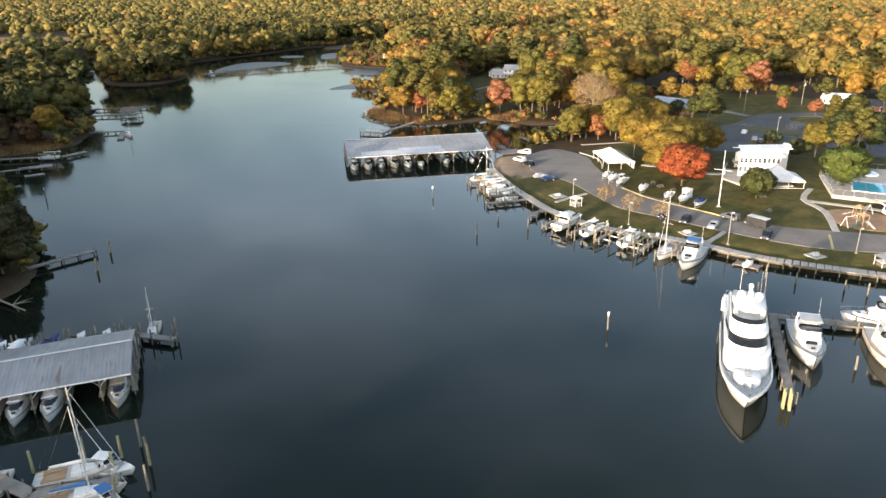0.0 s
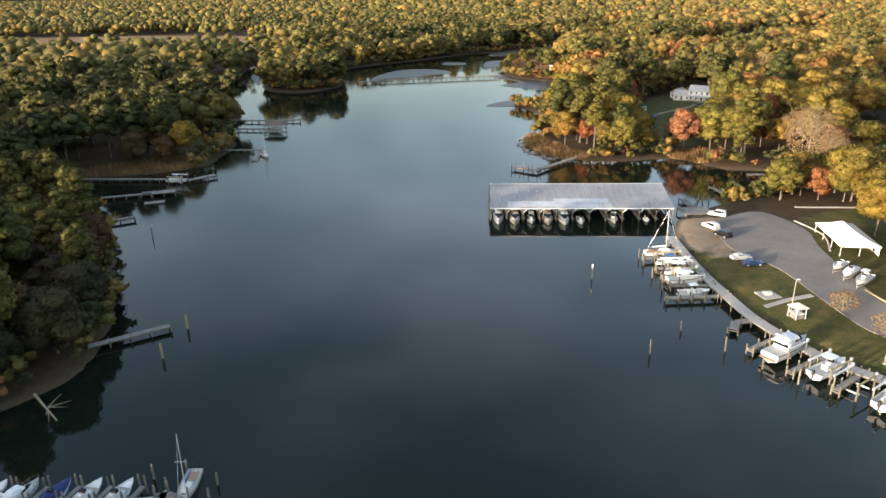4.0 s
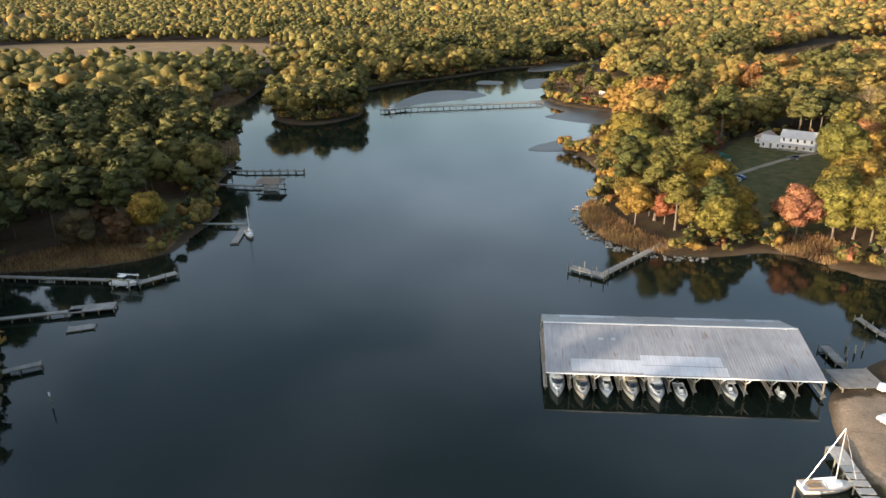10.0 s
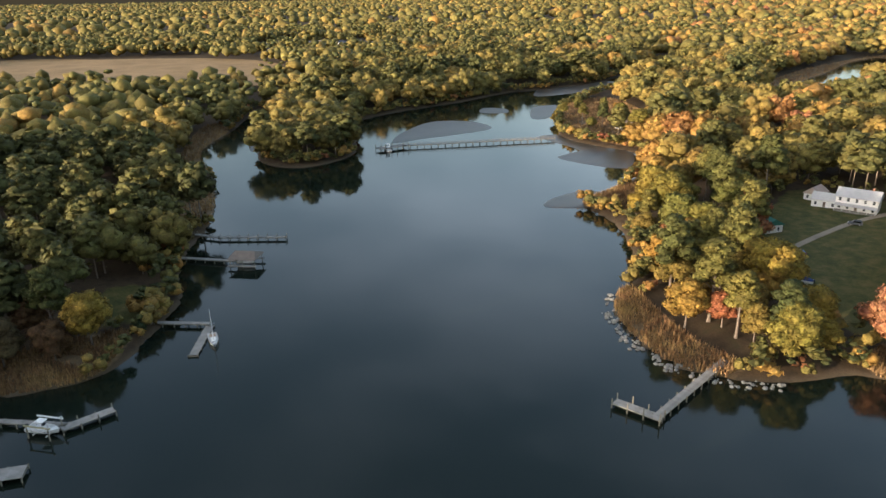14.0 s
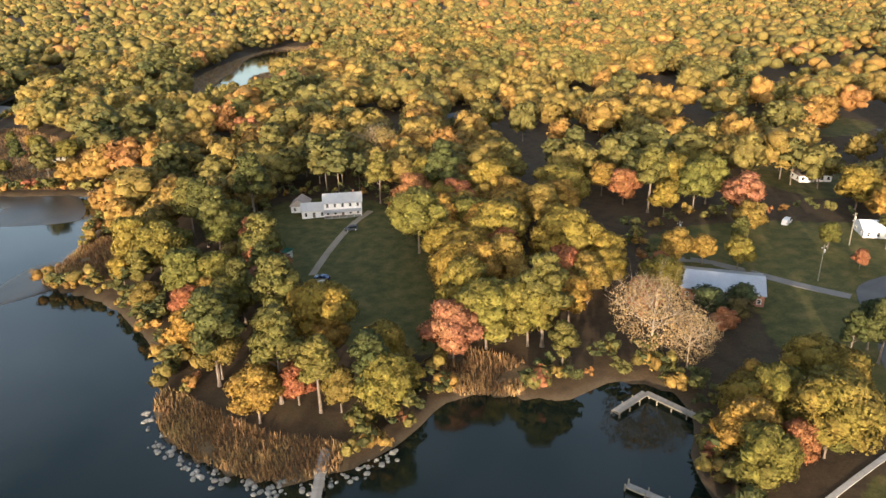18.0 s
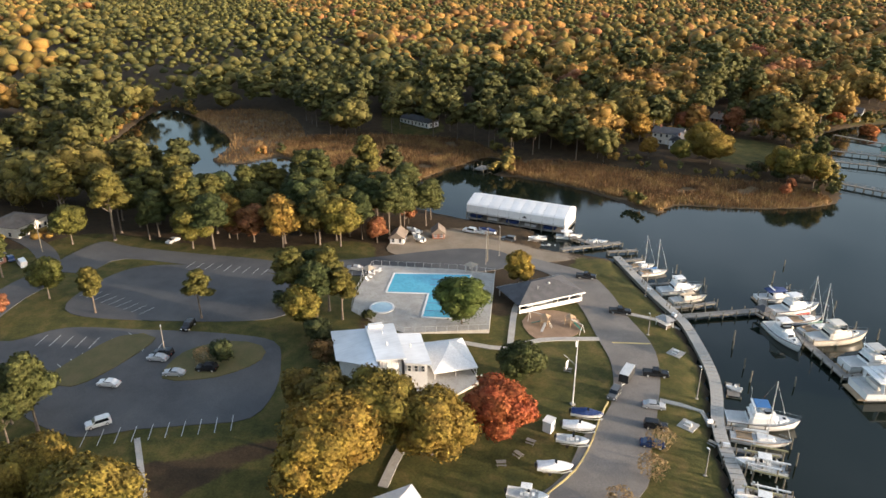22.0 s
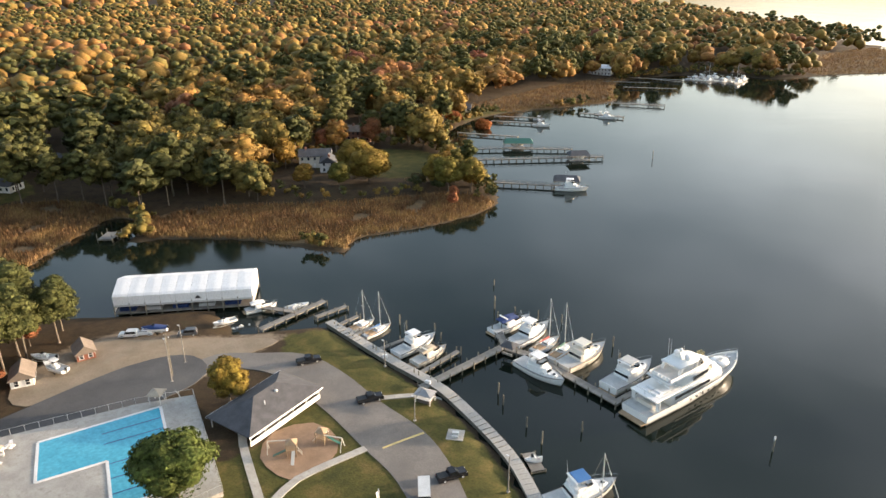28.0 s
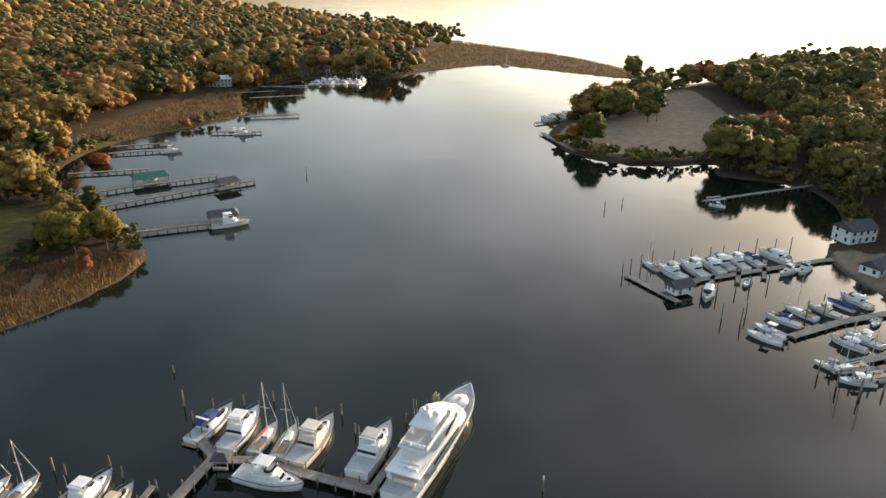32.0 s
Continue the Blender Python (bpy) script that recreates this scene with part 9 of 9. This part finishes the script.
joined_woods("bank_shrubs", x, y, tn, 3, 26, 1.9, "tangled green, rust and brown undergrowth along the banks", False, 2.2, 7.0, 1.45)


def reeds():
    c, t = [], []
    for p, line in zip(MARSHES, MARSH_LINES):
        x0, y0 = np.min(line, 0)
        x1, y1 = np.max(line, 0)
        area = (x1 - x0) * (y1 - y0)
        near = min(math.hypot((x0 + x1) / 2 - 20, (y0 + y1) / 2 - 200), 500) < 330
        n = int(min(45000, area * (5.0 if near else 1.2)))
        x, y = rs.uniform(x0, x1, n), rs.uniform(y0, y1, n)
        s = signed(x, y, line)
        x, y = x[s > 0.3], y[s > 0.3]
        d = shore_distance(x, y)
        f = np.array([noise.noise((a / 9, b / 9, 8.0)) for a, b in zip(x, y)])
        ok = (d > 0.6) & (f > -0.45)
        x, y, f, d = x[ok], y[ok], f[ok], d[ok]
        c.append(np.stack([x, y, height(x, y)], 1))
        t.append(np.clip(0.36 + 0.7 * f + 0.35 * np.clip(1 - d / 9, 0, 1) + rs.normal(0, 0.12, len(x)), 0, 1))
    c, t = np.concatenate(c), np.concatenate(t)
    n = len(c)
    a = rs.uniform(0, 6.28, n)
    w, h = rs.uniform(0.12, 0.3, n), rs.uniform(0.9, 2.1, n)
    o = np.stack([np.cos(a) * w, np.sin(a) * w, np.zeros(n)], 1)
    lean = np.stack([rs.normal(0, 0.3, n), rs.normal(0, 0.3, n), h], 1)
    v = np.stack([c - o, c + o, c + lean], 1)
    tagged(new("marsh_reeds", cards_mesh("marsh_reeds", v, REED, t)), "golden brown marsh reeds standing along the water", "reeds", kind="stuff")


reeds()
for pts in [[(-188, 544), (-194, 575), (-187, 618), (-159, 624), (-140, 602), (-158, 576), (-174, 560)], [(-166, 680), (-148, 678), (-144, 660), (-163, 658)], [(-146, 860), (-100, 858), (-80, 848), (-84, 800), (-135, 742), (-145, 790)], [(-130, 690), (-112, 700), (-110, 650), (-122, 640)],
            [(-108, 583), (-84, 592), (-58, 568), (-48, 545), (-52, 512), (-88, 528), (-78, 548)], [(-270, 520), (-258, 505), (-280, 545), (-300, 580), (-296, 560)], [(-66, 470), (-56, 465), (-60, 445), (-80, 440), (-78, 455)]]:
    line = spline(pts, True, 4)
    c0 = Vector(np.mean(np.array(line), 0))
    mb = MB().loft([[(c0.x + (px - c0.x) * k, c0.y + (py - c0.y) * k, zz) for px, py in line] for k, zz in ((1.0, -0.2), (0.96, 0.02), (0.8, 0.12), (0.3, 0.16))])
    single("mudflat", mb, MUD, "bare wet mudflat showing at low tide", "mudflat", "mudflats", "structure", True)
rock = [mesh_of("stone", MB().ball(0, 0, 0, 0.45, 0.36, 0.28, 7, 4), ROCK) for _ in range(2)]
for k in range(150):
    f = rs.uniform(0, 1)
    line = [(-46, 360), (-46, 345), (-40, 331), (-30, 320), (-17, 315.5), (-5, 318)]
    seg = min(4, int(f * 5))
    g = f * 5 - seg
    px, py = line[seg][0] * (1 - g) + line[seg + 1][0] * g, line[seg][1] * (1 - g) + line[seg + 1][1] * g
    ob = tagged(new("shore_stone", rock[k % 2]), "grey riprap stone on the muddy shore", "stone", "riprap stones")
    ob.location = (px + rs.normal(0, 1.0), py + rs.normal(0, 1.0), 0.1)
    ob.rotation_euler = (rs.uniform(-0.3, 0.3), rs.uniform(-0.3, 0.3), rs.uniform(0, 6))
    ob.scale = (s_ := rs.uniform(0.5, 1.7), s_, s_)
fallen = thing("fallen_tree", "bleached fallen tree lying at the water's edge", "driftwood", pose(-88, 128, 0.4))
part("trunk", MB().tube((-6, 2, 0.4), (3, -3, 0.1), 0.25, 0.12, 7), PALEBARK, fallen)
for dx, dy, dz in ((2, 1.5, 0.8), (3, -0.5, 1.0), (1, -3, 0.6), (-1, 2.5, 1.0), (2.5, -4, 0.4)):
    part("branch", MB().tube((-1, -0.5, 0.3), (dx, dy, dz), 0.1, 0.03, 5), PALEBARK, fallen)
for ex, ey, ek in [(240, -50, "pine2"), (230, -100, "red"), (248, -96, "red"), (262, -112, "gold1"), (210, 44, "oak1"), (224, 50, "gold0")]:
    plant(ek, ex, ey, 0.72)
